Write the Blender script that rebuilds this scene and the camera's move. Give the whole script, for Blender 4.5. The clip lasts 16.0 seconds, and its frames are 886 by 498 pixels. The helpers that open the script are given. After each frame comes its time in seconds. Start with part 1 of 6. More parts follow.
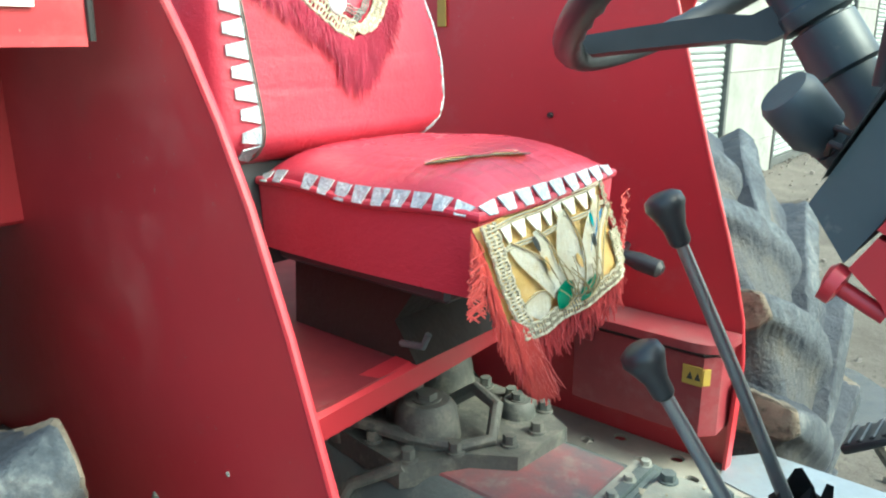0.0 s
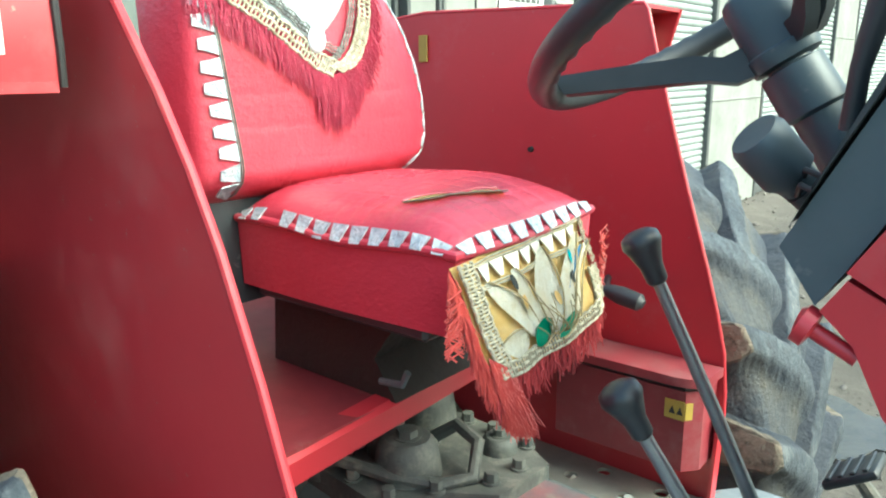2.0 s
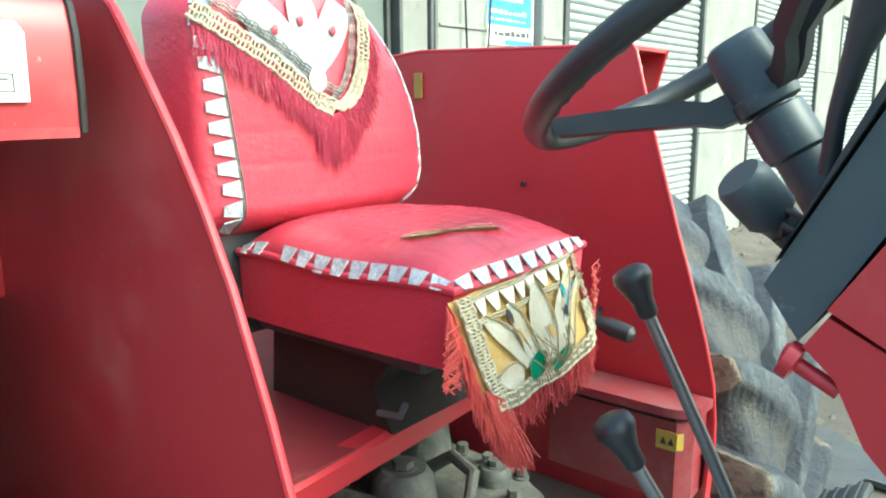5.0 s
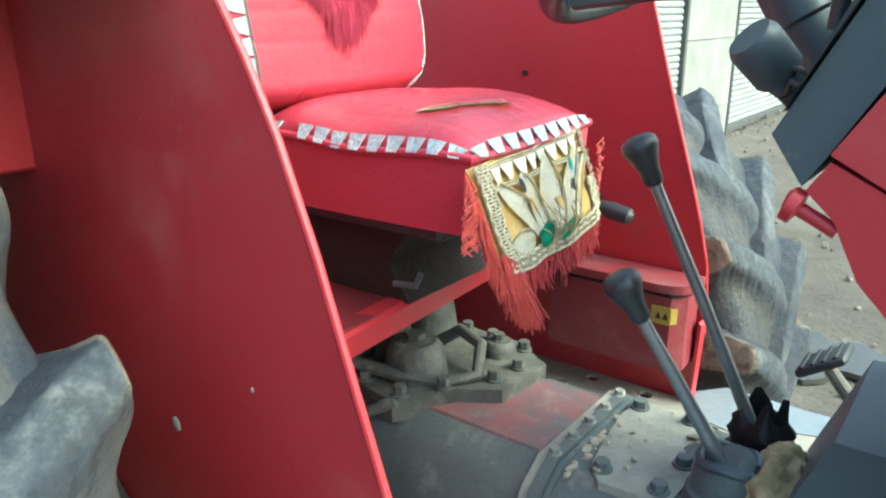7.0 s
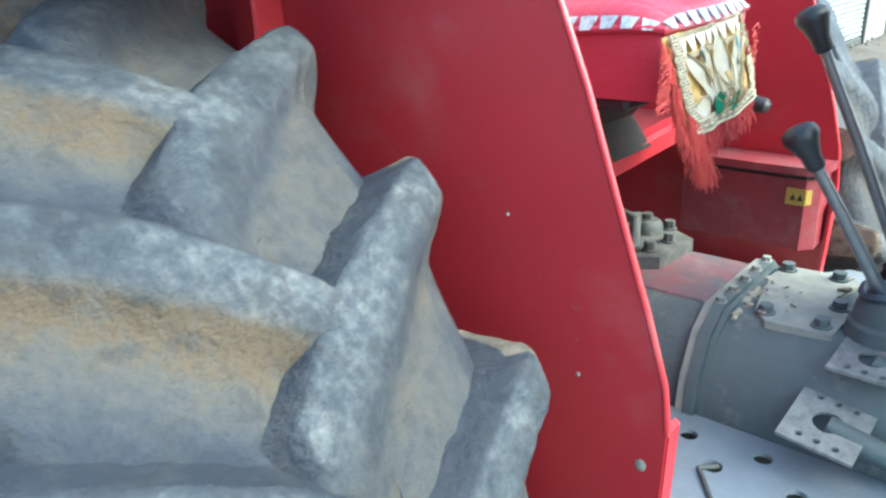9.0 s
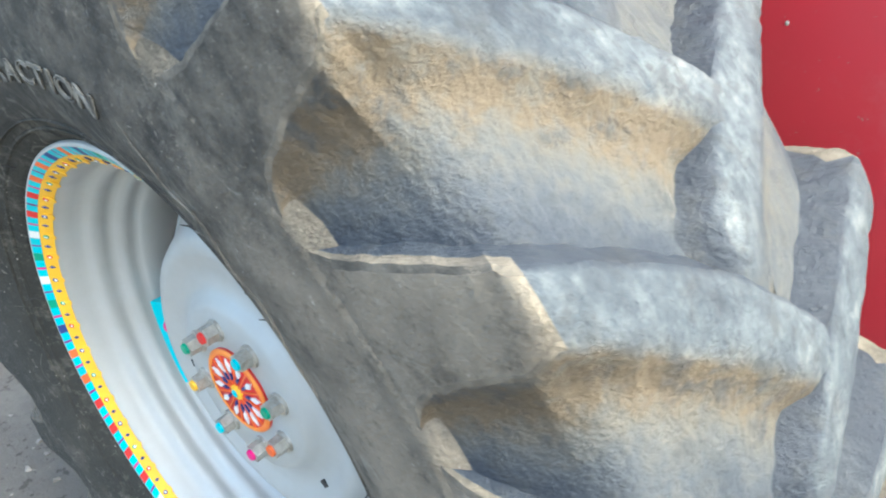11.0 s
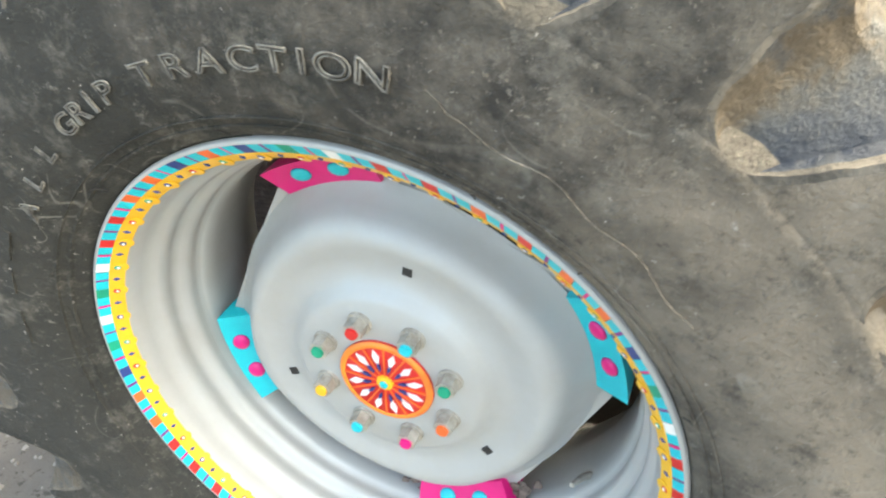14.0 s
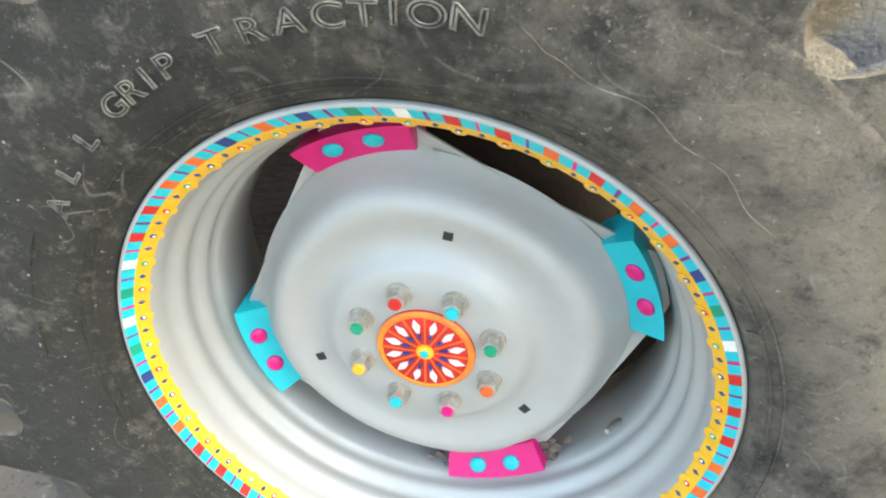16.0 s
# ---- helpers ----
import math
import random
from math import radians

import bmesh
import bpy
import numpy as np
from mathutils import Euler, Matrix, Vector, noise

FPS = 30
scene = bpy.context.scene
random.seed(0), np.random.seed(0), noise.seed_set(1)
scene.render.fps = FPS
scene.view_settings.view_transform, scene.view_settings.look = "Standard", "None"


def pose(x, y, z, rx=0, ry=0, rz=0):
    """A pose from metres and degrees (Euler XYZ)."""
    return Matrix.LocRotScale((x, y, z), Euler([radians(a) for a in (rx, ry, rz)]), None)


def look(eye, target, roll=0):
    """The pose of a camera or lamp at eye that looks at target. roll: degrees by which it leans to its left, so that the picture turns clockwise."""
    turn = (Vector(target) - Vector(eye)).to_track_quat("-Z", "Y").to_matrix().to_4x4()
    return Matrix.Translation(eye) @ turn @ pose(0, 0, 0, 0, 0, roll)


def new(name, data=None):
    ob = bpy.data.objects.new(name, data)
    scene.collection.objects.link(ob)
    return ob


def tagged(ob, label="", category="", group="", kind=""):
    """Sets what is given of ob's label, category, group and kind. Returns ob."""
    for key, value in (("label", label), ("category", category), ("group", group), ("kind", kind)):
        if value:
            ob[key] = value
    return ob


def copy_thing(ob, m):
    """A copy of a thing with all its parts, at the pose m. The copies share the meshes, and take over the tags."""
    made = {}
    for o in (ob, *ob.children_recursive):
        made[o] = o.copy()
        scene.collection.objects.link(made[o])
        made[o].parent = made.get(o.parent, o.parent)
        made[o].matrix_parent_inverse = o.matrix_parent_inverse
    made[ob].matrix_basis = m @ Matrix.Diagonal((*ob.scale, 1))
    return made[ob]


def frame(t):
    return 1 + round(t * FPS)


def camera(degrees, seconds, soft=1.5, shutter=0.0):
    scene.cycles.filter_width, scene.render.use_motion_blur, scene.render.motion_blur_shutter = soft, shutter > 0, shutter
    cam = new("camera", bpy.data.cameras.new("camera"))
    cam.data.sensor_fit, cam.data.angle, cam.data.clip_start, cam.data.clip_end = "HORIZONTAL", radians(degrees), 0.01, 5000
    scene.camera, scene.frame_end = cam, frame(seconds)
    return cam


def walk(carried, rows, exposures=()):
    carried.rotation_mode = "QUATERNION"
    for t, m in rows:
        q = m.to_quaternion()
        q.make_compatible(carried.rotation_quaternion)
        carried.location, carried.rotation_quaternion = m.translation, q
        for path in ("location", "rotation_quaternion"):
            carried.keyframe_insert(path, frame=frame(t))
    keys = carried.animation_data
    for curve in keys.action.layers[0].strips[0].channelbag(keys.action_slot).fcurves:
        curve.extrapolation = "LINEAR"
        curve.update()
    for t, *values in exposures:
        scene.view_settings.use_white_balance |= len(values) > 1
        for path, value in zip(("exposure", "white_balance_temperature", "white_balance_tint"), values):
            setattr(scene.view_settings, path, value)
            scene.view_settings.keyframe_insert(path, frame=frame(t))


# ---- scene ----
cam = camera(62.1, 16.0, soft=2.0, shutter=0.4)
PATH = [
    (0, (1.072, -0.821, 1.566), (-0.191, 0.633, 1.028), -0.5),
    (0.5, (1.073, -0.818, 1.57), (-0.19, 0.648, 1.065), -0.5),
    (1, (1.078, -0.814, 1.572), (-0.182, 0.655, 1.067), -0.2),
    (1.5, (1.078, -0.81, 1.571), (-0.176, 0.666, 1.072), -0.4),
    (2, (1.078, -0.81, 1.579), (-0.171, 0.68, 1.111), -0.5),
    (2.5, (1.085, -0.813, 1.587), (-0.169, 0.691, 1.182), -0.4),
    (3, (1.086, -0.818, 1.595), (-0.165, 0.694, 1.212), -0.4),
    (5.5, (1.087, -0.839, 1.591), (-0.14, 0.688, 1.191), -0.1),
    (6, (1.082, -0.846, 1.583), (-0.115, 0.686, 1.114), -0.6),
    (6.5, (1.088, -0.871, 1.562), (-0.089, 0.645, 0.997), 0.0),
    (7, (1.088, -0.903, 1.547), (-0.08, 0.601, 0.936), -0.4),
    (7.5, (1.097, -0.962, 1.533), (-0.074, 0.524, 0.882), -1.2),
    (8, (1.084, -1.019, 1.51), (-0.071, 0.461, 0.821), -0.6),
    (8.5, (1.048, -1.105, 1.493), (-0.115, 0.349, 0.762), -0.4),
    (9, (1.039, -1.176, 1.479), (-0.205, 0.213, 0.754), -2.6),
    (9.5, (1.01, -1.236, 1.472), (-0.253, 0.054, 0.612), -3.3),
    (9.7, (0.989, -1.276, 1.44), (-0.268, 0.022, 0.582), -3.0),
    (10, (0.951, -1.315, 1.427), (-0.29, -0.04, 0.514), -2.0),
    (12.3, (0.64, -1.457, 1.409), (-0.468, -0.161, 0.363), -8.4),
    (12.5, (0.616, -1.473, 1.413), (-0.481, -0.181, 0.35), -8.4),
    (13, (0.559, -1.514, 1.41), (-0.443, -0.151, 0.343), -8.0),
    (13.5, (0.51, -1.555, 1.407), (-0.426, -0.132, 0.359), -8.6),
    (14, (0.421, -1.62, 1.437), (-0.297, -0.122, 0.324), -7.4),
    (14.5, (0.385, -1.656, 1.44), (-0.313, -0.185, 0.278), -9.7),
    (15, (0.355, -1.708, 1.429), (-0.235, -0.148, 0.326), -8.0),
    (15.5, (0.316, -1.721, 1.428), (-0.207, -0.142, 0.317), -8.3),
    (16, (0.265, -1.727, 1.414), (-0.203, -0.129, 0.306), -7.9),
]
EXPOSURES = [(0, 1.9, 5900, -14), (6, 1.85, 5900, -14), (8, 1.95, 5700, -12), (9, 2.15, 5500, -7), (10, 2.35, 5500, -4), (12.3, 3.15, 7200, 1), (16, 3.15, 7400, 1)]
walk(cam, [(t, look(eye, target, roll)) for t, eye, target, roll in PATH],
     [(t, stops, kelvin, tint) for t, stops, kelvin, tint in EXPOSURES])

# world and light
wd = bpy.data.worlds.new("sky")
scene.world = wd
wd.use_nodes = True
SUN_EL, SUN_AZ = radians(44), radians(74)  # azimuth of the sun, from +y towards +x
bg = wd.node_tree.nodes["Background"]
sky = wd.node_tree.nodes.new("ShaderNodeTexSky")
sky.sky_type, sky.sun_disc = "NISHITA", False
sky.sun_elevation, sky.sun_rotation = SUN_EL, SUN_AZ
sky.air_density, sky.dust_density = 1.0, 6.0
wd.node_tree.links.new(sky.outputs[0], bg.inputs[0])
bg.inputs[1].default_value = 0.15
sun = new("sun", bpy.data.lights.new("sun", "SUN"))
sun.data.energy, sun.data.angle, sun.data.color = 0.65, radians(20), (1.0, 0.95, 0.86)
sd = Vector((math.sin(SUN_AZ) * math.cos(SUN_EL), math.cos(SUN_AZ) * math.cos(SUN_EL), math.sin(SUN_EL)))
sun.matrix_world = look(sd * 30, (0, 0, 0))


# ---- materials ----
def mat(name, c1, c2=None, scale=5.0, rough=0.6, metal=0.0, bump=0.15, bscale=90.0, dust=None, dust_amt=0.0, up=0.0, wide=0.0,
        speck=None, speck_amt=0.0, speck_scale=60.0, coat=0.0, sheen=0.0, aniso=None, rugged=0.0, rug_scale=24.0, rvar=1.0, seed=0.0):
    """A surface with variation at two scales, fine relief, optional dust (more on upward faces by 'up') and specks."""
    m = bpy.data.materials.new(name)
    m.use_nodes = True
    nt, nodes = m.node_tree, m.node_tree.nodes
    bsdf = nodes["Principled BSDF"]
    geo = nodes.new("ShaderNodeNewGeometry")

    def noise_node(s, detail=6.0, rgh=0.6, stretch=None):
        n = nodes.new("ShaderNodeTexNoise")
        n.inputs["Scale"].default_value, n.inputs["Detail"].default_value, n.inputs["Roughness"].default_value = s, detail, rgh
        if stretch:
            mp = nodes.new("ShaderNodeMapping")
            mp.inputs["Scale"].default_value = stretch
            nt.links.new(geo.outputs["Position"], mp.inputs["Vector"])
            nt.links.new(mp.outputs[0], n.inputs["Vector"])
        else:
            nt.links.new(geo.outputs["Position"], n.inputs["Vector"])
        return n

    def ramp(src, a, b):
        r = nodes.new("ShaderNodeMapRange")
        r.inputs["From Min"].default_value, r.inputs["From Max"].default_value = a, b
        nt.links.new(src, r.inputs["Value"])
        return r.outputs[0]

    def blend(fac, a, b):
        x = nodes.new("ShaderNodeMix")
        x.data_type = "RGBA"
        nt.links.new(fac, x.inputs["Factor"])
        for sock, v in ((x.inputs[6], a), (x.inputs[7], b)):
            if isinstance(v, tuple):
                sock.default_value = (*v, 1)
            else:
                nt.links.new(v, sock)
        return x.outputs[2]

    c2 = c2 or tuple(v * 0.75 for v in c1)
    big, fine = noise_node(scale, 7, 0.62, aniso), noise_node(bscale, 5)
    col = blend(ramp(big.outputs["Fac"], 0.35, 0.68), c1, c2)
    rsrc = ramp(big.outputs["Fac"], 0.2, 0.8)
    if speck:
        sp = noise_node(speck_scale, 3)
        lim = 0.75 - 0.3 * speck_amt
        col = blend(ramp(sp.outputs["Fac"], lim, lim + 0.06), col, speck)
    rough_out = nodes.new("ShaderNodeMapRange")
    rough_out.inputs["To Min"].default_value, rough_out.inputs["To Max"].default_value = max(0.03, rough - 0.1 * rvar), min(1, rough + 0.12 * rvar)
    nt.links.new(rsrc, rough_out.inputs["Value"])
    rfin = rough_out.outputs[0]
    if dust:
        dn = noise_node(scale * 2.3, 9, 0.7)
        if seed:
            dn.noise_dimensions = "4D"
            dn.inputs["W"].default_value = seed
        fac = ramp(dn.outputs["Fac"], 0.72 - 0.5 * dust_amt - wide, 0.95 - 0.45 * dust_amt + wide)
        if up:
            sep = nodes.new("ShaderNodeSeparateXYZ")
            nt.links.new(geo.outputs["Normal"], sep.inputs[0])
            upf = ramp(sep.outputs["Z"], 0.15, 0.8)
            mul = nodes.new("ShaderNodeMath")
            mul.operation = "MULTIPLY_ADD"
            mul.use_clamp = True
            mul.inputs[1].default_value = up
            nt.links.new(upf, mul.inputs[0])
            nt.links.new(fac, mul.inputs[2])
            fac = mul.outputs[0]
        col = blend(fac, col, dust)
        rr = nodes.new("ShaderNodeMix")
        nt.links.new(fac, rr.inputs[0])
        nt.links.new(rfin, rr.inputs[2])
        rr.inputs[3].default_value = 0.95
        rfin = rr.outputs[0]
    nt.links.new(col, bsdf.inputs["Base Color"])
    nt.links.new(rfin, bsdf.inputs["Roughness"])
    bsdf.inputs["Metallic"].default_value = metal
    bsdf.inputs["Coat Weight"].default_value = coat
    bsdf.inputs["Coat Roughness"].default_value = 0.15
    bsdf.inputs["Sheen Weight"].default_value = sheen
    if bump:
        b = nodes.new("ShaderNodeBump")
        b.inputs["Strength"].default_value, b.inputs["Distance"].default_value = bump, 0.004
        nt.links.new(fine.outputs["Fac"], b.inputs["Height"])
        last = b
        if rugged:
            rg2 = noise_node(rug_scale, 8, 0.72)
            last = nodes.new("ShaderNodeBump")
            last.inputs["Strength"].default_value, last.inputs["Distance"].default_value = rugged, 0.02
            nt.links.new(rg2.outputs["Fac"], last.inputs["Height"])
            nt.links.new(b.outputs[0], last.inputs["Normal"])
        nt.links.new(last.outputs[0], bsdf.inputs["Normal"])
    return m


RED = mat("red_tractor_paint", (0.46, 0.030, 0.045), (0.40, 0.026, 0.038), 2.2, 0.34, bump=0.025, dust=(0.46, 0.16, 0.15), dust_amt=0.10, wide=0.12, coat=0.15,
          speck=(0.34, 0.14, 0.12), speck_amt=0.18, speck_scale=120)
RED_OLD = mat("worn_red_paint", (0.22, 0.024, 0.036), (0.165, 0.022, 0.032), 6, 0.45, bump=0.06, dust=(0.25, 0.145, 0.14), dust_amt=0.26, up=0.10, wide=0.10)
def sidewall_rubber():
    """Old tyre wall: near-black bare patches, clouds of pale dust, flecks and thin scratches; paler brown forward,
    darker rearward.
    """
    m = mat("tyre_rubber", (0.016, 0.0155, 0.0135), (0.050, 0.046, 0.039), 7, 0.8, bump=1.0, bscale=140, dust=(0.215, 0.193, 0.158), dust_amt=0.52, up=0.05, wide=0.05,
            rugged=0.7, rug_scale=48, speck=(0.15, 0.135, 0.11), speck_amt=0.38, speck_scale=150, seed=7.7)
    nt, nodes = m.node_tree, m.node_tree.nodes
    bsdf = nodes["Principled BSDF"]
    geo = [n for n in nodes if n.bl_idname == "ShaderNodeNewGeometry"][0]
    col = bsdf.inputs["Base Color"].links[0].from_socket

    def cloud(w, scale, detail, rough, a, b, top, wander=0.0):
        n, r = nodes.new("ShaderNodeTexNoise"), nodes.new("ShaderNodeMapRange")
        n.noise_dimensions = "4D"
        n.inputs["W"].default_value, n.inputs["Scale"].default_value, n.inputs["Detail"].default_value = w, scale, detail
        n.inputs["Roughness"].default_value, n.inputs["Distortion"].default_value = rough, wander
        nt.links.new(geo.outputs["Position"], n.inputs["Vector"])
        r.inputs["From Min"].default_value, r.inputs["From Max"].default_value, r.inputs["To Max"].default_value = a, b, top
        nt.links.new(n.outputs["Fac"], r.inputs["Value"])
        return n.outputs["Fac"], r.outputs[0]

    def lay(fac, colour):
        nonlocal col
        x = nodes.new("ShaderNodeMix")
        x.data_type = "RGBA"
        nt.links.new(fac, x.inputs["Factor"])
        nt.links.new(col, x.inputs[6])
        x.inputs[7].default_value = (*colour, 1)
        col = x.outputs[2]

    def maths(op, a, b):
        n = nodes.new("ShaderNodeMath")
        n.operation = op
        for sock, v in zip(n.inputs, (a, b)):
            if isinstance(v, float):
                sock.default_value = v
            else:
                nt.links.new(v, sock)
        return n.outputs[0]

    sep = nodes.new("ShaderNodeSeparateXYZ")
    nt.links.new(geo.outputs["Position"], sep.inputs[0])
    fore = maths("ADD", maths("ADD", maths("MULTIPLY", sep.outputs["X"], 1.1), maths("MULTIPLY", maths("SUBTRACT", 0.72, sep.outputs["Z"]), 0.22)), maths("MULTIPLY", maths("SUBTRACT", cloud(2.0, 3.6, 7, 0.62, 0, 1, 1, 0.4)[0], 0.5), 2.4))

    def limits(src, a, b, top):
        r = nodes.new("ShaderNodeMapRange")
        r.inputs["From Min"].default_value, r.inputs["From Max"].default_value, r.inputs["To Max"].default_value = a, b, top
        nt.links.new(src, r.inputs["Value"])
        return r.outputs[0]

    # paler brown towards the front and low down, darker rearward and high, broken by noise
    lay(limits(fore, 0.02, -0.28, 0.85), (0.019, 0.021, 0.018))
    lay(limits(fore, 0.18, 0.66, 0.75), (0.285, 0.245, 0.190))
    lay(cloud(9.0, 13.0, 9, 0.75, 0.53, 0.70, 0.55)[1], (0.27, 0.25, 0.21))
    lay(cloud(1.0, 17.0, 8, 0.75, 0.54, 0.66, 0.75)[1], (0.022, 0.022, 0.020))
    lay(cloud(21.0, 46.0, 9, 0.8, 0.56, 0.68, 0.6)[1], (0.30, 0.28, 0.24))
    lay(cloud(33.0, 60.0, 7, 0.75, 0.56, 0.66, 0.6)[1], (0.020, 0.020, 0.018))
    lay(cloud(27.0, 105.0, 3, 0.6, 0.67, 0.71, 0.8)[1], (0.38, 0.36, 0.32))
    for w, scale in ((3.0, 4.5), (14.0, 7.0)):
        band = maths("ABSOLUTE", maths("SUBTRACT", cloud(w, scale, 1.5, 0.4, 0, 1, 1, 0.5)[0], 0.5), 0.0)
        r = nodes.new("ShaderNodeMapRange")
        r.inputs["From Min"].default_value, r.inputs["From Max"].default_value = 0.0045, 0.001
        nt.links.new(band, r.inputs["Value"])
        lay(maths("MULTIPLY", r.outputs[0], cloud(w + 3, 6.0, 6, 0.7, 0.50, 0.64, 0.55)[1]), (0.30, 0.285, 0.245))
    nt.links.new(col, bsdf.inputs["Base Color"])
    return m


RUBBER = sidewall_rubber()
EDGE = mat("dusty_rubber_edge", (0.150, 0.132, 0.105), (0.045, 0.042, 0.036), 38, 0.9, bump=0.8, bscale=140)


def tread_rubber():
    """Worn tread: pale polished bar tops, brown dried soil that clings in the lee of each bar, dark blue towards each
    hollow's foot.
    """
    m = mat("dusty_tread_rubber", (0.5, 0.5, 0.5), (0.5, 0.5, 0.5), 22, 0.55, bump=0.9, bscale=150, rugged=0.55, rug_scale=60)
    nt, nodes = m.node_tree, m.node_tree.nodes
    geo = [n for n in nodes if n.bl_idname == "ShaderNodeNewGeometry"][0]
    bsdf = nodes["Principled BSDF"]

    def grain(scale, detail, rough):
        n = nodes.new("ShaderNodeTexNoise")
        n.inputs["Scale"].default_value, n.inputs["Detail"].default_value, n.inputs["Roughness"].default_value = scale, detail, rough
        nt.links.new(geo.outputs["Position"], n.inputs["Vector"])
        return n.outputs["Fac"]

    def calc(op, a, b):
        n = nodes.new("ShaderNodeMath")
        n.operation = op
        for sock, v in zip(n.inputs, (a, b)):
            if isinstance(v, float):
                sock.default_value = v
            else:
                nt.links.new(v, sock)
        return n.outputs[0]

    def colours(fac, stops):
        r = nodes.new("ShaderNodeValToRGB")
        el = r.color_ramp.elements
        while len(el) < len(stops):
            el.new(0.5)
        for e, (p, c) in zip(el, stops):
            e.position, e.color = p, (*c, 1)
        nt.links.new(fac, r.inputs[0])
        return r.outputs[0]

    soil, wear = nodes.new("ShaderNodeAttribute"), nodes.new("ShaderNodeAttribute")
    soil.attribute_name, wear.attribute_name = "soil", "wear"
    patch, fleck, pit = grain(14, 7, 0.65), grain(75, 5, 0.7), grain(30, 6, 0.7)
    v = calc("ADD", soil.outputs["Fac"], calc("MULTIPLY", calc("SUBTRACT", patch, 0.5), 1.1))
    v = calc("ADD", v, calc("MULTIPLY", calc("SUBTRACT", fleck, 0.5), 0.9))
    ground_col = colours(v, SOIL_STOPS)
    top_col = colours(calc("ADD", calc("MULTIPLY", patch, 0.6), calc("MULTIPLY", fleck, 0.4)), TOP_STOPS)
    mix = nodes.new("ShaderNodeMix")
    mix.data_type = "RGBA"
    nt.links.new(wear.outputs["Fac"], mix.inputs["Factor"])
    nt.links.new(ground_col, mix.inputs[6])
    nt.links.new(top_col, mix.inputs[7])
    dark = nodes.new("ShaderNodeMix")
    dark.data_type = "RGBA"
    lim = nodes.new("ShaderNodeMapRange")
    lim.inputs["From Min"].default_value, lim.inputs["From Max"].default_value, lim.inputs["To Max"].default_value = 0.51, 0.63, 0.75
    nt.links.new(pit, lim.inputs["Value"])
    nt.links.new(lim.outputs[0], dark.inputs["Factor"])
    nt.links.new(mix.outputs[2], dark.inputs[6])
    dark.inputs[7].default_value = (0.030, 0.036, 0.043, 1)
    nt.links.new(dark.outputs[2], bsdf.inputs["Base Color"])
    return m


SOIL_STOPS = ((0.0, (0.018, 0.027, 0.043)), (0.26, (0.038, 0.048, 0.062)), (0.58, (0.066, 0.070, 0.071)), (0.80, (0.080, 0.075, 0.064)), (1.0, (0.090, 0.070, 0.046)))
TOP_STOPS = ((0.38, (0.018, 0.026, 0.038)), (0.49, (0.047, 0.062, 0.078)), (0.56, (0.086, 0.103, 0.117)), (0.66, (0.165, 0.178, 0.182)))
LUG = tread_rubber()
TREAD = mat("polished_tread_floor", (0.060, 0.078, 0.092), (0.10, 0.116, 0.126), 18, 0.5, bump=1.0, bscale=70, dust=(0.155, 0.15, 0.135), dust_amt=0.36, wide=0.0, rugged=1.0, rug_scale=26)
LETTER = mat("worn_raised_rubber", (0.19, 0.18, 0.155), (0.045, 0.042, 0.037), 70, 0.9, bump=0.4)
WHEEL = mat("silver_grey_wheel_paint", (0.40, 0.415, 0.41), (0.385, 0.40, 0.395), 2, 0.46, 0.2, bump=0.03, bscale=120, coat=0.06, rvar=0.1, dust=(0.34, 0.31, 0.265), dust_amt=0.16, wide=0.22)
WHITE = mat("white_enamel", (0.78, 0.78, 0.76), None, 20, 0.4, bump=0.02)
YELLOW = mat("yellow_enamel", (0.80, 0.46, 0.03), (0.72, 0.38, 0.02), 20, 0.42, bump=0.03)
CYAN = mat("turquoise_enamel", (0.0, 0.48, 0.55), (0.0, 0.42, 0.50), 15, 0.32, bump=0.03)
PINK = mat("magenta_enamel", (0.68, 0.004, 0.18), (0.58, 0.004, 0.15), 15, 0.32, bump=0.03)
ORANGE = mat("orange_enamel", (0.80, 0.14, 0.03), None, 20, 0.42, bump=0.03)
AMBER = mat("amber_enamel", (0.80, 0.26, 0.03), (0.74, 0.17, 0.03), 30, 0.42, bump=0.03)
NAVY = mat("navy_enamel", (0.02, 0.045, 0.2), None, 20, 0.42, bump=0.03)
GREEN = mat("green_enamel", (0.0, 0.30, 0.17), None, 20, 0.42, bump=0.03)
SCARLET = mat("scarlet_enamel", (0.62, 0.02, 0.02), None, 20, 0.42, bump=0.03)
STEEL = mat("dirty_bolt_steel", (0.48, 0.465, 0.42), (0.30, 0.275, 0.23), 60, 0.45, 0.5, bump=0.5, bscale=200)
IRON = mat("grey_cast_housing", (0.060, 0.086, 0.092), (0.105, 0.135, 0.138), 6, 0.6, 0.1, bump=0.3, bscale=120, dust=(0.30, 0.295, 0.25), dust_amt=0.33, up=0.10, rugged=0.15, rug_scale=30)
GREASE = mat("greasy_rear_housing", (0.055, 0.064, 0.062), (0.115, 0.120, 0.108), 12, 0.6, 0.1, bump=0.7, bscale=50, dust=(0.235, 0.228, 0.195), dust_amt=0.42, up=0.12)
MUD = mat("dried_brown_mud", (0.25, 0.195, 0.165), (0.15, 0.115, 0.095), 30, 0.95, bump=1.0, bscale=50, aniso=(1, 1, 5), rugged=0.8, rug_scale=30)
PATCH = mat("old_red_overspray", (0.24, 0.085, 0.09), (0.10, 0.115, 0.125), 11, 0.6, bump=0.2, dust=(0.25, 0.235, 0.21), dust_amt=0.4)
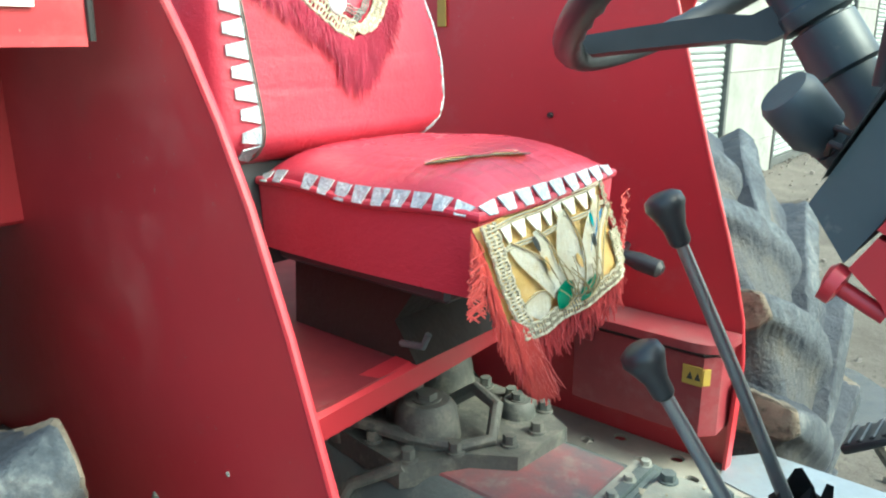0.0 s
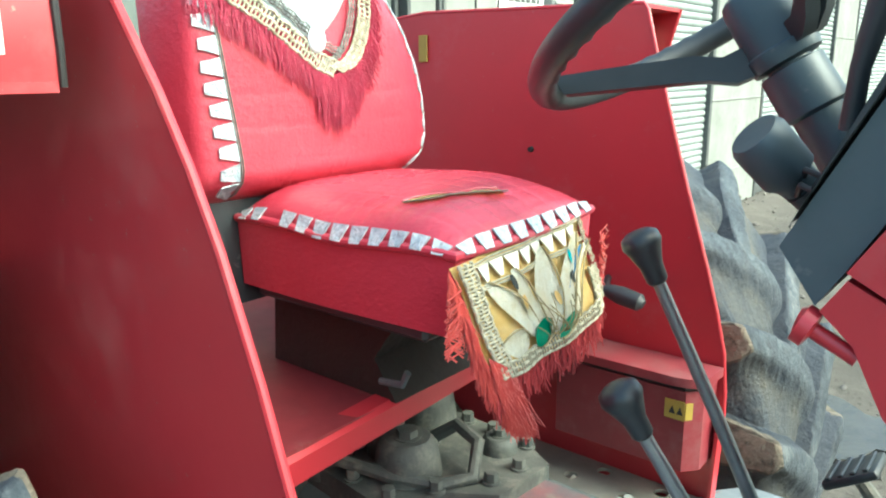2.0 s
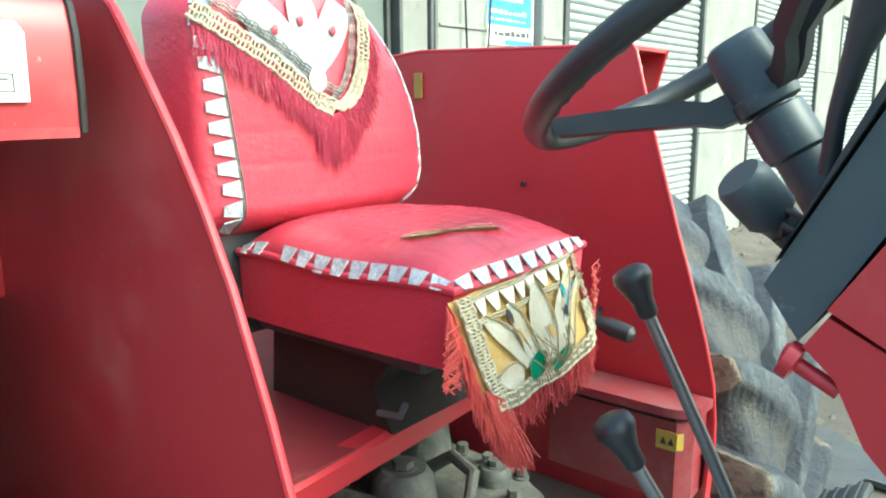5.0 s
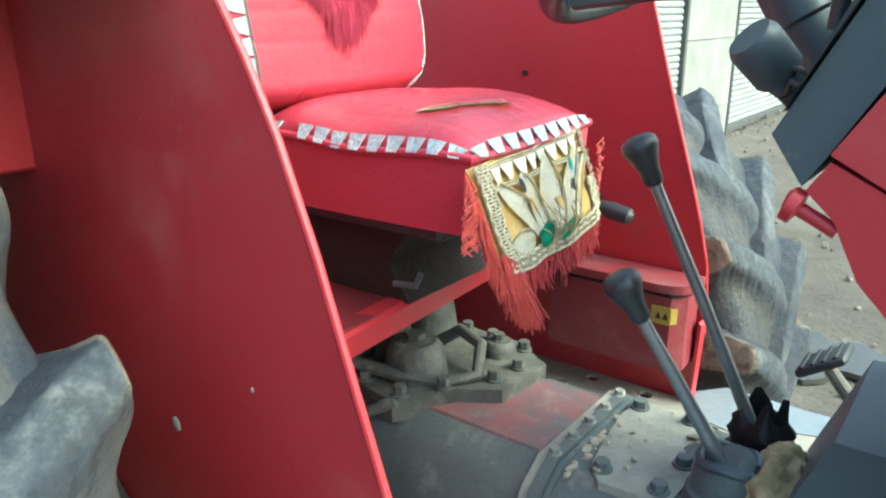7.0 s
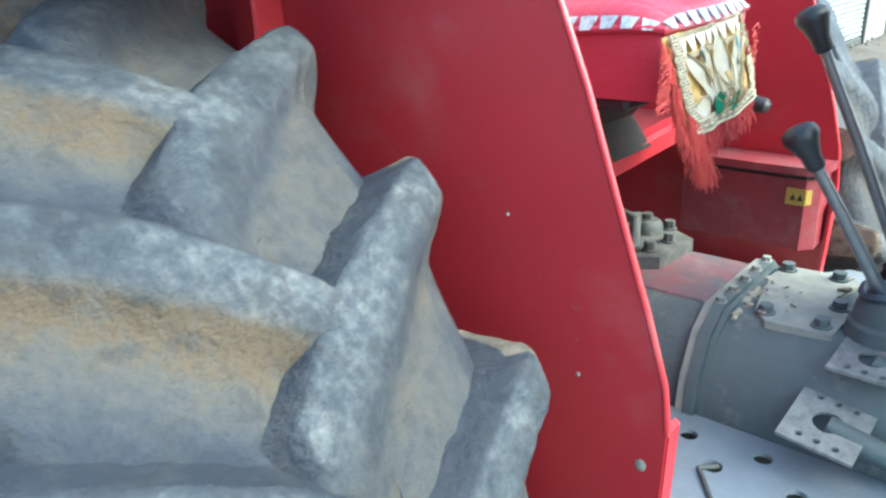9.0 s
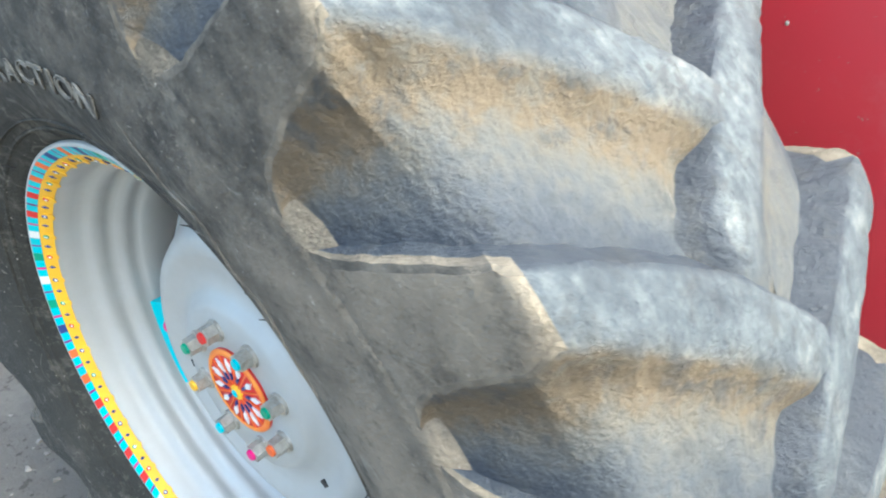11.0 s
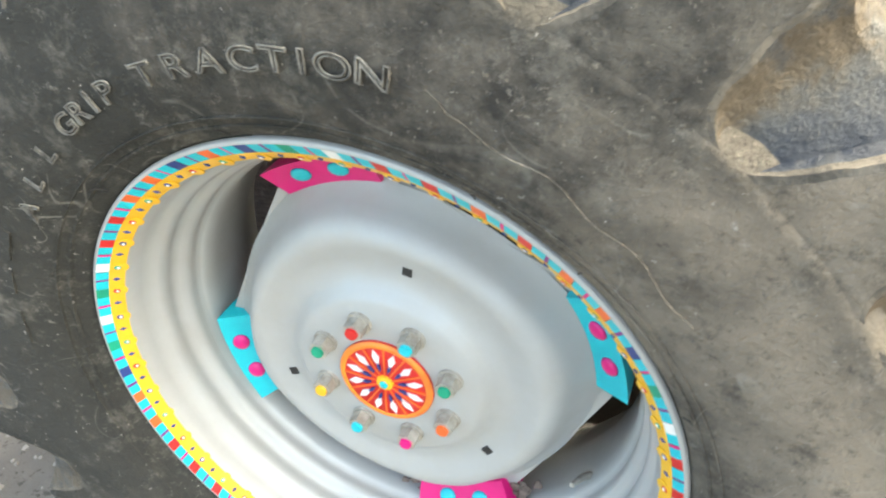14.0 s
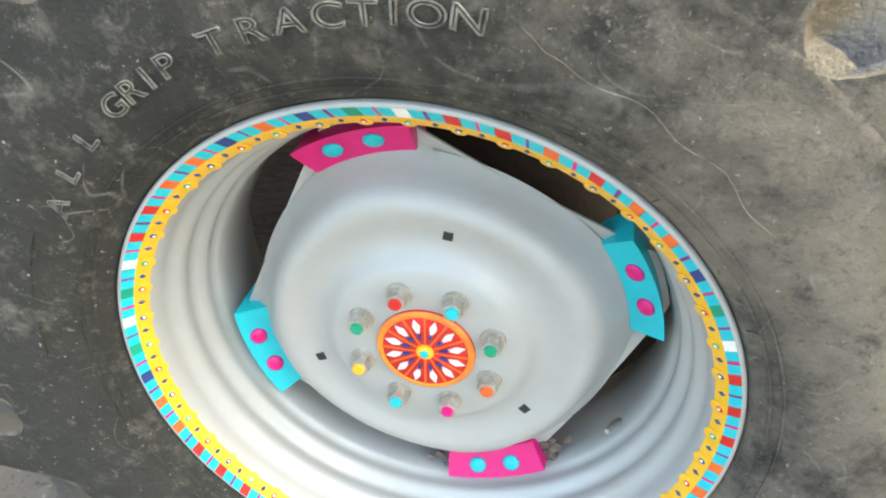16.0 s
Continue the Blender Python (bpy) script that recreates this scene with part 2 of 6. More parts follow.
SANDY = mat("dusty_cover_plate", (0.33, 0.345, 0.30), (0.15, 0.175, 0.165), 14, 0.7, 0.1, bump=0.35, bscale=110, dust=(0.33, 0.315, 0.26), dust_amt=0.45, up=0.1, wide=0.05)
PLATE = mat("worn_footplate_steel", (0.29, 0.345, 0.39), (0.22, 0.265, 0.30), 7, 0.45, 0.4, bump=0.2, dust=(0.33, 0.325, 0.305), dust_amt=0.35, speck=(0.36, 0.13, 0.12), speck_amt=0.12, speck_scale=26)
PEDAL = mat("scuffed_pedal_steel", (0.30, 0.315, 0.31), (0.16, 0.17, 0.165), 45, 0.55, 0.3, bump=0.8, bscale=120, dust=(0.36, 0.35, 0.32), dust_amt=0.4)
PLATE_FAR = mat("muddy_footplate", (0.24, 0.24, 0.21), (0.33, 0.33, 0.30), 7, 0.7, 0.2, bump=0.3, dust=(0.38, 0.36, 0.31), dust_amt=0.5)
BLACK = mat("black_plastic", (0.022, 0.028, 0.032), (0.035, 0.042, 0.048), 8, 0.38, bump=0.05, dust=(0.3, 0.3, 0.29), dust_amt=0.12)
DARK = mat("dark_blue_grey_panel", (0.045, 0.07, 0.085), (0.07, 0.095, 0.11), 6, 0.45, 0.1, bump=0.08, dust=(0.3, 0.3, 0.29), dust_amt=0.22)
ROD = mat("grey_lever_rod", (0.30, 0.34, 0.355), (0.22, 0.255, 0.27), 20, 0.35, 0.7, bump=0.05)
VINYL = mat("red_vinyl", (0.46, 0.040, 0.072), (0.40, 0.036, 0.064), 5, 0.30, bump=0.15, bscale=160, coat=0.3, rugged=0.28, rug_scale=11)
FOAM = mat("yellow_foam", (0.66, 0.53, 0.26), (0.48, 0.35, 0.13), 40, 0.9, bump=0.5)
FLAG = mat("silver_foil_trim", (0.58, 0.66, 0.69), (0.30, 0.40, 0.46), 70, 0.28, 0.3, bump=1.0, bscale=110, rugged=0.3, rug_scale=120)
FOIL = mat("smooth_silver_cloth", (0.62, 0.68, 0.69), (0.50, 0.58, 0.61), 40, 0.35, 0.15, bump=0.4, bscale=90)
# deck red painted darker for the seat's shade, with dust over it
SHADED_DECK = mat("shaded_dusty_red_deck", (0.20, 0.022, 0.03), (0.14, 0.02, 0.025), 6, 0.5, bump=0.05, dust=(0.24, 0.13, 0.115), dust_amt=0.3)
CHAIN = mat("tarnished_chain", (0.24, 0.245, 0.23), (0.14, 0.145, 0.135), 80, 0.4, 0.6, bump=0.3)
GOLD = mat("gold_cloth", (0.74, 0.52, 0.16), (0.78, 0.62, 0.30), 25, 0.42, 0.0, bump=0.3, bscale=150)
SEQUIN = mat("cream_satin_applique", (0.84, 0.85, 0.78), (0.74, 0.70, 0.54), 40, 0.32, 0.0, bump=0.6, bscale=140, speck=(0.62, 0.62, 0.56), speck_amt=0.25, speck_scale=160)
BRAID = mat("beige_braid", (0.50, 0.47, 0.36), (0.30, 0.28, 0.20), 80, 0.8, bump=0.7, bscale=220)
THREAD = mat("red_fringe_thread", (0.60, 0.070, 0.055), (0.46, 0.042, 0.042), 30, 0.75, bump=0, sheen=0.4)
THREAD_DARK = mat("crimson_fringe_thread", (0.46, 0.028, 0.085), (0.36, 0.02, 0.065), 30, 0.7, bump=0, sheen=0.4)
VIOLET = mat("purple_enamel", (0.22, 0.02, 0.20), None, 20, 0.42, bump=0.03)
THREAD_MID = mat("dull_red_fringe_thread", (0.44, 0.035, 0.042), (0.34, 0.025, 0.035), 30, 0.75, bump=0, sheen=0.3)
CRUMB = mat("pale_dry_mud", (0.42, 0.39, 0.30), (0.27, 0.25, 0.19), 60, 0.95, bump=0.6)
RAG = mat("oily_rag", (0.42, 0.35, 0.20), (0.26, 0.21, 0.11), 25, 0.9, bump=0.6, bscale=150)
DIRT = mat("dry_yard_dirt", (0.130, 0.118, 0.102), (0.080, 0.072, 0.063), 1.6, 0.95, bump=1.0, bscale=70, dust=(0.165, 0.152, 0.132), dust_amt=0.42, speck=(0.055, 0.049, 0.042), speck_amt=0.5, speck_scale=38, rugged=1.0, rug_scale=26)
WATER = mat("puddle_water", (0.045, 0.045, 0.04), (0.07, 0.068, 0.06), 4, 0.05, bump=1.0, bscale=38)
STONE = mat("grey_rubble", (0.22, 0.205, 0.185), (0.15, 0.138, 0.125), 20, 0.9, bump=0.5)
SLAT = mat("pale_shutter_steel", (0.37, 0.42, 0.41), (0.30, 0.345, 0.335), 2.5, 0.45, 0.2, bump=0.1, dust=(0.26, 0.25, 0.225), dust_amt=0.3)
PLASTER = mat("weathered_plaster", (0.28, 0.295, 0.275), (0.21, 0.22, 0.205), 2.2, 0.85, bump=0.4, bscale=40, dust=(0.14, 0.148, 0.14), dust_amt=0.35)
DOOR = mat("grey_green_door_paint", (0.125, 0.155, 0.142), (0.09, 0.115, 0.105), 3, 0.55, bump=0.1)
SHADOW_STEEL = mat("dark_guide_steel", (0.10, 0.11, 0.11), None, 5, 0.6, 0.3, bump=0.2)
PAPER = mat("poster_paper", (0.66, 0.68, 0.66), (0.55, 0.57, 0.55), 6, 0.75, bump=0.1)
BLUE = mat("poster_blue", (0.05, 0.22, 0.50), (0.08, 0.30, 0.58), 9, 0.7, bump=0.1)
CABLE = mat("black_cable", (0.02, 0.02, 0.02), None, 9, 0.6, bump=0)
# near-black stands in for deep shade behind the wheel and under the seat
SHADE_BLACK = mat("shade_black", (0.009, 0.007, 0.006), (0.022, 0.015, 0.011), 14, 0.7, bump=0.6, bscale=60)
CREAM = mat("faded_cream_plastic", (0.44, 0.38, 0.30), (0.36, 0.30, 0.24), 12, 0.6, bump=0.1, dust=(0.30, 0.27, 0.22), dust_amt=0.3)
LABEL = mat("yellow_warning_film", (0.40, 0.29, 0.05), (0.33, 0.24, 0.05), 40, 0.5, bump=0.05)


# ---- mesh helpers ----
def box(bm, x0, x1, y0, y1, z0, z1, bevel=0.0, seg=1):
    m = Matrix.Translation(((x0 + x1) / 2, (y0 + y1) / 2, (z0 + z1) / 2)) @ Matrix.Diagonal((abs(x1 - x0), abs(y1 - y0), abs(z1 - z0), 1))
    r = bmesh.ops.create_cube(bm, size=1, matrix=m)
    if bevel:
        es = list({e for v in r["verts"] for e in v.link_edges})
        bmesh.ops.bevel(bm, geom=es, offset=bevel, segments=seg, affect="EDGES", profile=0.5)
    return bm


def tube(bm, pts, rad, n=10, cap=True):
    """A round bar along points; rad is one radius or one for each point."""
    pts = [Vector(p) for p in pts]
    rads = rad if isinstance(rad, (list, tuple)) else [rad] * len(pts)
    rings, up = [], None
    for i, p in enumerate(pts):
        d = (pts[min(i + 1, len(pts) - 1)] - pts[max(i - 1, 0)]).normalized()
        if up is None:
            up = Vector((0, 0, 1)) if abs(d.z) < 0.9 else Vector((1, 0, 0))
        a = d.cross(up).normalized()
        up = a.cross(d).normalized()
        rings.append([bm.verts.new(p + rads[i] * (math.cos(2 * math.pi * k / n) * a + math.sin(2 * math.pi * k / n) * up)) for k in range(n)])
    for r0, r1 in zip(rings, rings[1:]):
        for k in range(n):
            bm.faces.new((r0[k], r0[(k + 1) % n], r1[(k + 1) % n], r1[k]))
    if cap:
        bm.faces.new(rings[0])
        bm.faces.new(rings[-1][::-1])
    return bm


def prism(bm, poly, axis, a, b):
    """A polygon extruded along an axis from a to b. poly: pairs in the other two axes, in their order."""
    n = "xyz".index(axis)

    def at(p, v):
        q = list(p)
        q.insert(n, v)
        return bm.verts.new(q)

    lo, hi = [at(p, a) for p in poly], [at(p, b) for p in poly]
    bm.faces.new(lo)
    bm.faces.new(hi[::-1])
    for i in range(len(poly)):
        j = (i + 1) % len(poly)
        bm.faces.new((lo[j], lo[i], hi[i], hi[j]))
    return bm


def lathe(bm, prof, n=96, closed=False):
    """Profile of (radius, y) turned round the y axis."""
    rings = []
    for k in range(n):
        a = 2 * math.pi * k / n
        rings.append([bm.verts.new((r * math.cos(a), y, r * math.sin(a))) for r, y in prof])
    m = len(prof)
    for k in range(n):
        r0, r1 = rings[k], rings[(k + 1) % n]
        for i in range(m if closed else m - 1):
            bm.faces.new((r0[i], r1[i], r1[(i + 1) % m], r0[(i + 1) % m]))
    return bm


def sheet_with_holes(bm, outer, holes, z0, z1):
    """A flat plate with round holes through it. holes: (x, y, radius)."""
    edges = []
    for loop in [outer] + [[(x + r * math.cos(k * math.pi / 8), y + r * math.sin(k * math.pi / 8)) for k in range(16)] for x, y, r in holes]:
        vs = [bm.verts.new((p[0], p[1], z0)) for p in loop]
        edges += [bm.edges.new((vs[i], vs[(i + 1) % len(vs)])) for i in range(len(vs))]
    fs = [f for f in bmesh.ops.triangle_fill(bm, use_beauty=True, edges=edges)["geom"] if isinstance(f, bmesh.types.BMFace)]
    ex = bmesh.ops.extrude_face_region(bm, geom=fs)["geom"]
    bmesh.ops.translate(bm, vec=(0, 0, z1 - z0), verts=[v for v in ex if isinstance(v, bmesh.types.BMVert)])
    return bm


def mesh_of(name, bm, material, smooth=35):
    bmesh.ops.recalc_face_normals(bm, faces=bm.faces)
    me = bpy.data.meshes.new(name)
    bm.to_mesh(me)
    bm.free()
    me.materials.append(material)
    if smooth:
        me.polygons.foreach_set("use_smooth", [True] * len(me.polygons))
        me.set_sharp_from_angle(angle=radians(smooth))
    return me


ORIGIN = {}


def origin_of(ob):
    return ORIGIN.get(ob.name, Vector((0, 0, 0)))


def part(name, bm, material, parent=None, label="", smooth=35, kind=""):
    """One mesh object, drawn in world places, under a thing or a part (which all stand at their thing's origin)."""
    o = origin_of(parent) if parent else Vector((0, 0, 0))
    if parent:
        bm.transform(Matrix.Translation(-o))
    ob = new(name, mesh_of(name, bm, material, smooth))
    if parent:
        ob.parent = parent
        ORIGIN[ob.name] = o
    return tagged(ob, label=label, kind=kind)


def thing(name, base, label, category, group="", kind=""):
    ob = new(name)
    ob.empty_display_size = 0.1
    ob.location = base
    ORIGIN[ob.name] = Vector(base)
    return tagged(ob, label, category, group, kind)


def piece(name, me, parent, m):
    ob = new(name, me)
    ob.parent = parent
    ob.matrix_basis = m
    return ob


# ---- ground, shops ----
GZ = -0.045


def ground():
    bm = bmesh.new()
    xs = sorted({-60, -30, -12, -5, *[round(-3 + 0.25 * i, 3) for i in range(33)], 8, 14, 30, 60})
    ys = sorted({-60, -30, -12, -6, *[round(-4 + 0.25 * i, 3) for i in range(73)], 17, 22, 35, 60, 120})
    rows = []
    for y in ys:
        row = []
        for x in xs:
            z = GZ
            if -6 < x < 8 and -5 < y < 17:
                z += 0.02 * noise.fractal(Vector((x * 1.3, y * 1.3, 2.0)), 1.0, 2.0, 4)
                z += 0.10 * math.exp(-((x + 1.75) / 0.22) ** 2) * (0.6 + 0.6 * noise.noise(Vector((x * 2, y * 1.1, 0)))) if y > 1 else 0
                z = min(z, GZ + 0.015) if abs(x) < 0.6 and abs(y) < 1.4 else z
            row.append(bm.verts.new((x, y, z)))
        rows.append(row)
    for r0, r1 in zip(rows, rows[1:]):
        for i in range(len(xs) - 1):
            bm.faces.new((r0[i], r0[i + 1], r1[i + 1], r1[i]))
    return tagged(part("ground", bm, DIRT, smooth=60), "dry trampled grey-brown dirt of a workshop yard", "ground", kind="structure")


ground()
bm = bmesh.new()
loop = []
for k in range(40):
    a = 2 * math.pi * k / 40
    r = 1 + 0.28 * math.sin(3 * a + 1) + 0.16 * math.sin(7 * a)
    loop.append((0.55 + 0.36 * r * math.cos(a), 2.74 + 0.27 * r * math.sin(a)))
prism(bm, loop, "z", GZ + 0.004, GZ + 0.03)
tagged(part("puddle", bm, WATER), "shallow muddy puddle glinting on the dirt", "puddle", kind="structure")


def rubble():
    """Loose stones along the foot of the shops and over the yard."""
    bm = bmesh.new()
    rng = random.Random(11)
    for i in range(1150):
        if i >= 520:
            x, y = rng.uniform(-2.3, -0.55), rng.uniform(-1.3, 0.2)
        elif i < 260:
            x, y = -1.78 + rng.gauss(0, 0.14), rng.uniform(3, 16)
        else:
            x, y = rng.uniform(-1.5, 2.4), rng.uniform(1.6, 10)
        s = rng.uniform(0.008, 0.035) * (1.6 if rng.random() < 0.08 else 1) * (0.4 if i >= 520 else 1)
        m = Matrix.LocRotScale((x, y, GZ + s * 0.4 + (0.08 if x < -1.55 and y > 1 else 0.0)), Euler([rng.uniform(0, 6) for _ in range(3)]), (s, s * rng.uniform(0.6, 1), s * rng.uniform(0.5, 0.9)))
        v = bmesh.ops.create_icosphere(bm, subdivisions=1, radius=1, matrix=m)["verts"]
        for q in v:
            q.co += Vector([rng.uniform(-0.25, 0.25) * s for _ in range(3)])
    return tagged(part("rubble", bm, STONE, smooth=0), "small loose stones and crumbs on the dirt", "rubble", kind="stuff")


rubble()
WX, WH = -1.9, 4.2  # the shop front: a plane across x, running along y

SLAT_ME = None


def shutter(y0, y1, z0=0.06, z1=3.0):
    global SLAT_ME
    t = thing("roller_shutter", (WX - 0.03, (y0 + y1) / 2, z0), "closed pale corrugated steel roller shutter of a shop", "shutter", "shop shutters")
    if SLAT_ME is None:
        b = bmesh.new()
        prof = [(0.0, 0.0), (0.012, 0.008), (0.02, 0.026), (0.02, 0.042), (0.012, 0.060), (0.0, 0.0675), (-0.012, 0.0675), (-0.012, 0.0)]
        prism(b, prof, "y", -0.5, 0.5)
        SLAT_ME = mesh_of("slat", b, SLAT, 50)
    n = int((z1 - z0) / 0.07)
    for i in range(n):
        piece("slat", SLAT_ME, t, Matrix.Translation((0, 0, 0.05 + i * 0.07)) @ Matrix.Diagonal((1, y1 - y0, 1, 1)))
    b = bmesh.new()
    box(b, WX - 0.06, WX + 0.005, y0 + 0.004, y1 - 0.004, z0 - 0.06, z0 + 0.045, 0.006)
    part("bottom_rail", b, SHADOW_STEEL, t)
    for y in (y0, y1):
        b = bmesh.new()
        box(b, WX - 0.05, WX + 0.035, y - 0.035, y + 0.035, z0 - 0.08, z1, 0.004)
        part("guide_rail", b, SHADOW_STEEL, t, "dark steel guide rail")
    return t


for y0, y1 in ((4.32, 7.2), (8.95, 12.3), (13.75, 17.4)):
    shutter(y0, y1)


def column(y0, y1, material, name, label, x=WX + 0.02, z1=WH, depth=0.35):
    b = bmesh.new()
    box(b, x - depth, x, y0, y1, GZ - 0.1, z1, 0.012)
    for i, z in enumerate((0.42, 1.24, 2.05)):
        box(b, x - 0.01, x + 0.012, y0 + 0.02, y1 - 0.02, z, z + 0.02, 0.004)
    return tagged(part(name, b, material), label, "wall", kind="structure")


for n, (y0, y1) in enumerate(((7.24, 8.91), (12.34, 13.71), (17.44, 19.5), (3.98, 4.28), (2.76, 3.30))):
    column(y0, y1, PLASTER, f"wall_{n + 1}", "weathered pale plaster pier between two shop fronts")
bm = bmesh.new()
box(bm, WX - 0.9, WX - 0.4, -0.25, 30, GZ - 0.1, WH)
tagged(part("wall_back", bm, PLASTER), "plastered back wall behind the shutters", "wall", kind="structure")
bm = bmesh.new()
box(bm, WX - 0.42, WX + 0.02, -0.25, 30, 3.02, WH, 0.01)
tagged(part("wall_top", bm, PLASTER), "plastered band above the shop fronts", "wall", kind="structure")
bm = bmesh.new()
box(bm, WX - 0.38, WX - 0.06, 3.3, 3.98, GZ - 0.1, 3.02, 0.008)
tagged(part("wall_poster", bm, PLASTER), "pale plaster panel with a pasted poster", "wall", kind="structure")
bm = bmesh.new()
box(bm, WX - 0.38, WX - 0.02, -0.25, 1.2, GZ - 0.1, 3.02, 0.01)
tagged(part("wall_side", bm, DOOR), "dull grey-green painted wall beside the doors", "wall", kind="structure")


def door(y0, y1, material, x, label):
    t = thing("shop_door", (x, (y0 + y1) / 2, GZ), label, "door", "shop doors")
    b = bmesh.new()
    box(b, x - 0.05, x, y0 + 0.03, y1 - 0.03, GZ, 2.98, 0.006)
    part("door_leaf", b, material, t)
    for y in (y0, y1 - 0.03):
        b = bmesh.new()
        box(b, x - 0.07, x + 0.025, y, y + 0.03, GZ, 3.0, 0.003)
        part("door_frame", b, SHADOW_STEEL, t, "dark steel door frame")
    b = bmesh.new()
    for z in (0.9, 1.75):
        box(b, x - 0.005, x + 0.012, y0 + 0.05, y1 - 0.05, z, z + 0.035, 0.004)
    part("rail", b, material, t)
    return t


door(2.42, 2.73, PLASTER, WX + 0.0, "pale narrow steel door of a shop, shut")
door(1.22, 2.10, DOOR, WX - 0.02, "grey-green steel shop door, shut")
door(2.11, 2.41, DOOR, WX - 0.06, "grey-green steel shop door leaf, ajar")


def poster():
    t = thing("poster", (WX - 0.055, 3.64, 1.98), "torn blue and white printed poster pasted on plaster", "poster")
    b = bmesh.new()
    box(b, WX - 0.058, WX - 0.052, 3.32, 3.97, 1.98, 2.75)
    part("paper", b, PAPER, t)
    b = bmesh.new()
    box(b, WX - 0.0515, WX - 0.048, 3.33, 3.93, 2.115, 2.6)
    part("blue_field", b, BLUE, t, "blue printed field")
    b = bmesh.new()
    box(b, WX - 0.0515, WX - 0.048, 3.60, 3.95, 1.985, 2.02)
    part("blue_field", b, BLUE, t, "blue printed strip")
    rng = random.Random(5)
    for z, h, n in ((2.40, 0.06, 5), (2.28, 0.08, 5), (2.19, 0.03, 7), (2.145, 0.015, 9)):
        y = 3.40
        for k in range(n):
            w = rng.uniform(0.03, 0.5 / n + 0.03)
            if y + w > 3.9:
                break
            b = bmesh.new()
            box(b, WX - 0.0475, WX - 0.0455, y, y + w, z, z + h * rng.uniform(0.5, 1), 0.002)
            part("printed_bar", b, WHITE, t, "white printed bar")
            y += w + 0.02
    y = 3.47
    for k in range(7):
        w = rng.uniform(0.03, 0.08)
        if y + w < 3.93:
            b = bmesh.new()
            box(b, WX - 0.0515, WX - 0.048, y, y + w, 2.045, 2.045 + rng.uniform(0.02, 0.04), 0.002)
            part("printed_bar", b, SHADOW_STEEL, t, "grey printed bar")
        y += w + 0.015
    return t


poster()
for i, (y, dy, z0) in enumerate(((2.98, 0.06, 1.85), (3.32, -0.14, 1.85))):
    bm = bmesh.new()
    tube(bm, [(WX + 0.03 + 0.03 * math.sin(s * 2.0), y + dy * (s ** 1.5), 3.0 - s * 1.6) for s in [k / 12 for k in range(13)]], 0.007, 8)
    tagged(part("cable", bm, CABLE), "thin black cable hanging down the shop front", "cable", "hanging cables")

# ---- the tractor ----
TR = thing("tractor", (0, 0, GZ), "red farm tractor with painted rear wheels and red vinyl seat", "tractor")
HUB = Vector((0, -0.988, 0.72))


def bevel_all(bm, off, seg=2, ang=30):
    es = [e for e in bm.edges if len(e.link_faces) == 2 and e.calc_face_angle(0) > radians(ang)]
    bmesh.ops.bevel(bm, geom=es, offset=off, segments=seg, affect="EDGES", profile=0.5)
    return bm


# ---- rear wheel, built round its own hub: -y is outward ----
SIDE = [(0.4145, -0.066), (0.426, -0.086), (0.47, -0.112), (0.53, -0.126), (0.59, -0.127), (0.6135, -0.1265), (0.640, -0.110), (0.69, -0.092), (0.718, -0.080), (0.7235, -0.076)]


def carcass(u):
    """One sidewall's section: u from 0 at the bead to 1 at the shoulder; returns radius and y."""
    f = min(max(u, 0), 1) * (len(SIDE) - 1)
    i = min(int(f), len(SIDE) - 2)
    p0, p1, p2, p3 = (Vector(SIDE[min(max(k, 0), len(SIDE) - 1)]) for k in (i - 1, i, i + 1, i + 2))
    t = f - i
    q = 0.5 * (2 * p1 + (p2 - p0) * t + (2 * p0 - 5 * p1 + 4 * p2 - p3) * t * t + (3 * p1 - p0 - 3 * p2 + p3) * t ** 3)
    return q.x, q.y


PITCH = 360 / 21
MIRROR = 0.233  # y of a point plus y of its twin on the tyre's other side
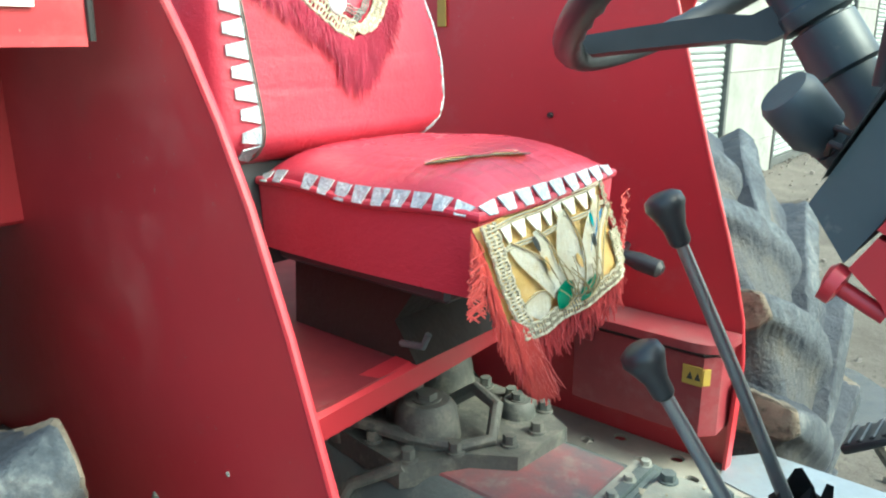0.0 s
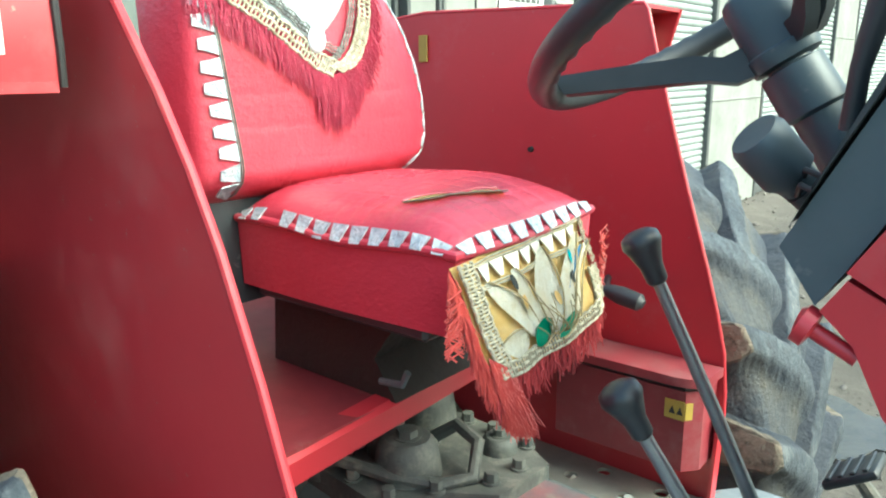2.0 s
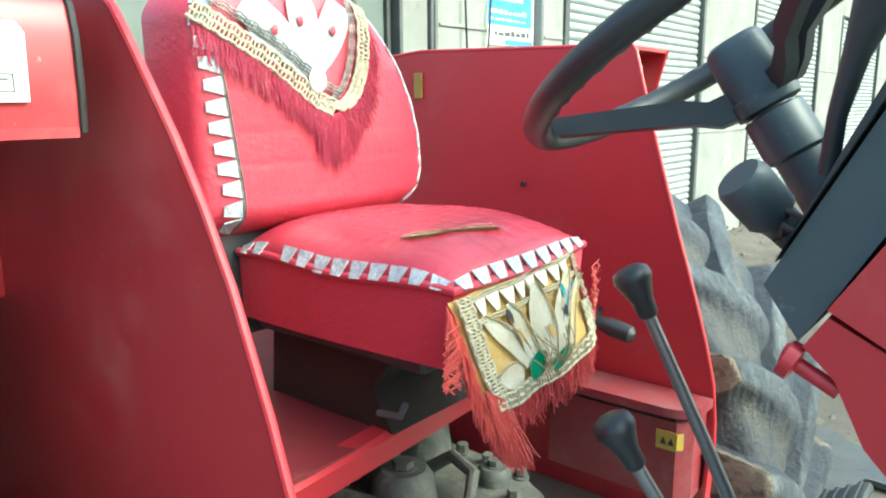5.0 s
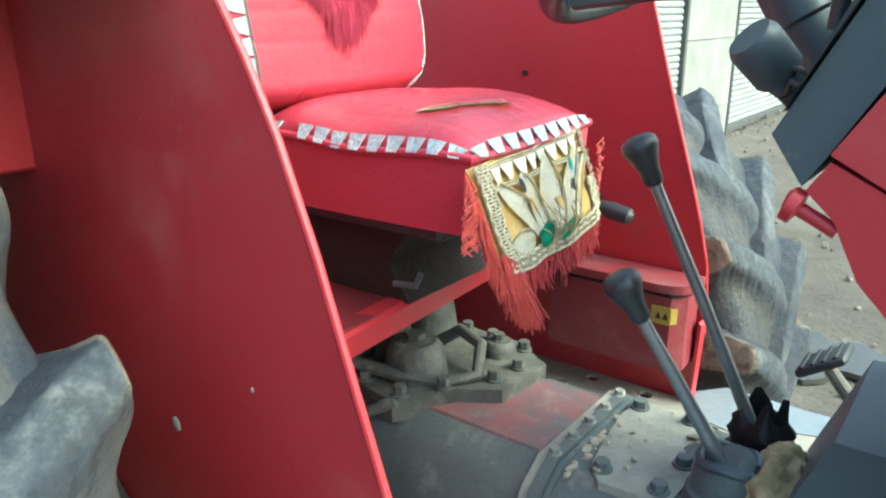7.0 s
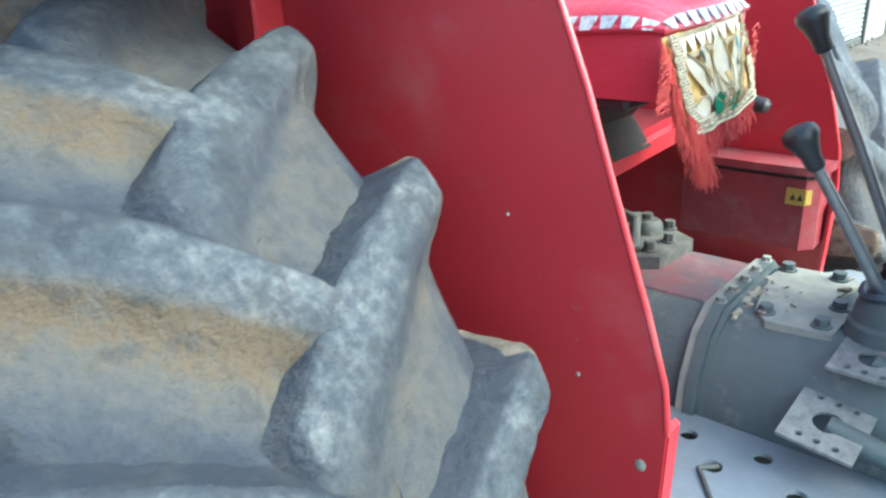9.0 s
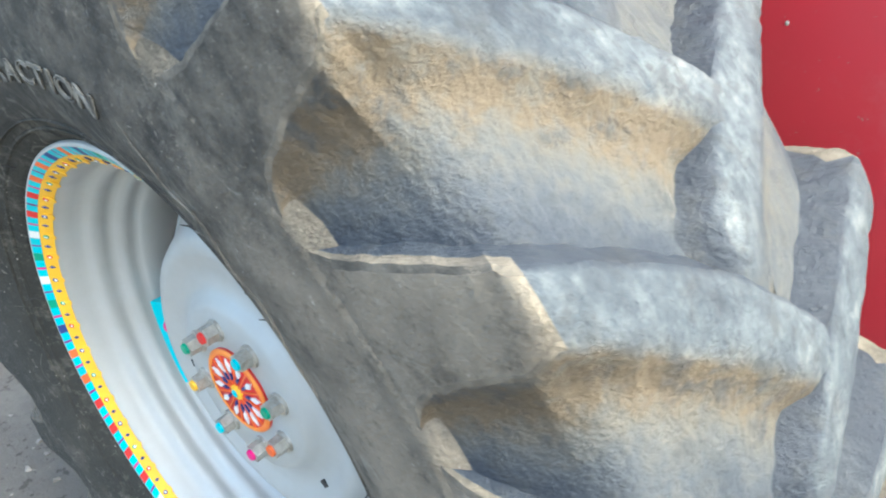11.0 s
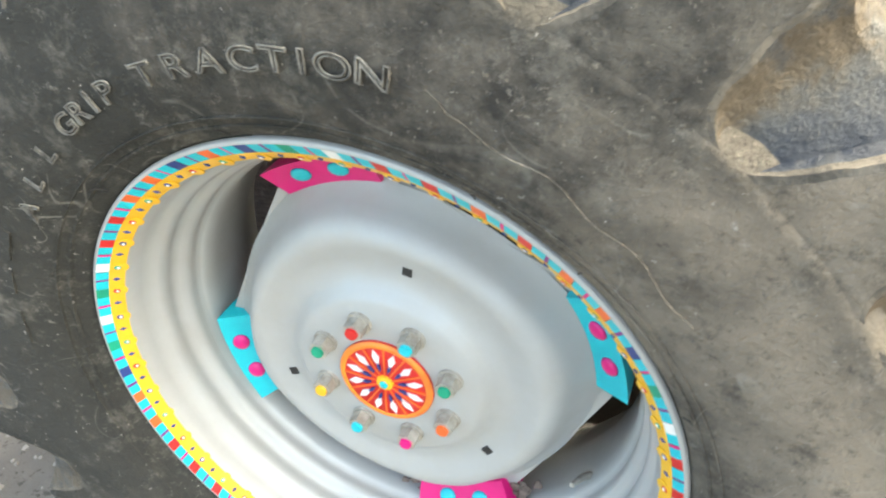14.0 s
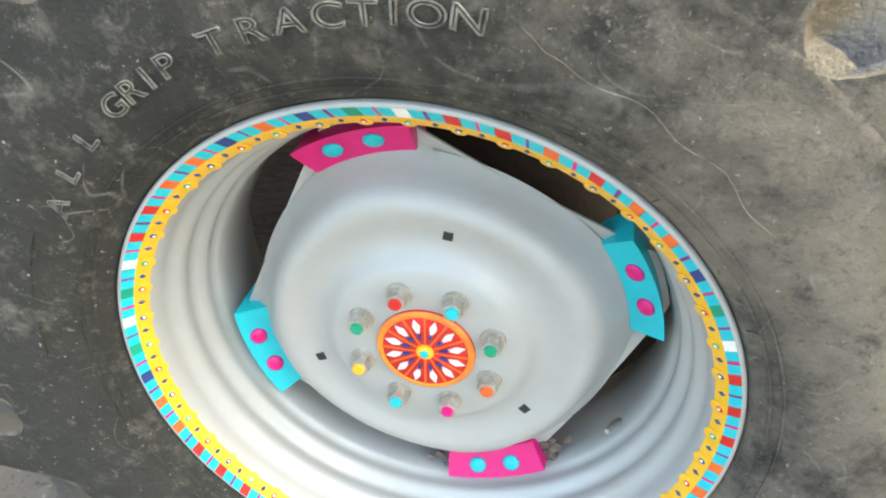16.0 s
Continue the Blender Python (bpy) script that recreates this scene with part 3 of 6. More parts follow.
# rows of a tread bar, from its foot on the sidewall over the shoulder to the crown:
# top radius, top y, lower and upper edge (degrees), base radius, base y, lower and upper flank (degrees)
LUG_ROWS = [
    (0.600, -0.1235, 30.4, 47.3, 0.600, -0.1215, 0.2, 0.2),
    (0.611, -0.1262, 30.8, 46.9, 0.609, -0.1225, 0.3, 0.2),
    (0.618, -0.1270, 32.2, 45.8, 0.616, -0.1195, 0.9, 0.3),
    (0.630, -0.1275, 33.4, 44.8, 0.628, -0.1150, 1.4, 0.5),
    (0.650, -0.1279, 34.2, 43.5, 0.648, -0.1115, 2.6, 0.6),
    (0.700, -0.1278, 34.2, 41.5, 0.690, -0.1010, 3.4, 0.8),
    (0.750, -0.1265, 33.9, 39.8, 0.715, -0.0925, 3.6, 0.9),
    (0.771, -0.1248, 34.6, 39.1, 0.727, -0.0860, 3.6, 1.0),
    (0.7785, -0.1200, 35.0, 38.8, 0.733, -0.0810, 3.6, 1.0),
    (0.7800, -0.1050, 34.3, 38.3, 0.739, -0.0720, 3.6, 1.0),
    (0.7800, -0.0670, 32.5, 37.0, 0.744, -0.0480, 3.6, 1.1),
    (0.7805, 0.0000, 29.3, 34.4, 0.748, 0.0130, 3.6, 1.2),
    (0.7805, 0.0740, 25.3, 31.0, 0.749, 0.0780, 4.0, 1.3),
    (0.7800, 0.1380, 21.5, 26.6, 0.749, 0.1400, 3.5, 1.3),
    (0.7795, 0.1740, 19.4, 23.8, 0.748, 0.1760, 2.8, 1.3),
    (0.7760, 0.1860, 19.0, 22.6, 0.747, 0.1900, 2.0, 1.3),
    (0.7460, 0.2000, 18.6, 22.0, 0.744, 0.2040, 1.0, 1.0),
]


def lug_mesh(inner, seed=0):
    """One tread bar with the hollow under it: a block on the sidewall that turns over the shoulder and runs slantwise past the crown."""
    rows = LUG_ROWS
    if inner:
        spread = {0.0: 5.0, 0.074: 6.2}
        rows = [(*r[:6], spread.get(r[1], r[6]), r[7]) for r in LUG_ROWS if r[1] < 0.08]
        rows += [(0.7795, 0.112, 22.9, 28.0, 0.749, 0.116, 6.6, 1.3), (0.7780, 0.134, 21.7, 26.6, 0.749, 0.138, 6.4, 1.4), (0.7690, 0.150, 21.0, 25.4, 0.748, 0.156, 5.5, 1.6), (0.747, 0.168, 20.4, 24.6, 0.745, 0.176, 3.0, 1.4)]
    table = np.array(rows)
    at = np.concatenate(([0], np.cumsum(np.hypot(np.diff(table[:, 0]), np.diff(table[:, 1])) + 0.004)))
    n = 84
    bm = bmesh.new()
    soil_of, rings = {}, []
    g = Vector((seed * 3.1, seed * 1.7, 0))
    for k in range(n + 1):
        q = at[-1] * k / n
        rt, yt, lo, hi, rb, yb, lf, uf = (float(np.interp(q, at, table[:, c])) for c in range(8))
        end = k > n - 3
        lo += 0.28 * noise.noise(Vector((q * 30, seed, 1.0))) + 0.16 * noise.noise(Vector((q * 90, seed, 4.0)))
        hi += 0.22 * noise.noise(Vector((q * 34, seed, 7.0))) + 0.14 * noise.noise(Vector((q * 95, seed, 9.0)))
        foot = hi - PITCH + 0.3 * uf - 0.12
        lf = min(lf, 0.75 * max(0.05, lo - foot))
        w, wide = hi - lo, max(0.05, lo - lf - foot)
        sink = min(1.0, max(0.0, (yt - 0.075) / 0.03)) if yb > 0 else 0.0  # beyond the crown the hollow dips under the tread floor
        row = []
        rim = 0.05 if rt < 0.77 else 0.10
        # soil 1 is brown, 0 dark blue: lowest at the hollow's foot and upper flank
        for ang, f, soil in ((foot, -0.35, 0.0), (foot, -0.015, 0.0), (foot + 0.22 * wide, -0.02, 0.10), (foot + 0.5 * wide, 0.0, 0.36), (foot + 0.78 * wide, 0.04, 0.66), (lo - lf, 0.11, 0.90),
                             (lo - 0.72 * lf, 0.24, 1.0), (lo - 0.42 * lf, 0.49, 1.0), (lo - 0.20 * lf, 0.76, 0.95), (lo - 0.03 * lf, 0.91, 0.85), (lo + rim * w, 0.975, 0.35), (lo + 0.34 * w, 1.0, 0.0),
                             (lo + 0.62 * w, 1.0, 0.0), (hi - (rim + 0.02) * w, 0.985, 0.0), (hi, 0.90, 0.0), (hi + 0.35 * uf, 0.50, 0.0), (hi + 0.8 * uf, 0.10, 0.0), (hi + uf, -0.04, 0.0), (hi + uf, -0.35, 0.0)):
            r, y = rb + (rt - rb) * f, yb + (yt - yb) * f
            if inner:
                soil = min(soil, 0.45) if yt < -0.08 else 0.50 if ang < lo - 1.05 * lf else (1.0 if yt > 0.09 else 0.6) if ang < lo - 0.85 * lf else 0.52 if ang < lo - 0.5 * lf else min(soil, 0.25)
                y -= 0.055 * min(1.0, max(0.0, (lo - ang) / lf)) * min(1.0, max(0.0, (yt - 0.07) / 0.06))
            if f < -0.3:
                r, y = rb - 0.012, yb + 0.012
            elif f < 0.3:
                r -= 0.007 * sink
            a = radians(ang)
            p = Vector((r * math.cos(a), y, r * math.sin(a)))
            if f > -0.3 and 1 < k and not end:
                d = 0.0016 * noise.noise(p * 20 + g) + 0.0011 * noise.noise(p * 55 + g) + 0.0009 * noise.noise(p * 120 + g)
                chip = noise.noise(p * 42 + g + Vector((4, 7, 1)))
                if 0.7 < f < 0.99 and chip > 0.2 and rt > 0.76:
                    d -= 0.010 * (chip - 0.2)
                ax = Vector((p.x, 0, p.z)).normalized() if rt > 0.775 else Vector((0, -1, 0))
                p += ax * d * (0.5 if rt < 0.76 else 1.0)
            if inner:
                p.y = MIRROR - p.y
            v = bm.verts.new(p)
            row.append(v)
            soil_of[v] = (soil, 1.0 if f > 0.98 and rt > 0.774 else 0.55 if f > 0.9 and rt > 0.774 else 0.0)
        rings.append((row, rt < 0.7775 and yt < -0.05))
    m = len(rings[0][0])
    for (r0, on_side), (r1, _) in zip(rings, rings[1:]):
        for i in range(m):
            j = (i + 1) % m
            f = bm.faces.new((r0[i], r0[j], r1[j], r1[i]))
            f.material_index = 0 if not on_side or not 9 <= i <= 14 else 2 if i in (9, 13, 14) else 1
    bm.faces.new(rings[0][0])
    bm.faces.new(rings[-1][0])
    bm.verts.index_update()
    tags = [soil_of[v] for v in bm.verts]
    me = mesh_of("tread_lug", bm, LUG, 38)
    me.materials.append(RUBBER)
    me.materials.append(EDGE)
    for c, name in enumerate(("soil", "wear")):
        layer = me.attributes.new(name, "FLOAT", "POINT")
        layer.data.foreach_set("value", [t[c] for t in tags])
    return me


def disc_mesh():
    """The dished wheel centre: four lobes, with hollow bays between them."""
    bm = bmesh.new()
    prof = [(0.0, 0.012), (0.095, 0.012), (0.132, 0.0125), (0.142, 0.017), (0.151, 0.027), (0.162, 0.0335), (0.178, 0.0355), (0.194, 0.033), (0.212, 0.026), (0.228, 0.0255), (0.242, 0.032), (0.253, 0.044), (0.264, 0.059), (0.277, 0.073), (0.294, 0.082), (0.316, 0.086), (0.345, 0.091), (0.346, 0.095)]
    n, rings = 120, []
    for k in range(n):
        a = 2 * math.pi * k / n
        bay = ((math.degrees(a) - 13 - 45 + 45) % 90) - 45  # degrees from the middle of a bay
        lim = min(0.335, 0.267 / math.cos(radians(bay)))
        lobe = (lim - 0.267) / 0.068
        ring = []
        for r, y in prof:
            rr = r if r < 0.2 else 0.2 + (r - 0.2) * (0.55 * 1.0 + 0.45 * (lim - 0.2) / 0.142) if r < 0.3 else lim - (0.345 - r) * 0.6
            ring.append(bm.verts.new((rr * math.cos(a), y - (0.012 if r > 0.33 else 0) * (1 - lobe), rr * math.sin(a))))
        rings.append(ring)
    for k in range(n):
        r0, r1 = rings[k], rings[(k + 1) % n]
        for i in range(1, len(prof) - 1):
            bm.faces.new((r0[i], r1[i], r1[i + 1], r0[i + 1]))
    bm.faces.new([r[1] for r in rings])
    for r in rings:
        bm.verts.remove(r[0])
    return mesh_of("rear_wheel", bm, WHEEL, 50)


def ring_block(r0, r1, y0, y1, a0, a1, n=3, bulge=0.0):
    """A curved block between two radii, two y and two angles (degrees)."""
    bm = bmesh.new()
    rows = []
    for k in range(n + 1):
        a = radians(a0 + (a1 - a0) * k / n)
        rows.append([bm.verts.new((r * math.cos(a), y, r * math.sin(a))) for r, y in ((r0, y0), (r1, y0 + bulge), (r1, y1), (r0, y1))])
    for p, q in zip(rows, rows[1:]):
        for i in range(4):
            bm.faces.new((p[i], q[i], q[(i + 1) % 4], p[(i + 1) % 4]))
    bm.faces.new(rows[0])
    bm.faces.new(rows[-1])
    return bm


def turn_y(deg):
    return Matrix.Rotation(-radians(deg), 4, "Y")


def letter_mesh(ch, size):
    cu = bpy.data.curves.new("letter", "FONT")
    cu.body, cu.size, cu.extrude, cu.align_x, cu.offset = ch, size, 0.0, "CENTER", 0.0
    cu.fill_mode, cu.bevel_depth, cu.bevel_resolution = "NONE", 0.0013, 1
    tmp = bpy.data.objects.new("letter", cu)
    scene.collection.objects.link(tmp)
    me = bpy.data.meshes.new_from_object(tmp.evaluated_get(bpy.context.evaluated_depsgraph_get()))
    scene.collection.objects.unlink(tmp)
    bpy.data.objects.remove(tmp)
    me.materials.clear()
    me.materials.append(LETTER)
    return me


def rear_wheel(side):
    w = new("rear_wheel", disc_mesh())
    w.parent = TR
    w.matrix_basis = Matrix.Translation(Vector((HUB.x, HUB.y, HUB.z)) - Vector(TR.location))
    tagged(w, "silver-grey dished wheel centre of a big dusty tractor wheel")
    bm = bmesh.new()
    prof = [carcass(k / 48) for k in range(49)]
    lathe(bm, prof, 168)
    lathe(bm, [(r, MIRROR - y) for r, y in prof], 168)
    for v in bm.verts:
        v.co.y += 0.0012 * noise.noise(v.co * 14) + 0.0008 * noise.noise(v.co * 40)
    ty = piece("tyre", mesh_of("tyre", bm, RUBBER, 60), w, Matrix())
    tagged(ty, "dusty black rubber tyre with deep bar lugs")
    bm = bmesh.new()
    lathe(bm, [(0.7235, -0.076), (0.730, -0.066), (0.738, -0.04), (0.7435, 0.02), (0.7465, 0.12), (0.7435, 0.22), (0.738, 0.28), (0.730, 0.306), (0.7235, 0.316)], 168)
    for v in bm.verts:
        v.co += Vector((v.co.x, 0, v.co.z)) * 0.004 * noise.noise(v.co * 25)
    tagged(piece("tread_floor", mesh_of("tread_floor", bm, TREAD, 60), w, Matrix()), "worn pale grey floor of the tread between the lugs")
    # ribs on the sidewall
    for r, dr in ((0.437, 0.003), (0.450, 0.002)):
        bm = bmesh.new()
        y = [carcass(k / 400)[1] for k in range(400) if carcass(k / 400)[0] > r][0]
        lathe(bm, [(r - dr, y + 0.002), (r - dr / 2, y - 0.002), (r + dr / 2, y - 0.0025), (r + dr, y + 0.0005)], 120)
        piece("sidewall_rib", mesh_of("sidewall_rib", bm, RUBBER, 60), w, Matrix())
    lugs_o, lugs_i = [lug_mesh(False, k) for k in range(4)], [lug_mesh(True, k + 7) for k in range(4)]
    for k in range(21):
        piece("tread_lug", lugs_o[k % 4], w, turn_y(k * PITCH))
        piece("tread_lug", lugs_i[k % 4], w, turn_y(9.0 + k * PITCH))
    # a moulded line that wanders along the sidewall
    bm = bmesh.new()
    line = []
    for k in range(40):
        a = radians(70 - 34 * k / 39)
        r = 0.512 - 0.018 * k / 39 + 0.004 * math.sin(k * 0.5) + (0.016 if k < 3 else 0) * (3 - k) / 3
        line.append((r * math.cos(a), -0.1255 + 0.12 * max(0, 0.5 - r), r * math.sin(a)))
    tube(bm, line, 0.0010, 6)
    piece("sidewall_line", mesh_of("sidewall_line", bm, RUBBER, 60), w, Matrix())
    # short moulding hairs on the bead
    bm = bmesh.new()
    tube(bm, [(0.0, 0.0, 0.0), (0.009, -0.009, 0.002), (0.013, -0.016, 0.004)], [0.0011, 0.0009, 0.0004], 5)
    hair = mesh_of("rubber_hair", bm, CABLE, 60)
    for a in (128, 62, 46, 172, 98, 20, 200):
        piece("rubber_hair", hair, w, turn_y(a) @ Matrix.Translation((0.425, -0.089, 0)))
    # rim: painted lip, bead seat, stepped well
    bm = bmesh.new()
    lathe(bm, [(0.4085, -0.0765), (0.4135, -0.075), (0.4135, -0.068), (0.409, -0.070), (0.404, -0.0715), (0.3925, -0.0645), (0.382, -0.0535), (0.3775, -0.042),
               (0.3765, -0.028), (0.3750, -0.020), (0.3715, -0.013), (0.365, -0.008), (0.3610, -0.002), (0.3600, 0.006), (0.3610, 0.014), (0.3625, 0.020), (0.3615, 0.026), (0.3565, 0.031), (0.3500, 0.036), (0.3470, 0.042), (0.3468, 0.049), (0.3478, 0.056), (0.347, 0.062), (0.343, 0.067), (0.3385, 0.073), (0.3385, 0.10), (0.3385, 0.17), (0.352, 0.20), (0.366, 0.23), (0.38, 0.27), (0.41, 0.29),
               (0.413, 0.296), (0.411, 0.299), (0.388, 0.276), (0.372, 0.235), (0.358, 0.205), (0.3445, 0.175), (0.3445, 0.075), (0.356, 0.066), (0.369, 0.03), (0.381, -0.005), (0.384, -0.03), (0.392, -0.046), (0.402, -0.057)][::-1], 144)
    tagged(piece("rim", mesh_of("rim", bm, WHEEL, 85), w, Matrix()), "silver-grey painted steel rim with a stepped well")
    bm = bmesh.new()
    lathe(bm, [(0.4085, -0.0783), (0.4112, -0.0792), (0.4145, -0.077), (0.4155, -0.072)], 144)
    piece("rim_edge", mesh_of("rim_edge", bm, WHEEL, 60), w, Matrix())
    bm = bmesh.new()
    lathe(bm, [(0.3812, -0.0545), (0.3868, -0.0605), (0.3925, -0.0668), (0.3957, -0.0692), (0.397, -0.0680)], 144)
    tagged(piece("yellow_band", mesh_of("yellow_band", bm, YELLOW, 60), w, Matrix()), "yellow painted band with dots")
    # painted band: blue pairs with a thin stripe between, then one block of another colour
    turn = (SCARLET, ORANGE, NAVY, WHITE, SCARLET, ORANGE, GREEN)
    blocks, rng2 = {}, random.Random(8)
    nb = 48
    for k in range(nb):
        at = k * 360 / nb + 2
        for c, a0, a1 in ((CYAN, 0.0, 2.25), ((VIOLET, PINK)[k % 2], 2.25, 2.85), (CYAN, 2.85, 5.1), (turn[(k * 3 + k // 7) % 7], 5.1, 7.5)):
            key = (c.name, a0)
            if key not in blocks:
                bm = bmesh.new()
                rows = []
                for j in range(4):
                    a = radians(a0 + (a1 - a0) * j / 3)
                    rows.append([bm.verts.new((r * math.cos(a + sk), y, r * math.sin(a + sk))) for r, y, sk in ((0.3953, -0.0696, -0.006), (0.4020, -0.0745, 0.0), (0.4088, -0.0787, 0.006))])
                for p, q in zip(rows, rows[1:]):
                    for i in range(2):
                        bm.faces.new((p[i], q[i], q[i + 1], p[i + 1]))
                blocks[key] = mesh_of("paint_block", bm, c, 60)
            piece("paint_block", blocks[key], w, turn_y(at + rng2.uniform(-0.12, 0.12)))
    dots = {}
    nrm = Vector((-0.70, -0.71, 0)).normalized()
    face = Matrix.Translation((0.3882, -0.0627, 0)) @ nrm.to_track_quat("Z", "Y").to_matrix().to_4x4()

    def dot_mesh(key, c, sx, sy, high, seg=12):
        if key not in dots:
            bm = bmesh.new()
            bmesh.ops.create_uvsphere(bm, u_segments=seg, v_segments=5, radius=1, matrix=face @ Matrix.Diagonal((sx, sy, high, 1)))
            dots[key] = mesh_of("paint_dot", bm, c, 60)
        return dots[key]

    for k in range(nb):
        c = (SCARLET, NAVY, GREEN)[k % 3]
        at = k * 360 / nb + rng2.uniform(-0.4, 0.4)
        piece("paint_dot", dot_mesh("scallop", YELLOW, 0.0108, 0.0096, 0.0012), w, turn_y(at) @ Matrix.Translation((-0.0035, 0.0025, 0)))
        piece("paint_dot", dot_mesh(c.name, c, 0.0056, 0.0052, 0.0018), w, turn_y(at) @ Matrix.Translation((-0.001, 0, 0)))
        piece("paint_dot", dot_mesh("eye", WHITE, 0.0030, 0.0028, 0.0027), w, turn_y(at) @ Matrix.Translation((-0.001, 0, 0)))
        piece("paint_dot", dot_mesh("lozenge", NAVY, 0.0056, 0.0034, 0.0016, 4), w, turn_y(at + 180 / nb))
    # hub cap with a painted flower
    CAP = Matrix.Translation((0, 0.010, 0))
    bm = bmesh.new()
    lathe(bm, [(0.0005, -0.004), (0.066, -0.004), (0.071, -0.001), (0.073, 0.012)], 64)
    tagged(piece("hub_cap", mesh_of("hub_cap", bm, SCARLET, 50), w, CAP), "red hub cap painted with a white flower")
    bm = bmesh.new()
    lathe(bm, [(0.0618, -0.0046), (0.0630, -0.0056), (0.0690, -0.0052), (0.0715, -0.0022)], 64)
    piece("cap_ring", mesh_of("cap_ring", bm, AMBER, 50), w, CAP)
    bm = bmesh.new()
    prism(bm, [(0.031, 0.0), (0.041, -0.0034), (0.0475, -0.0054), (0.0595, 0.0008), (0.0475, 0.0054), (0.041, 0.0034)], "y", -0.0062, -0.003)
    petal = mesh_of("petal", bm, WHITE, 0)
    bm = bmesh.new()
    prism(bm, [(0.0215, 0.0), (0.030, -0.0026), (0.0375, 0.0), (0.030, 0.0026)], "y", -0.0072, -0.003)
    drop = mesh_of("petal", bm, NAVY, 0)
    bm = bmesh.new()
    prism(bm, [(0.010, -0.0009), (0.063, -0.0015), (0.063, 0.0015), (0.010, 0.0009)], "y", -0.0058, -0.003)
    ray_me = mesh_of("ray", bm, ORANGE, 0)
    for k in range(12):
        piece("petal", petal, w, CAP @ turn_y(k * 30 + 8))
        piece("petal", drop, w, CAP @ turn_y(k * 30 + 8))
        piece("ray", ray_me, w, CAP @ turn_y(k * 30 + 23))
    bm = bmesh.new()
    lathe(bm, [(0.0005, -0.0105), (0.006, -0.0095), (0.012, -0.0075), (0.013, -0.004)], 32)
    piece("flower_eye", mesh_of("flower_eye", bm, YELLOW, 50), w, CAP)
    bm = bmesh.new()
    lathe(bm, [(0.0005, -0.012), (0.006, -0.0108), (0.0065, -0.009)], 20)
    piece("flower_eye", mesh_of("flower_eye", bm, CYAN, 50), w, CAP)
    # eight studs
    bm = bmesh.new()
    bmesh.ops.create_cone(bm, cap_ends=True, segments=6, radius1=0.0152, radius2=0.0145, depth=0.024, matrix=Matrix.Translation((0.1016, 0.0005, 0)) @ Matrix.Rotation(radians(90), 4, "X"))
    bmesh.ops.create_cone(bm, cap_ends=True, segments=16, radius1=0.0185, radius2=0.0175, depth=0.005, matrix=Matrix.Translation((0.1016, 0.0100, 0)) @ Matrix.Rotation(radians(90), 4, "X"))
    nut = mesh_of("wheel_nut", bm, STEEL, 20)
    tips = {}
    for k, c in enumerate((SCARLET, CYAN, GREEN, ORANGE, PINK, CYAN, YELLOW, GREEN)):
        piece("wheel_nut", nut, w, turn_y(104 - 45 * k))
        if c.name not in tips:
            bm = bmesh.new()
            bmesh.ops.create_cone(bm, cap_ends=True, segments=16, radius1=0.0094, radius2=0.0084, depth=0.005, matrix=Matrix.Translation((0.1016, -0.0132, 0)) @ Matrix.Rotation(radians(90), 4, "X"))
            tips[c.name] = mesh_of("stud_tip", bm, c, 30)
        piece("stud_tip", tips[c.name], w, turn_y(104 - 45 * k))
    # square holes in the disc
    bm = bmesh.new()
    box(bm, 0.1785, 0.1915, 0.0328, 0.055, -0.0066, 0.0066)
    hole = mesh_of("square_hole", bm, CABLE, 0)
    for a in (75, -45, -165):
        piece("square_hole", hole, w, turn_y(a))
    # painted clamps on the rim
    for k, c in enumerate((PINK, CYAN, PINK, CYAN)):
        a = 103 - 90 * k
        bm = ring_block(0.283, 0.328, 0.074, 0.13, -15.0, 15.0, 8, -0.024)
        bevel_all(bm, 0.005, 2, 40)
        a, inset = (103, 0.0, ) if k == 0 else (15.5, 0.002) if k == 1 else (-77, 0.002) if k == 2 else (-167, 0.012)
        inset = Matrix.Translation((-inset, 0, 0))
        piece("rim_clamp", mesh_of("rim_clamp", bm, c, 40), w, turn_y(a) @ inset)
        for da in (-5.5, 5.5):
            bm = bmesh.new()
            bmesh.ops.create_uvsphere(bm, u_segments=16, v_segments=8, radius=1, matrix=Matrix.Translation((0.3065, 0.0605, 0)) @ Matrix.Rotation(radians(-30), 4, "Z") @ Matrix.Diagonal((0.0135, 0.006, 0.0145, 1)))
            piece("rivet", mesh_of("rivet", bm, CYAN if c is PINK else PINK, 60), w, turn_y(a) @ inset @ turn_y(da))
    # mud that has dried beside the lowest clamp
    rng3 = random.Random(17)
    lumps = []
    for q in range(4):
        bm = bmesh.new()
        for _ in range(7):
            sz = rng3.uniform(0.004, 0.011)
            vs = bmesh.ops.create_icosphere(bm, subdivisions=1, radius=1, matrix=Matrix.LocRotScale((rng3.gauss(0, 0.007), rng3.uniform(-0.002, 0.002), rng3.gauss(0, 0.011)), Euler((0, rng3.uniform(0, 6), 0)), (sz, sz * 0.55, sz * 0.8)))["verts"]
            for v in vs:
                v.co += Vector([rng3.uniform(-0.3, 0.3) * sz for _ in range(3)])
        lumps.append(mesh_of("mud_lump", bm, MUD, 0))
    for k, (r, y, a) in enumerate(((0.318, 0.083, -94.5), (0.312, 0.085, -59.0), (0.326, 0.080, -92.0), (0.322, 0.082, -60.5))):
        piece("mud_lump", lumps[k % 4], w, turn_y(a) @ Matrix.Translation((r, y, 0)))
    # valve stem
    bm = bmesh.new()
    tube(bm, [(0.338, 0.09, 0), (0.325, 0.075, 0.004), (0.312, 0.05, 0.004)], [0.006, 0.0055, 0.004], 10)
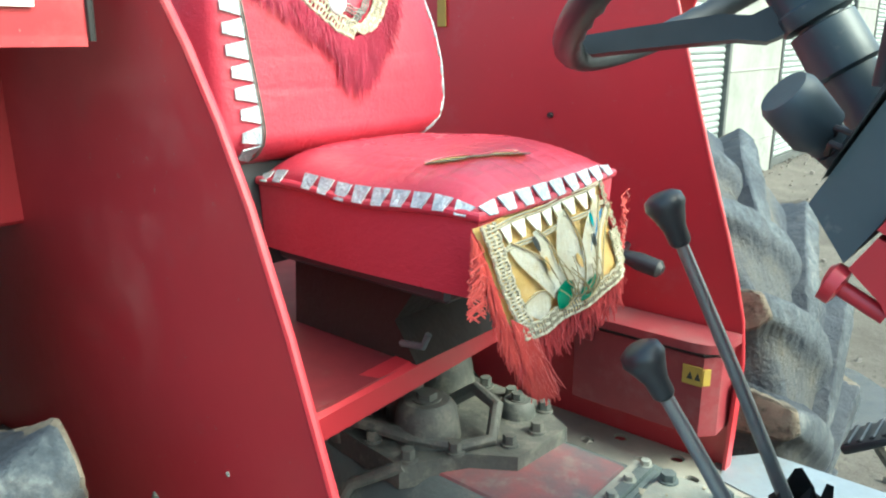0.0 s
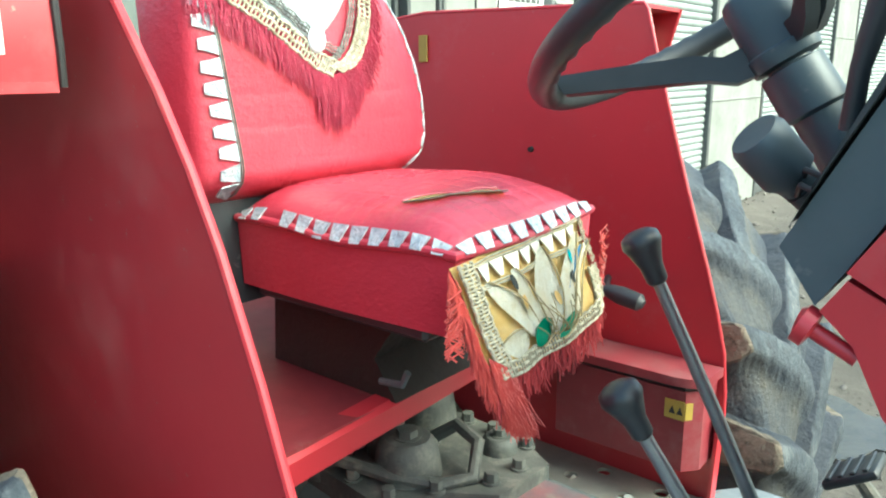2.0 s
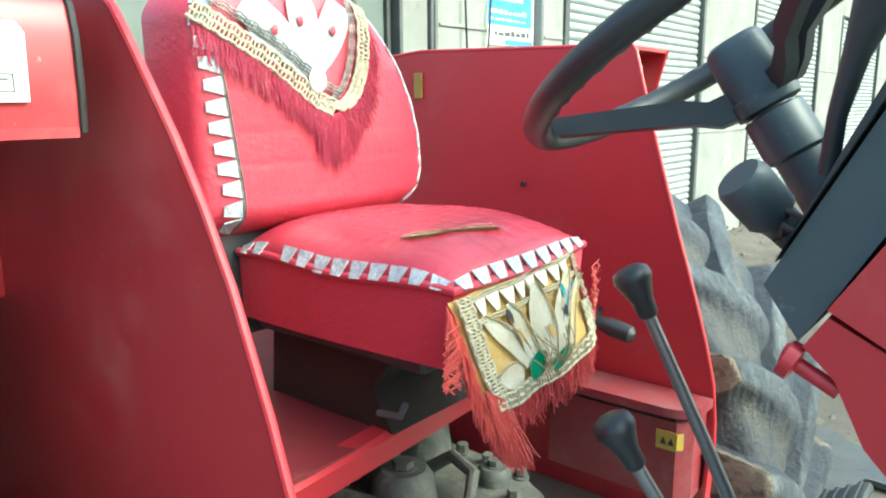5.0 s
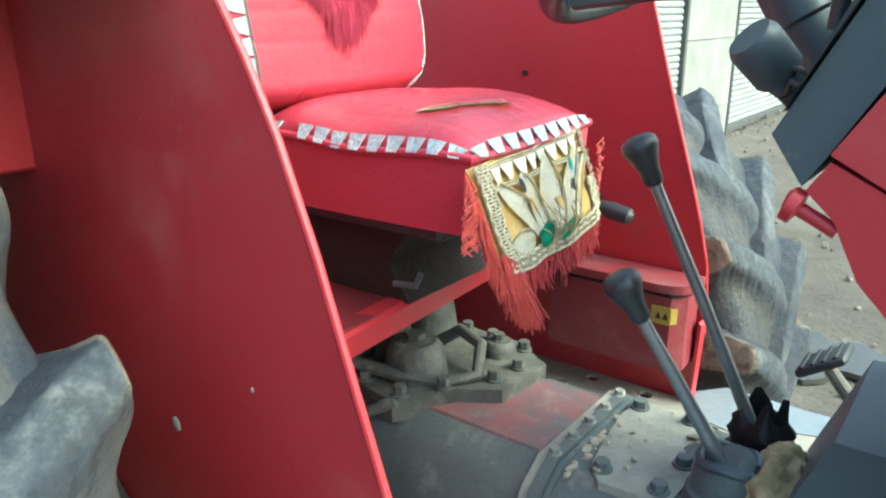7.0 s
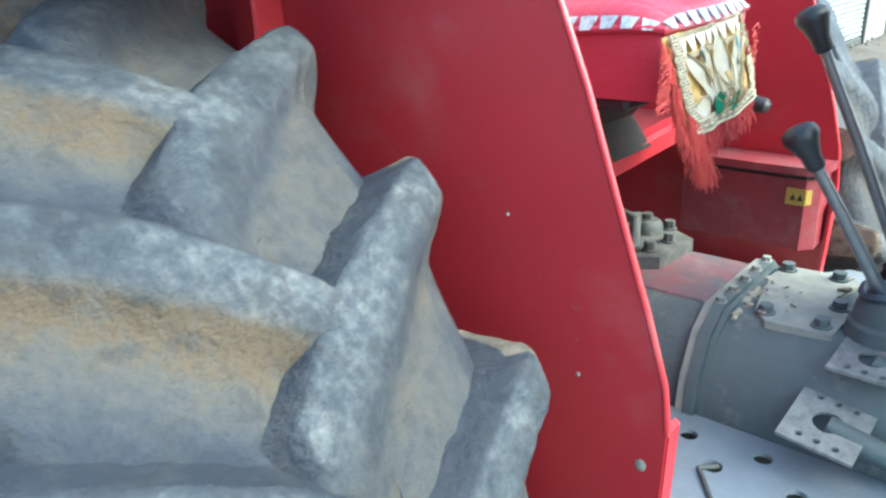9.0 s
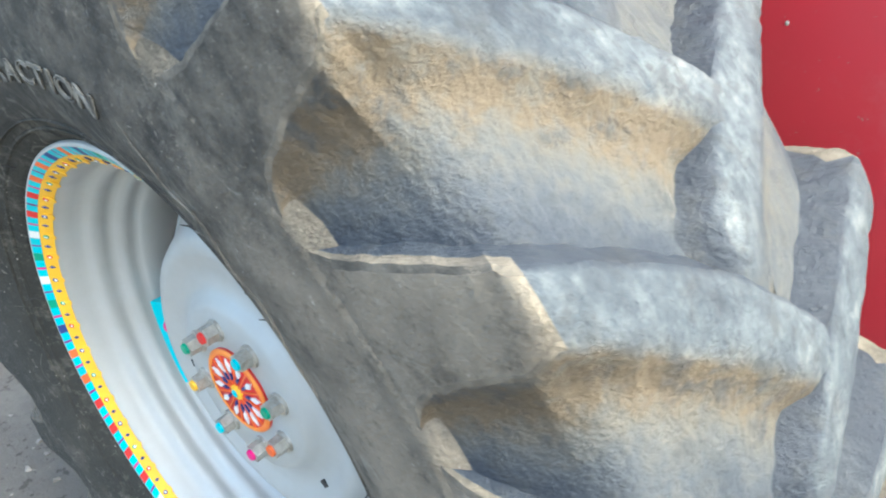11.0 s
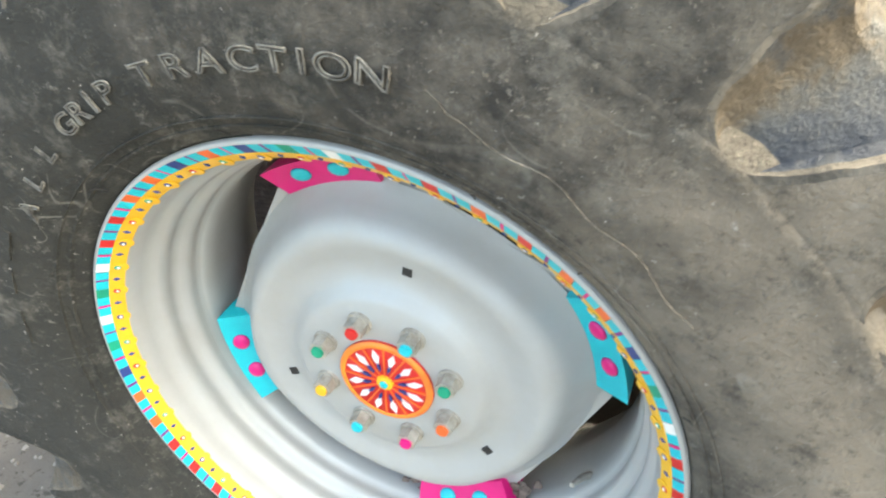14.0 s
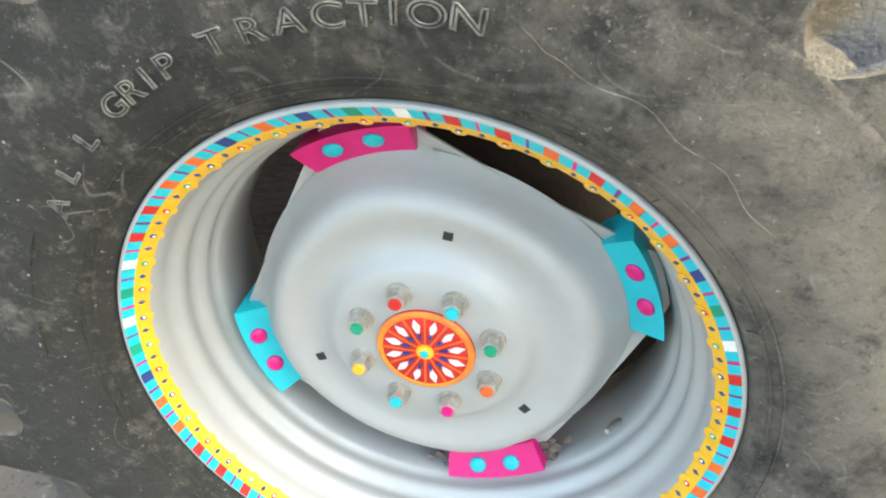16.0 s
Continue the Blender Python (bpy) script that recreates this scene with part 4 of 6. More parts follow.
    piece("valve_stem", mesh_of("valve_stem", bm, STEEL, 40), w, turn_y(-37))
    if side > 0:
        words = (("ALL", (140.0, 133.6, 126.6)), ("GRIP", (119.2, 115.7, 112.6, 109.4)), ("TRACTION", (102.4, 97.7, 93.2, 88.9, 85.2, 82.2, 79.0, 75.0)))
        for text, angles in words:
            for ch, a in zip(text, angles):
                rr = 0.5015 + 0.0006 * (95 - a)
                y = min((abs(r - rr), y) for r, y in (carcass(k / 400) for k in range(401)))[1] - 0.0034
                m = turn_y(a) @ Matrix.Translation((rr, y, 0)) @ Matrix(((0, 1, 0, 0), (0, -0.2, -1, 0), (-1, 0, 0, 0), (0, 0, 0, 1))) @ Matrix.Diagonal((1.18, 0.86, 1, 1))
                piece("letter", letter_mesh(ch, 0.039), w, m)
        for a, ln in ((150, 6), (158, 5), (168, 7)):
            bm = ring_block(0.503, 0.523, -0.1250, -0.118, -ln / 2, ln / 2, 4)
            piece("worn_letter_bar", mesh_of("worn_letter_bar", bm, RUBBER, 40), w, turn_y(a))
    return w


W1 = rear_wheel(1)
W2 = copy_thing(W1, Matrix.Translation((0, 0.90, HUB.z - GZ)) @ Matrix.Scale(-1, 4, (0, 1, 0)))
W2.parent = TR
tagged(W2, "far rear wheel with a dusty deep-lugged tyre")


# ---- fenders ----
FRONT = [(0.757, 0.79), (0.763, 0.98), (0.756, 1.04), (0.731, 1.12), (0.687, 1.246), (0.650, 1.354), (0.611, 1.45), (0.580, 1.51), (0.546, 1.565), (0.487, 1.645), (0.466, 1.672), (0.44, 1.69)]


FRONT_FAR = [(0.685, 0.79), (0.690, 0.96), (0.688, 1.03), (0.681, 1.10), (0.662, 1.175), (0.642, 1.242), (0.618, 1.315), (0.595, 1.385), (0.566, 1.478), (0.541, 1.560), (0.522, 1.625), (0.507, 1.680), (0.500, 1.690)]


def fender(yp, sgn, dx, front):
    """An upright red plate beside the tyre; sgn: the side on which the tyre stands."""
    back = [(0.05, 1.70), (-0.35, 1.66), (-0.62, 1.50), (-0.80, 1.22), (-0.84, 0.95), (-0.80, 0.42), (0.18, 0.42), (0.30, 0.79)]
    prof = front + [(x + dx, z) for x, z in back]
    bm = bmesh.new()
    prism(bm, prof, "y", yp, yp + 0.006 * sgn)
    f = part("fender", bm, RED, TR, "red painted sheet-metal fender plate", 20)
    bm = bmesh.new()
    edge = [(x, yp + 0.003 * sgn, z) for x, z in prof[1:len(front) + 4]]
    tube(bm, edge, 0.0042, 8)
    part("rolled_edge", bm, RED, f)
    bm = bmesh.new()
    lx = front[1][0]
    prism(bm, [(lx - 0.011, 0.785), (lx - 0.005, 0.785), (lx + 0.003, 0.985), (lx - 0.003, 0.99)], "y", yp + 0.004 * sgn, yp - 0.022 * sgn)
    part("lower_lip", bm, RED, f)
    if sgn < 0:
        return f
    # top flange over the tyre
    bm = bmesh.new()
    top = [(0.44 + dx, 1.69), (0.05 + dx, 1.70), (-0.35 + dx, 1.66), (-0.62 + dx, 1.50), (-0.80 + dx, 1.22)]
    rows = []
    for x, z in top:
        rows.append([bm.verts.new((x, yp + d * sgn, z + e)) for d, e in ((0.004, 0.0), (0.10, 0.004), (0.115, -0.03), (0.111, -0.03), (0.097, -0.001), (0.004, -0.005))])
    for p, q in zip(rows, rows[1:]):
        for i in range(6):
            bm.faces.new((p[i], q[i], q[(i + 1) % 6], p[(i + 1) % 6]))
    bm.faces.new(rows[0])
    bm.faces.new(rows[-1])
    part("fender_flange", bm, RED, f, "turned-out top flange")
    return f


NF = fender(-0.507, -1, 0.0, FRONT)
bm = bmesh.new()
mud = []
for k in range(48):
    a = 2 * math.pi * k / 48
    r = 0.30 + 0.04 * noise.noise(Vector((3 * math.cos(a), 3 * math.sin(a), 1)))
    mud.append((r * math.cos(a) - 0.32, 0.78 + r * math.sin(a) * 1.15))
prism(bm, mud, "y", -0.5135, -0.524)
part("dried_mud", bm, MUD, NF, "dried brown mud caked behind the wheel")
# near-black block added behind the wheel, standing in for the shade in its bay
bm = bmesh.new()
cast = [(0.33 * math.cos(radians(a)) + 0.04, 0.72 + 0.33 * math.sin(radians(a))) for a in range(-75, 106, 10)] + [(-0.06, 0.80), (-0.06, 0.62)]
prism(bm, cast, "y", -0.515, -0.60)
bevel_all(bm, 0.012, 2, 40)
BAY = part("bay_backing", bm, SHADE_BLACK, TR, "near-black block added to darken the wheel's bay")
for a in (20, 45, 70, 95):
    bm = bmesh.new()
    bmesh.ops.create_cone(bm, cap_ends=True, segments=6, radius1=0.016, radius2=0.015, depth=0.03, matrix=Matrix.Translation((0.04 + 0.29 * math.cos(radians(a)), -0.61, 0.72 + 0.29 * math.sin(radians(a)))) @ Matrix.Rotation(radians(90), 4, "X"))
    part("bolt", bm, MUD, BAY)
# black plate added so that the wheel's lower bay reads as shade
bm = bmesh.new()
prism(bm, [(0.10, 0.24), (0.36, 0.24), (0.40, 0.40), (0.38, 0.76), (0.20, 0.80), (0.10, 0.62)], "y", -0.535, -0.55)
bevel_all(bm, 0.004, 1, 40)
part("low_bay_plate", bm, SHADE_BLACK, TR, "black plate added to darken the wheel's lower bay")
FF = fender(0.415, 1, -0.045, FRONT_FAR)
# the near fender's shell over the tyre: flat top, rounded nose with a paper sticker on its front face, outer skirt
bm = bmesh.new()
nose = [(0.478, 1.570), (0.480, 1.600), (0.479, 1.645), (0.474, 1.668), (0.462, 1.684), (0.440, 1.692), (0.05, 1.704), (-0.35, 1.664), (-0.62, 1.504), (-0.80, 1.224)]
rows = []
for i, (x, z) in enumerate(nose):
    x1, z1 = nose[min(i + 1, len(nose) - 1)]
    x0, z0 = nose[max(i - 1, 0)]
    d = Vector((x1 - x0, z1 - z0)).normalized()
    row = [bm.verts.new((x, y, z)) for y in (-0.552, -0.60, -0.90, -0.925)]
    row += [bm.verts.new((x - 0.05 * d.y, -0.945, z + 0.05 * d.x))]
    rows.append(row)
for p, q in zip(rows, rows[1:]):
    for i in range(4):
        bm.faces.new((p[i], p[i + 1], q[i + 1], q[i]))
bmesh.ops.recalc_face_normals(bm, faces=bm.faces)
bmesh.ops.solidify(bm, geom=bm.faces[:], thickness=0.004)
SH = part("fender_shell", bm, RED, NF, "red sheet shell over the tyre", 40)
bm = bmesh.new()
prism(bm, [(0.375, 1.640), (0.372, 1.680), (0.0, 1.695), (0.0, 1.650)], "y", -0.5135, -0.5515)
part("shell_seam", bm, RED_OLD, SH, "recessed seam between shell and plate", 40)
bm = bmesh.new()
rib = [(0.4835, -0.556), (0.4835, -0.925), (0.4795, -0.925), (0.4795, -0.556)]
prism(bm, rib, "z", 1.566, 1.574)
part("shell_lip", bm, RED, SH)
# black tube added for the dark groove between shell and plate
bm = bmesh.new()
tube(bm, [(x + 0.0015, -0.5505, z) for x, z in nose[:6]] + [(0.30, -0.5505, 1.696)], 0.0032, 8)
part("groove_line", bm, CABLE, SH, "dark line along the shell's edge")
bm = bmesh.new()
prism(bm, [(-0.591, 1.594), (-0.590, 1.645), (-0.596, 1.653), (-0.67, 1.653), (-0.67, 1.594)], "x", 0.4822, 0.4838)
part("sticker", bm, WHITE, SH, "white paper sticker with a small grey printed box", 0)
bm = bmesh.new()
for y0, y1, z0, z1 in ((-0.640, -0.601, 1.601, 1.6022), (-0.640, -0.601, 1.614, 1.6152), (-0.6022, -0.601, 1.601, 1.6152), (-0.640, -0.612, 1.606, 1.6075), (-0.625, -0.605, 1.610, 1.6115)):
    box(bm, 0.4837, 0.4843, y0, y1, z0, z1)
part("printed_bars", bm, SHADOW_STEEL, SH, "", 0)
bm = bmesh.new()
box(bm, 0.115, 0.165, -0.509, -0.56, 1.37, 1.66, 0.004)
part("stiffener_rib", bm, RED, NF)
for x, z, s in ((0.735, 0.93, 0.007), (0.405, 1.11, 0.008), (0.65, 1.02, 0.003), (0.55, 1.2, 0.0025)):
    bm = bmesh.new()
    bmesh.ops.create_icosphere(bm, subdivisions=2, radius=1, matrix=Matrix.Translation((x, -0.513, z)) @ Matrix.Diagonal((s, 0.002, s * 1.2, 1)))
    part("mud_spot", bm, SANDY, NF)
# the far fender's shell: a top sheet and an outer skirt, with a cream lamp bracket inside its open end
bm = bmesh.new()
prism(bm, [(0.396, 0.422), (0.504, 0.422), (0.496, 0.582), (0.396, 0.582)], "z", 1.683, 1.689)
bevel_all(bm, 0.002, 1, 40)
part("shell_top", bm, RED, FF)
bm = bmesh.new()
prism(bm, [(0.497, 1.683), (0.471, 1.597), (0.440, 1.510), (0.396, 1.500), (0.396, 1.683)], "y", 0.576, 0.582)
part("shell_skirt", bm, RED, FF)
bm = bmesh.new()
tube(bm, [(0.396, 0.582, 1.687), (0.497, 0.582, 1.686), (0.471, 0.579, 1.597), (0.440, 0.579, 1.510)], 0.0035, 8)
part("rolled_edge", bm, RED, FF)
bm = bmesh.new()
prism(bm, [(0.400, 1.660), (0.450, 1.662), (0.448, 1.600), (0.400, 1.600)], "y", 0.515, 0.574)
bevel_all(bm, 0.004, 2, 40)
part("lamp_bracket", bm, CREAM, FF, "cream lamp bracket inside the shell")
bm = bmesh.new()
box(bm, -0.008, 0.016, 0.4095, 0.4125, 1.60, 1.655, 0.001)
part("warning_sticker", bm, LABEL, FF, "yellow warning sticker", 0)
bm = bmesh.new()
bmesh.ops.create_cone(bm, cap_ends=True, segments=10, radius1=0.006, radius2=0.005, depth=0.008, matrix=Matrix.Translation((0.28, 0.412, 1.43)) @ Matrix.Rotation(radians(90), 4, "X"))
part("bolt_head", bm, CABLE, FF)

# ---- rear deck under the seat ----
bm = bmesh.new()
box(bm, -0.35, 0.43, -0.503, 0.412, 1.138, 1.144)
part("rear_deck", bm, SHADED_DECK, TR, "worn red sheet deck, darkened for the shade under the seat")
bm = bmesh.new()
prism(bm, [(0.425, 1.110), (0.431, 1.110), (0.436, 1.145), (0.428, 1.152), (0.40, 1.1525), (0.40, 1.147), (0.425, 1.145)], "y", -0.503, 0.412)
for v in bm.verts:
    v.co.z += 0.020 * (v.co.y + 0.05) / 0.4
part("deck_lip", bm, RED, TR, "red front lip of the deck")

# ---- transmission and rear housing ----
CY = -0.005
SEC = [(-0.115, 0.955), (0.108, 0.955), (0.150, 0.925), (0.180, 0.86), (0.19, 0.78), (0.18, 0.66), (0.12, 0.56), (-0.13, 0.56), (-0.19, 0.66), (-0.205, 0.78), (-0.192, 0.86), (-0.160, 0.925)]


def section(bm, x0, x1, k=1.0, dz=0.0):
    pts = [(CY + (y - CY) * k, 0.76 + (z - 0.76) * k + dz) for y, z in SEC]
    prism(bm, pts, "x", x0, x1)


bm = bmesh.new()
section(bm, 0.20, 0.645, 0.965)
bevel_all(bm, 0.012, 3)
HS = part("gearbox_housing", bm, IRON, TR, "grey dusty cast gearbox housing")
bm = bmesh.new()
section(bm, 0.683, 1.25, 0.985)
bevel_all(bm, 0.014, 3)
part("bell_housing", bm, IRON, TR, "grey dusty cast bell housing")
for x0, x1, k in ((0.644, 0.656, 1.02), (0.6575, 0.6745, 1.035), (0.6755, 0.684, 1.0)):
    bm = bmesh.new()
    section(bm, x0, x1, k)
    bevel_all(bm, 0.003, 2)
    part("joint_flange", bm, IRON if k != 1.02 else SANDY, HS)
bm = bmesh.new()
box(bm, 0.43, 0.636, CY - 0.095, CY + 0.10, 0.944, 0.9515, 0.003)
part("painted_patch", bm, PATCH, HS, "patch of old red overspray")


def hexbolt(bm, p, r=0.011, h=0.012, axis=(0, 0, 1)):
    q = Vector(axis).to_track_quat("Z", "Y").to_matrix().to_4x4()
    bmesh.ops.create_cone(bm, cap_ends=True, segments=14, radius1=r * 1.35, radius2=r * 1.3, depth=h * 0.3, matrix=Matrix.Translation(p) @ q @ Matrix.Translation((0, 0, h * 0.15)))
    bmesh.ops.create_cone(bm, cap_ends=True, segments=6, radius1=r, radius2=r * 0.95, depth=h, matrix=Matrix.Translation(p) @ q @ Matrix.Translation((0, 0, h * 0.7)))


bm = bmesh.new()
prism(bm, [(0.715, -0.10), (0.74, -0.125), (0.83, -0.118), (0.835, -0.03), (0.80, 0.02), (0.82, 0.09), (0.80, 0.118), (0.70, 0.108), (0.69, 0.06), (0.70, -0.02)], "z", 0.946, 0.958)
bevel_all(bm, 0.003, 2, 50)
CP = part("cover_plate", bm, SANDY, TR, "dusty bolted cover plate on the gearbox")
for p in ((0.73, -0.095), (0.705, 0.09), (0.785, 0.095), (0.81, -0.095), (0.815, -0.02)):
    bm = bmesh.new()
    hexbolt(bm, (p[0], p[1], 0.957), 0.0115, 0.012)
    part("bolt", bm, IRON, CP)
for i in range(5):
    bm = bmesh.new()
    hexbolt(bm, (0.664, CY - 0.10 + i * 0.052, 0.960), 0.008, 0.008)
    part("flange_bolt", bm, SANDY, HS)
bm = bmesh.new()
rng = random.Random(8)
for i in range(34):
    s = rng.uniform(0.004, 0.009) if i < 19 else rng.uniform(0.0018, 0.0035)
    if i < 16:  # a row that has dried along the joint
        x, y, z = 0.693 + rng.gauss(0, 0.004), -0.125 + 0.014 * i + rng.gauss(0, 0.004), 0.951
    else:
        x, y = 0.70 + rng.uniform(0, 0.15), rng.uniform(-0.13, 0.11)
        z = 0.961
    m = Matrix.LocRotScale((x, y, z), Euler((rng.uniform(0, 0.4), rng.uniform(0, 0.4), rng.uniform(0, 6))), (s * 1.6, s, s * 0.55))
    vs = bmesh.ops.create_icosphere(bm, subdivisions=1, radius=1, matrix=m)["verts"]
    for v in vs:
        v.co += Vector([rng.uniform(-0.25, 0.25) * s for _ in range(3)])
tagged(part("mud_crumbs", bm, CRUMB, None, smooth=0), "dry crumbs of mud on the gearbox cover", "mud", kind="stuff")
# rear housing with bosses, pipes and bolts
bm = bmesh.new()
prism(bm, [(-0.20, 0.60), (0.20, 0.60), (0.20, 0.88), (0.14, 0.955), (-0.16, 0.955), (-0.22, 0.88)], "x", -0.30, 0.22)
bevel_all(bm, 0.02, 3)
RH = part("rear_housing", bm, GREASE, TR, "greasy dark rear axle housing with bolted covers")
bm = bmesh.new()
prism(bm, [(0.20, -0.13), (0.40, -0.15), (0.46, -0.06), (0.52, -0.02), (0.53, 0.10), (0.44, 0.15), (0.24, 0.155)], "z", 0.935, 0.975)
bevel_all(bm, 0.010, 3, 40)
part("lift_cover", bm, GREASE, RH)
for x, y, r, h in ((0.28, 0.09, 0.052, 0.085), (0.37, -0.055, 0.05, 0.07), (0.30, -0.03, 0.03, 0.12), (0.44, 0.09, 0.03, 0.035), (0.24, -0.10, 0.035, 0.06)):
    bm = bmesh.new()
    tube(bm, [(x, y, 0.95), (x, y, 0.965 + h * 0.6), (x, y, 0.965 + h * 0.8), (x, y, 0.965 + h)], [r * 1.15, r, r * 0.95, r * 0.72], 20)
    part("boss", bm, GREASE, RH)
    bm = bmesh.new()
    hexbolt(bm, (x, y, 0.963 + h), r * 0.35, 0.012)
    part("bolt", bm, GREASE, RH)
for x, y in ((0.22, 0.13), (0.34, 0.135), (0.40, 0.13), (0.47, 0.125), (0.50, 0.06), (0.49, 0.0), (0.44, -0.07), (0.40, -0.13), (0.32, -0.125), (0.25, -0.05), (0.34, 0.04)):
    bm = bmesh.new()
    hexbolt(bm, (x, y, 0.974), 0.011, 0.016)
    part("bolt", bm, GREASE, RH)
bm = bmesh.new()
tube(bm, [(0.36, 0.02, 1.0), (0.40, 0.03, 1.03), (0.45, 0.02, 1.02), (0.47, -0.02, 0.985), (0.44, -0.06, 0.98), (0.38, -0.10, 0.99), (0.28, -0.13, 1.0), (0.1, -0.15, 1.0)], 0.011, 10)
part("oil_pipe", bm, GREASE, RH)
bm = bmesh.new()
tube(bm, [(0.40, -0.14, 0.97), (0.33, -0.18, 0.93), (0.30, -0.205, 0.86), (0.33, -0.215, 0.78), (0.42, -0.21, 0.72)], 0.010, 10)
part("oil_pipe", bm, GREASE, RH)
for y0, y1 in ((-0.98, -0.20), (0.20, 0.90)):
    bm = bmesh.new()
    s = 1 if y1 > 0.5 else -1
    a, b = (y0, y1) if s > 0 else (y1, y0)
    tube(bm, [(0, a, 0.72), (0, a + s * 0.1, 0.72), (0, a + s * 0.3, 0.72), (0, b - s * 0.03, 0.72)], [0.17, 0.15, 0.14, 0.10], 24)
    part("axle_tube", bm, GREASE, TR)
# brake housings: the shade behind the wheel is put into their near-black colour
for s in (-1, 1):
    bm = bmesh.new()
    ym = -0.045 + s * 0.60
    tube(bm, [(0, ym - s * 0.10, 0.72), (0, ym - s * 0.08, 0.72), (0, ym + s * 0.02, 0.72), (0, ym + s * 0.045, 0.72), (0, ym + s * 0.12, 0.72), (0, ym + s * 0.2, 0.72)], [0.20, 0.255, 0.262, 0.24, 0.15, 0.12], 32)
    part("brake_housing", bm, SHADE_BLACK, TR, "brake housing, coloured near-black for the shade behind the wheel", 40)
for y in (-0.10, -0.03, 0.05):
    bm = bmesh.new()
    tube(bm, [(0.20, y, 0.95), (0.22, y, 1.14)], 0.016, 10)
    part("seat_post", bm, GREASE, TR)

# ---- footplates ----
FZ = 0.80
near_holes = [(0.690, -0.255), (0.747, -0.306), (0.795, -0.246), (0.809, -0.36), (0.857, -0.30), (0.836, -0.43), (0.90, -0.36), (0.95, -0.29), (0.92, -0.43), (0.64, -0.30), (0.70, -0.36), (0.75, -0.42), (0.99, -0.40), (1.03, -0.32)]
bm = bmesh.new()
sheet_with_holes(bm, [(0.50, -0.20), (0.50, -0.50), (0.755, -0.50), (0.80, -0.565), (1.15, -0.565), (1.15, -0.20)], [(x, y, 0.0135) for x, y in near_holes], FZ, FZ + 0.007)
FP = part("footplate", bm, PLATE, TR, "worn steel footplate with round drain holes", 20)
bm = bmesh.new()
box(bm, 0.80, 1.15, -0.567, -0.561, FZ - 0.05, FZ + 0.006, 0.002)
part("footplate_edge", bm, IRON, FP)
cols = (CYAN, SCARLET, YELLOW, CYAN, ORANGE, CYAN, PINK)
for k in range(20):
    bm = bmesh.new()
    x = 0.80 + k * 0.0175
    prism(bm, [(x, FZ - 0.012), (x + 0.015, FZ - 0.012), (x + 0.015, FZ + 0.003), (x, FZ + 0.003)], "y", -0.5705, -0.5672)
    part("paint_block", bm, cols[k % 7], FP, "", 0)
bm = bmesh.new()
tube(bm, [(0.755, -0.305, FZ + 0.010), (0.735, -0.325, FZ + 0.011), (0.755, -0.352, FZ + 0.010), (0.79, -0.40, FZ + 0.010), (0.82, -0.428, FZ + 0.011), (0.852, -0.425, FZ + 0.010)], 0.0035, 7)
tagged(part("bent_wire", bm, GREASE, None), "short bent piece of dark wire lying on the footplate", "wire")
far_holes = [(0.484, 0.384), (0.554, 0.331), (0.602, 0.381), (0.44, 0.332), (0.65, 0.33), (0.70, 0.385), (0.75, 0.33), (0.887, 0.44), (0.66, 0.28), (0.80, 0.385), (0.56, 0.24), (0.50, 0.28), (0.86, 0.30), (0.95, 0.38)]
bm = bmesh.new()
sheet_with_holes(bm, [(0.30, 0.18), (1.15, 0.18), (1.15, 0.50), (0.72, 0.50), (0.66, 0.41), (0.30, 0.41)], [(x, y, 0.0135) for x, y in far_holes], FZ + 0.01, FZ + 0.017)
part("footplate", bm, PLATE_FAR, TR, "muddy steel footplate with round drain holes", 20)
bm = bmesh.new()
prism(bm, [(0.69, 0.36), (0.78, 0.34), (0.86, 0.40), (0.97, 0.44), (0.97, 0.502), (0.722, 0.502), (0.67, 0.44)], "z", FZ + 0.0175, FZ + 0.0195)
part("bare_patch", bm, PLATE, TR, "polished bare steel at the footplate's edge", 0)
for x in (0.6, 1.0):
    for s, y in ((-1, -0.18), (1, 0.17)):
        bm = bmesh.new()
        box(bm, x, x + 0.05, y, y + s * 0.3, FZ - 0.05, FZ - 0.001, 0.004)
        part("plate_bracket", bm, GREASE, TR)

# ---- toolbox ----
bm = bmesh.new()
prism(bm, [(0.405, 0.327), (0.655, 0.327), (0.677, 0.352), (0.677, 0.409), (0.405, 0.409)], "z", 0.905, 1.052)
bevel_all(bm, 0.006, 2, 30)
TB = part("toolbox", bm, RED_OLD, TR, "dull red steel toolbox with a hinged lid")
bm = bmesh.new()
prism(bm, [(0.40, 0.318), (0.636, 0.318), (0.658, 0.323), (0.675, 0.334), (0.684, 0.352), (0.686, 0.410), (0.40, 0.410)], "z", 1.062, 1.078)
bevel_all(bm, 0.005, 3, 30)
part("lid", bm, RED_OLD, TB)
bm = bmesh.new()
prism(bm, [(0.408, 0.330), (0.652, 0.330), (0.673, 0.354), (0.673, 0.408), (0.408, 0.408)], "z", 1.050, 1.064)
part("lid_seal", bm, CABLE, TB)
bm = bmesh.new()
box(bm, 0.43, 0.447, 0.316, 0.327, 1.03, 1.062, 0.003)
part("latch", bm, RED_OLD, TB)
bm = bmesh.new()
box(bm, 0.62, 0.655, 0.3245, 0.3265, 1.0, 1.034)
part("warning_label", bm, LABEL, TB, "yellow warning label with black triangles", 0)
prism_m = Matrix.Rotation(radians(49), 4, "Z")
bm = bmesh.new()
prism(bm, [(0.0, 1.002), (0.013, 1.002), (0.013, 1.032), (0.0, 1.032)], "y", -0.0025, -0.0005)
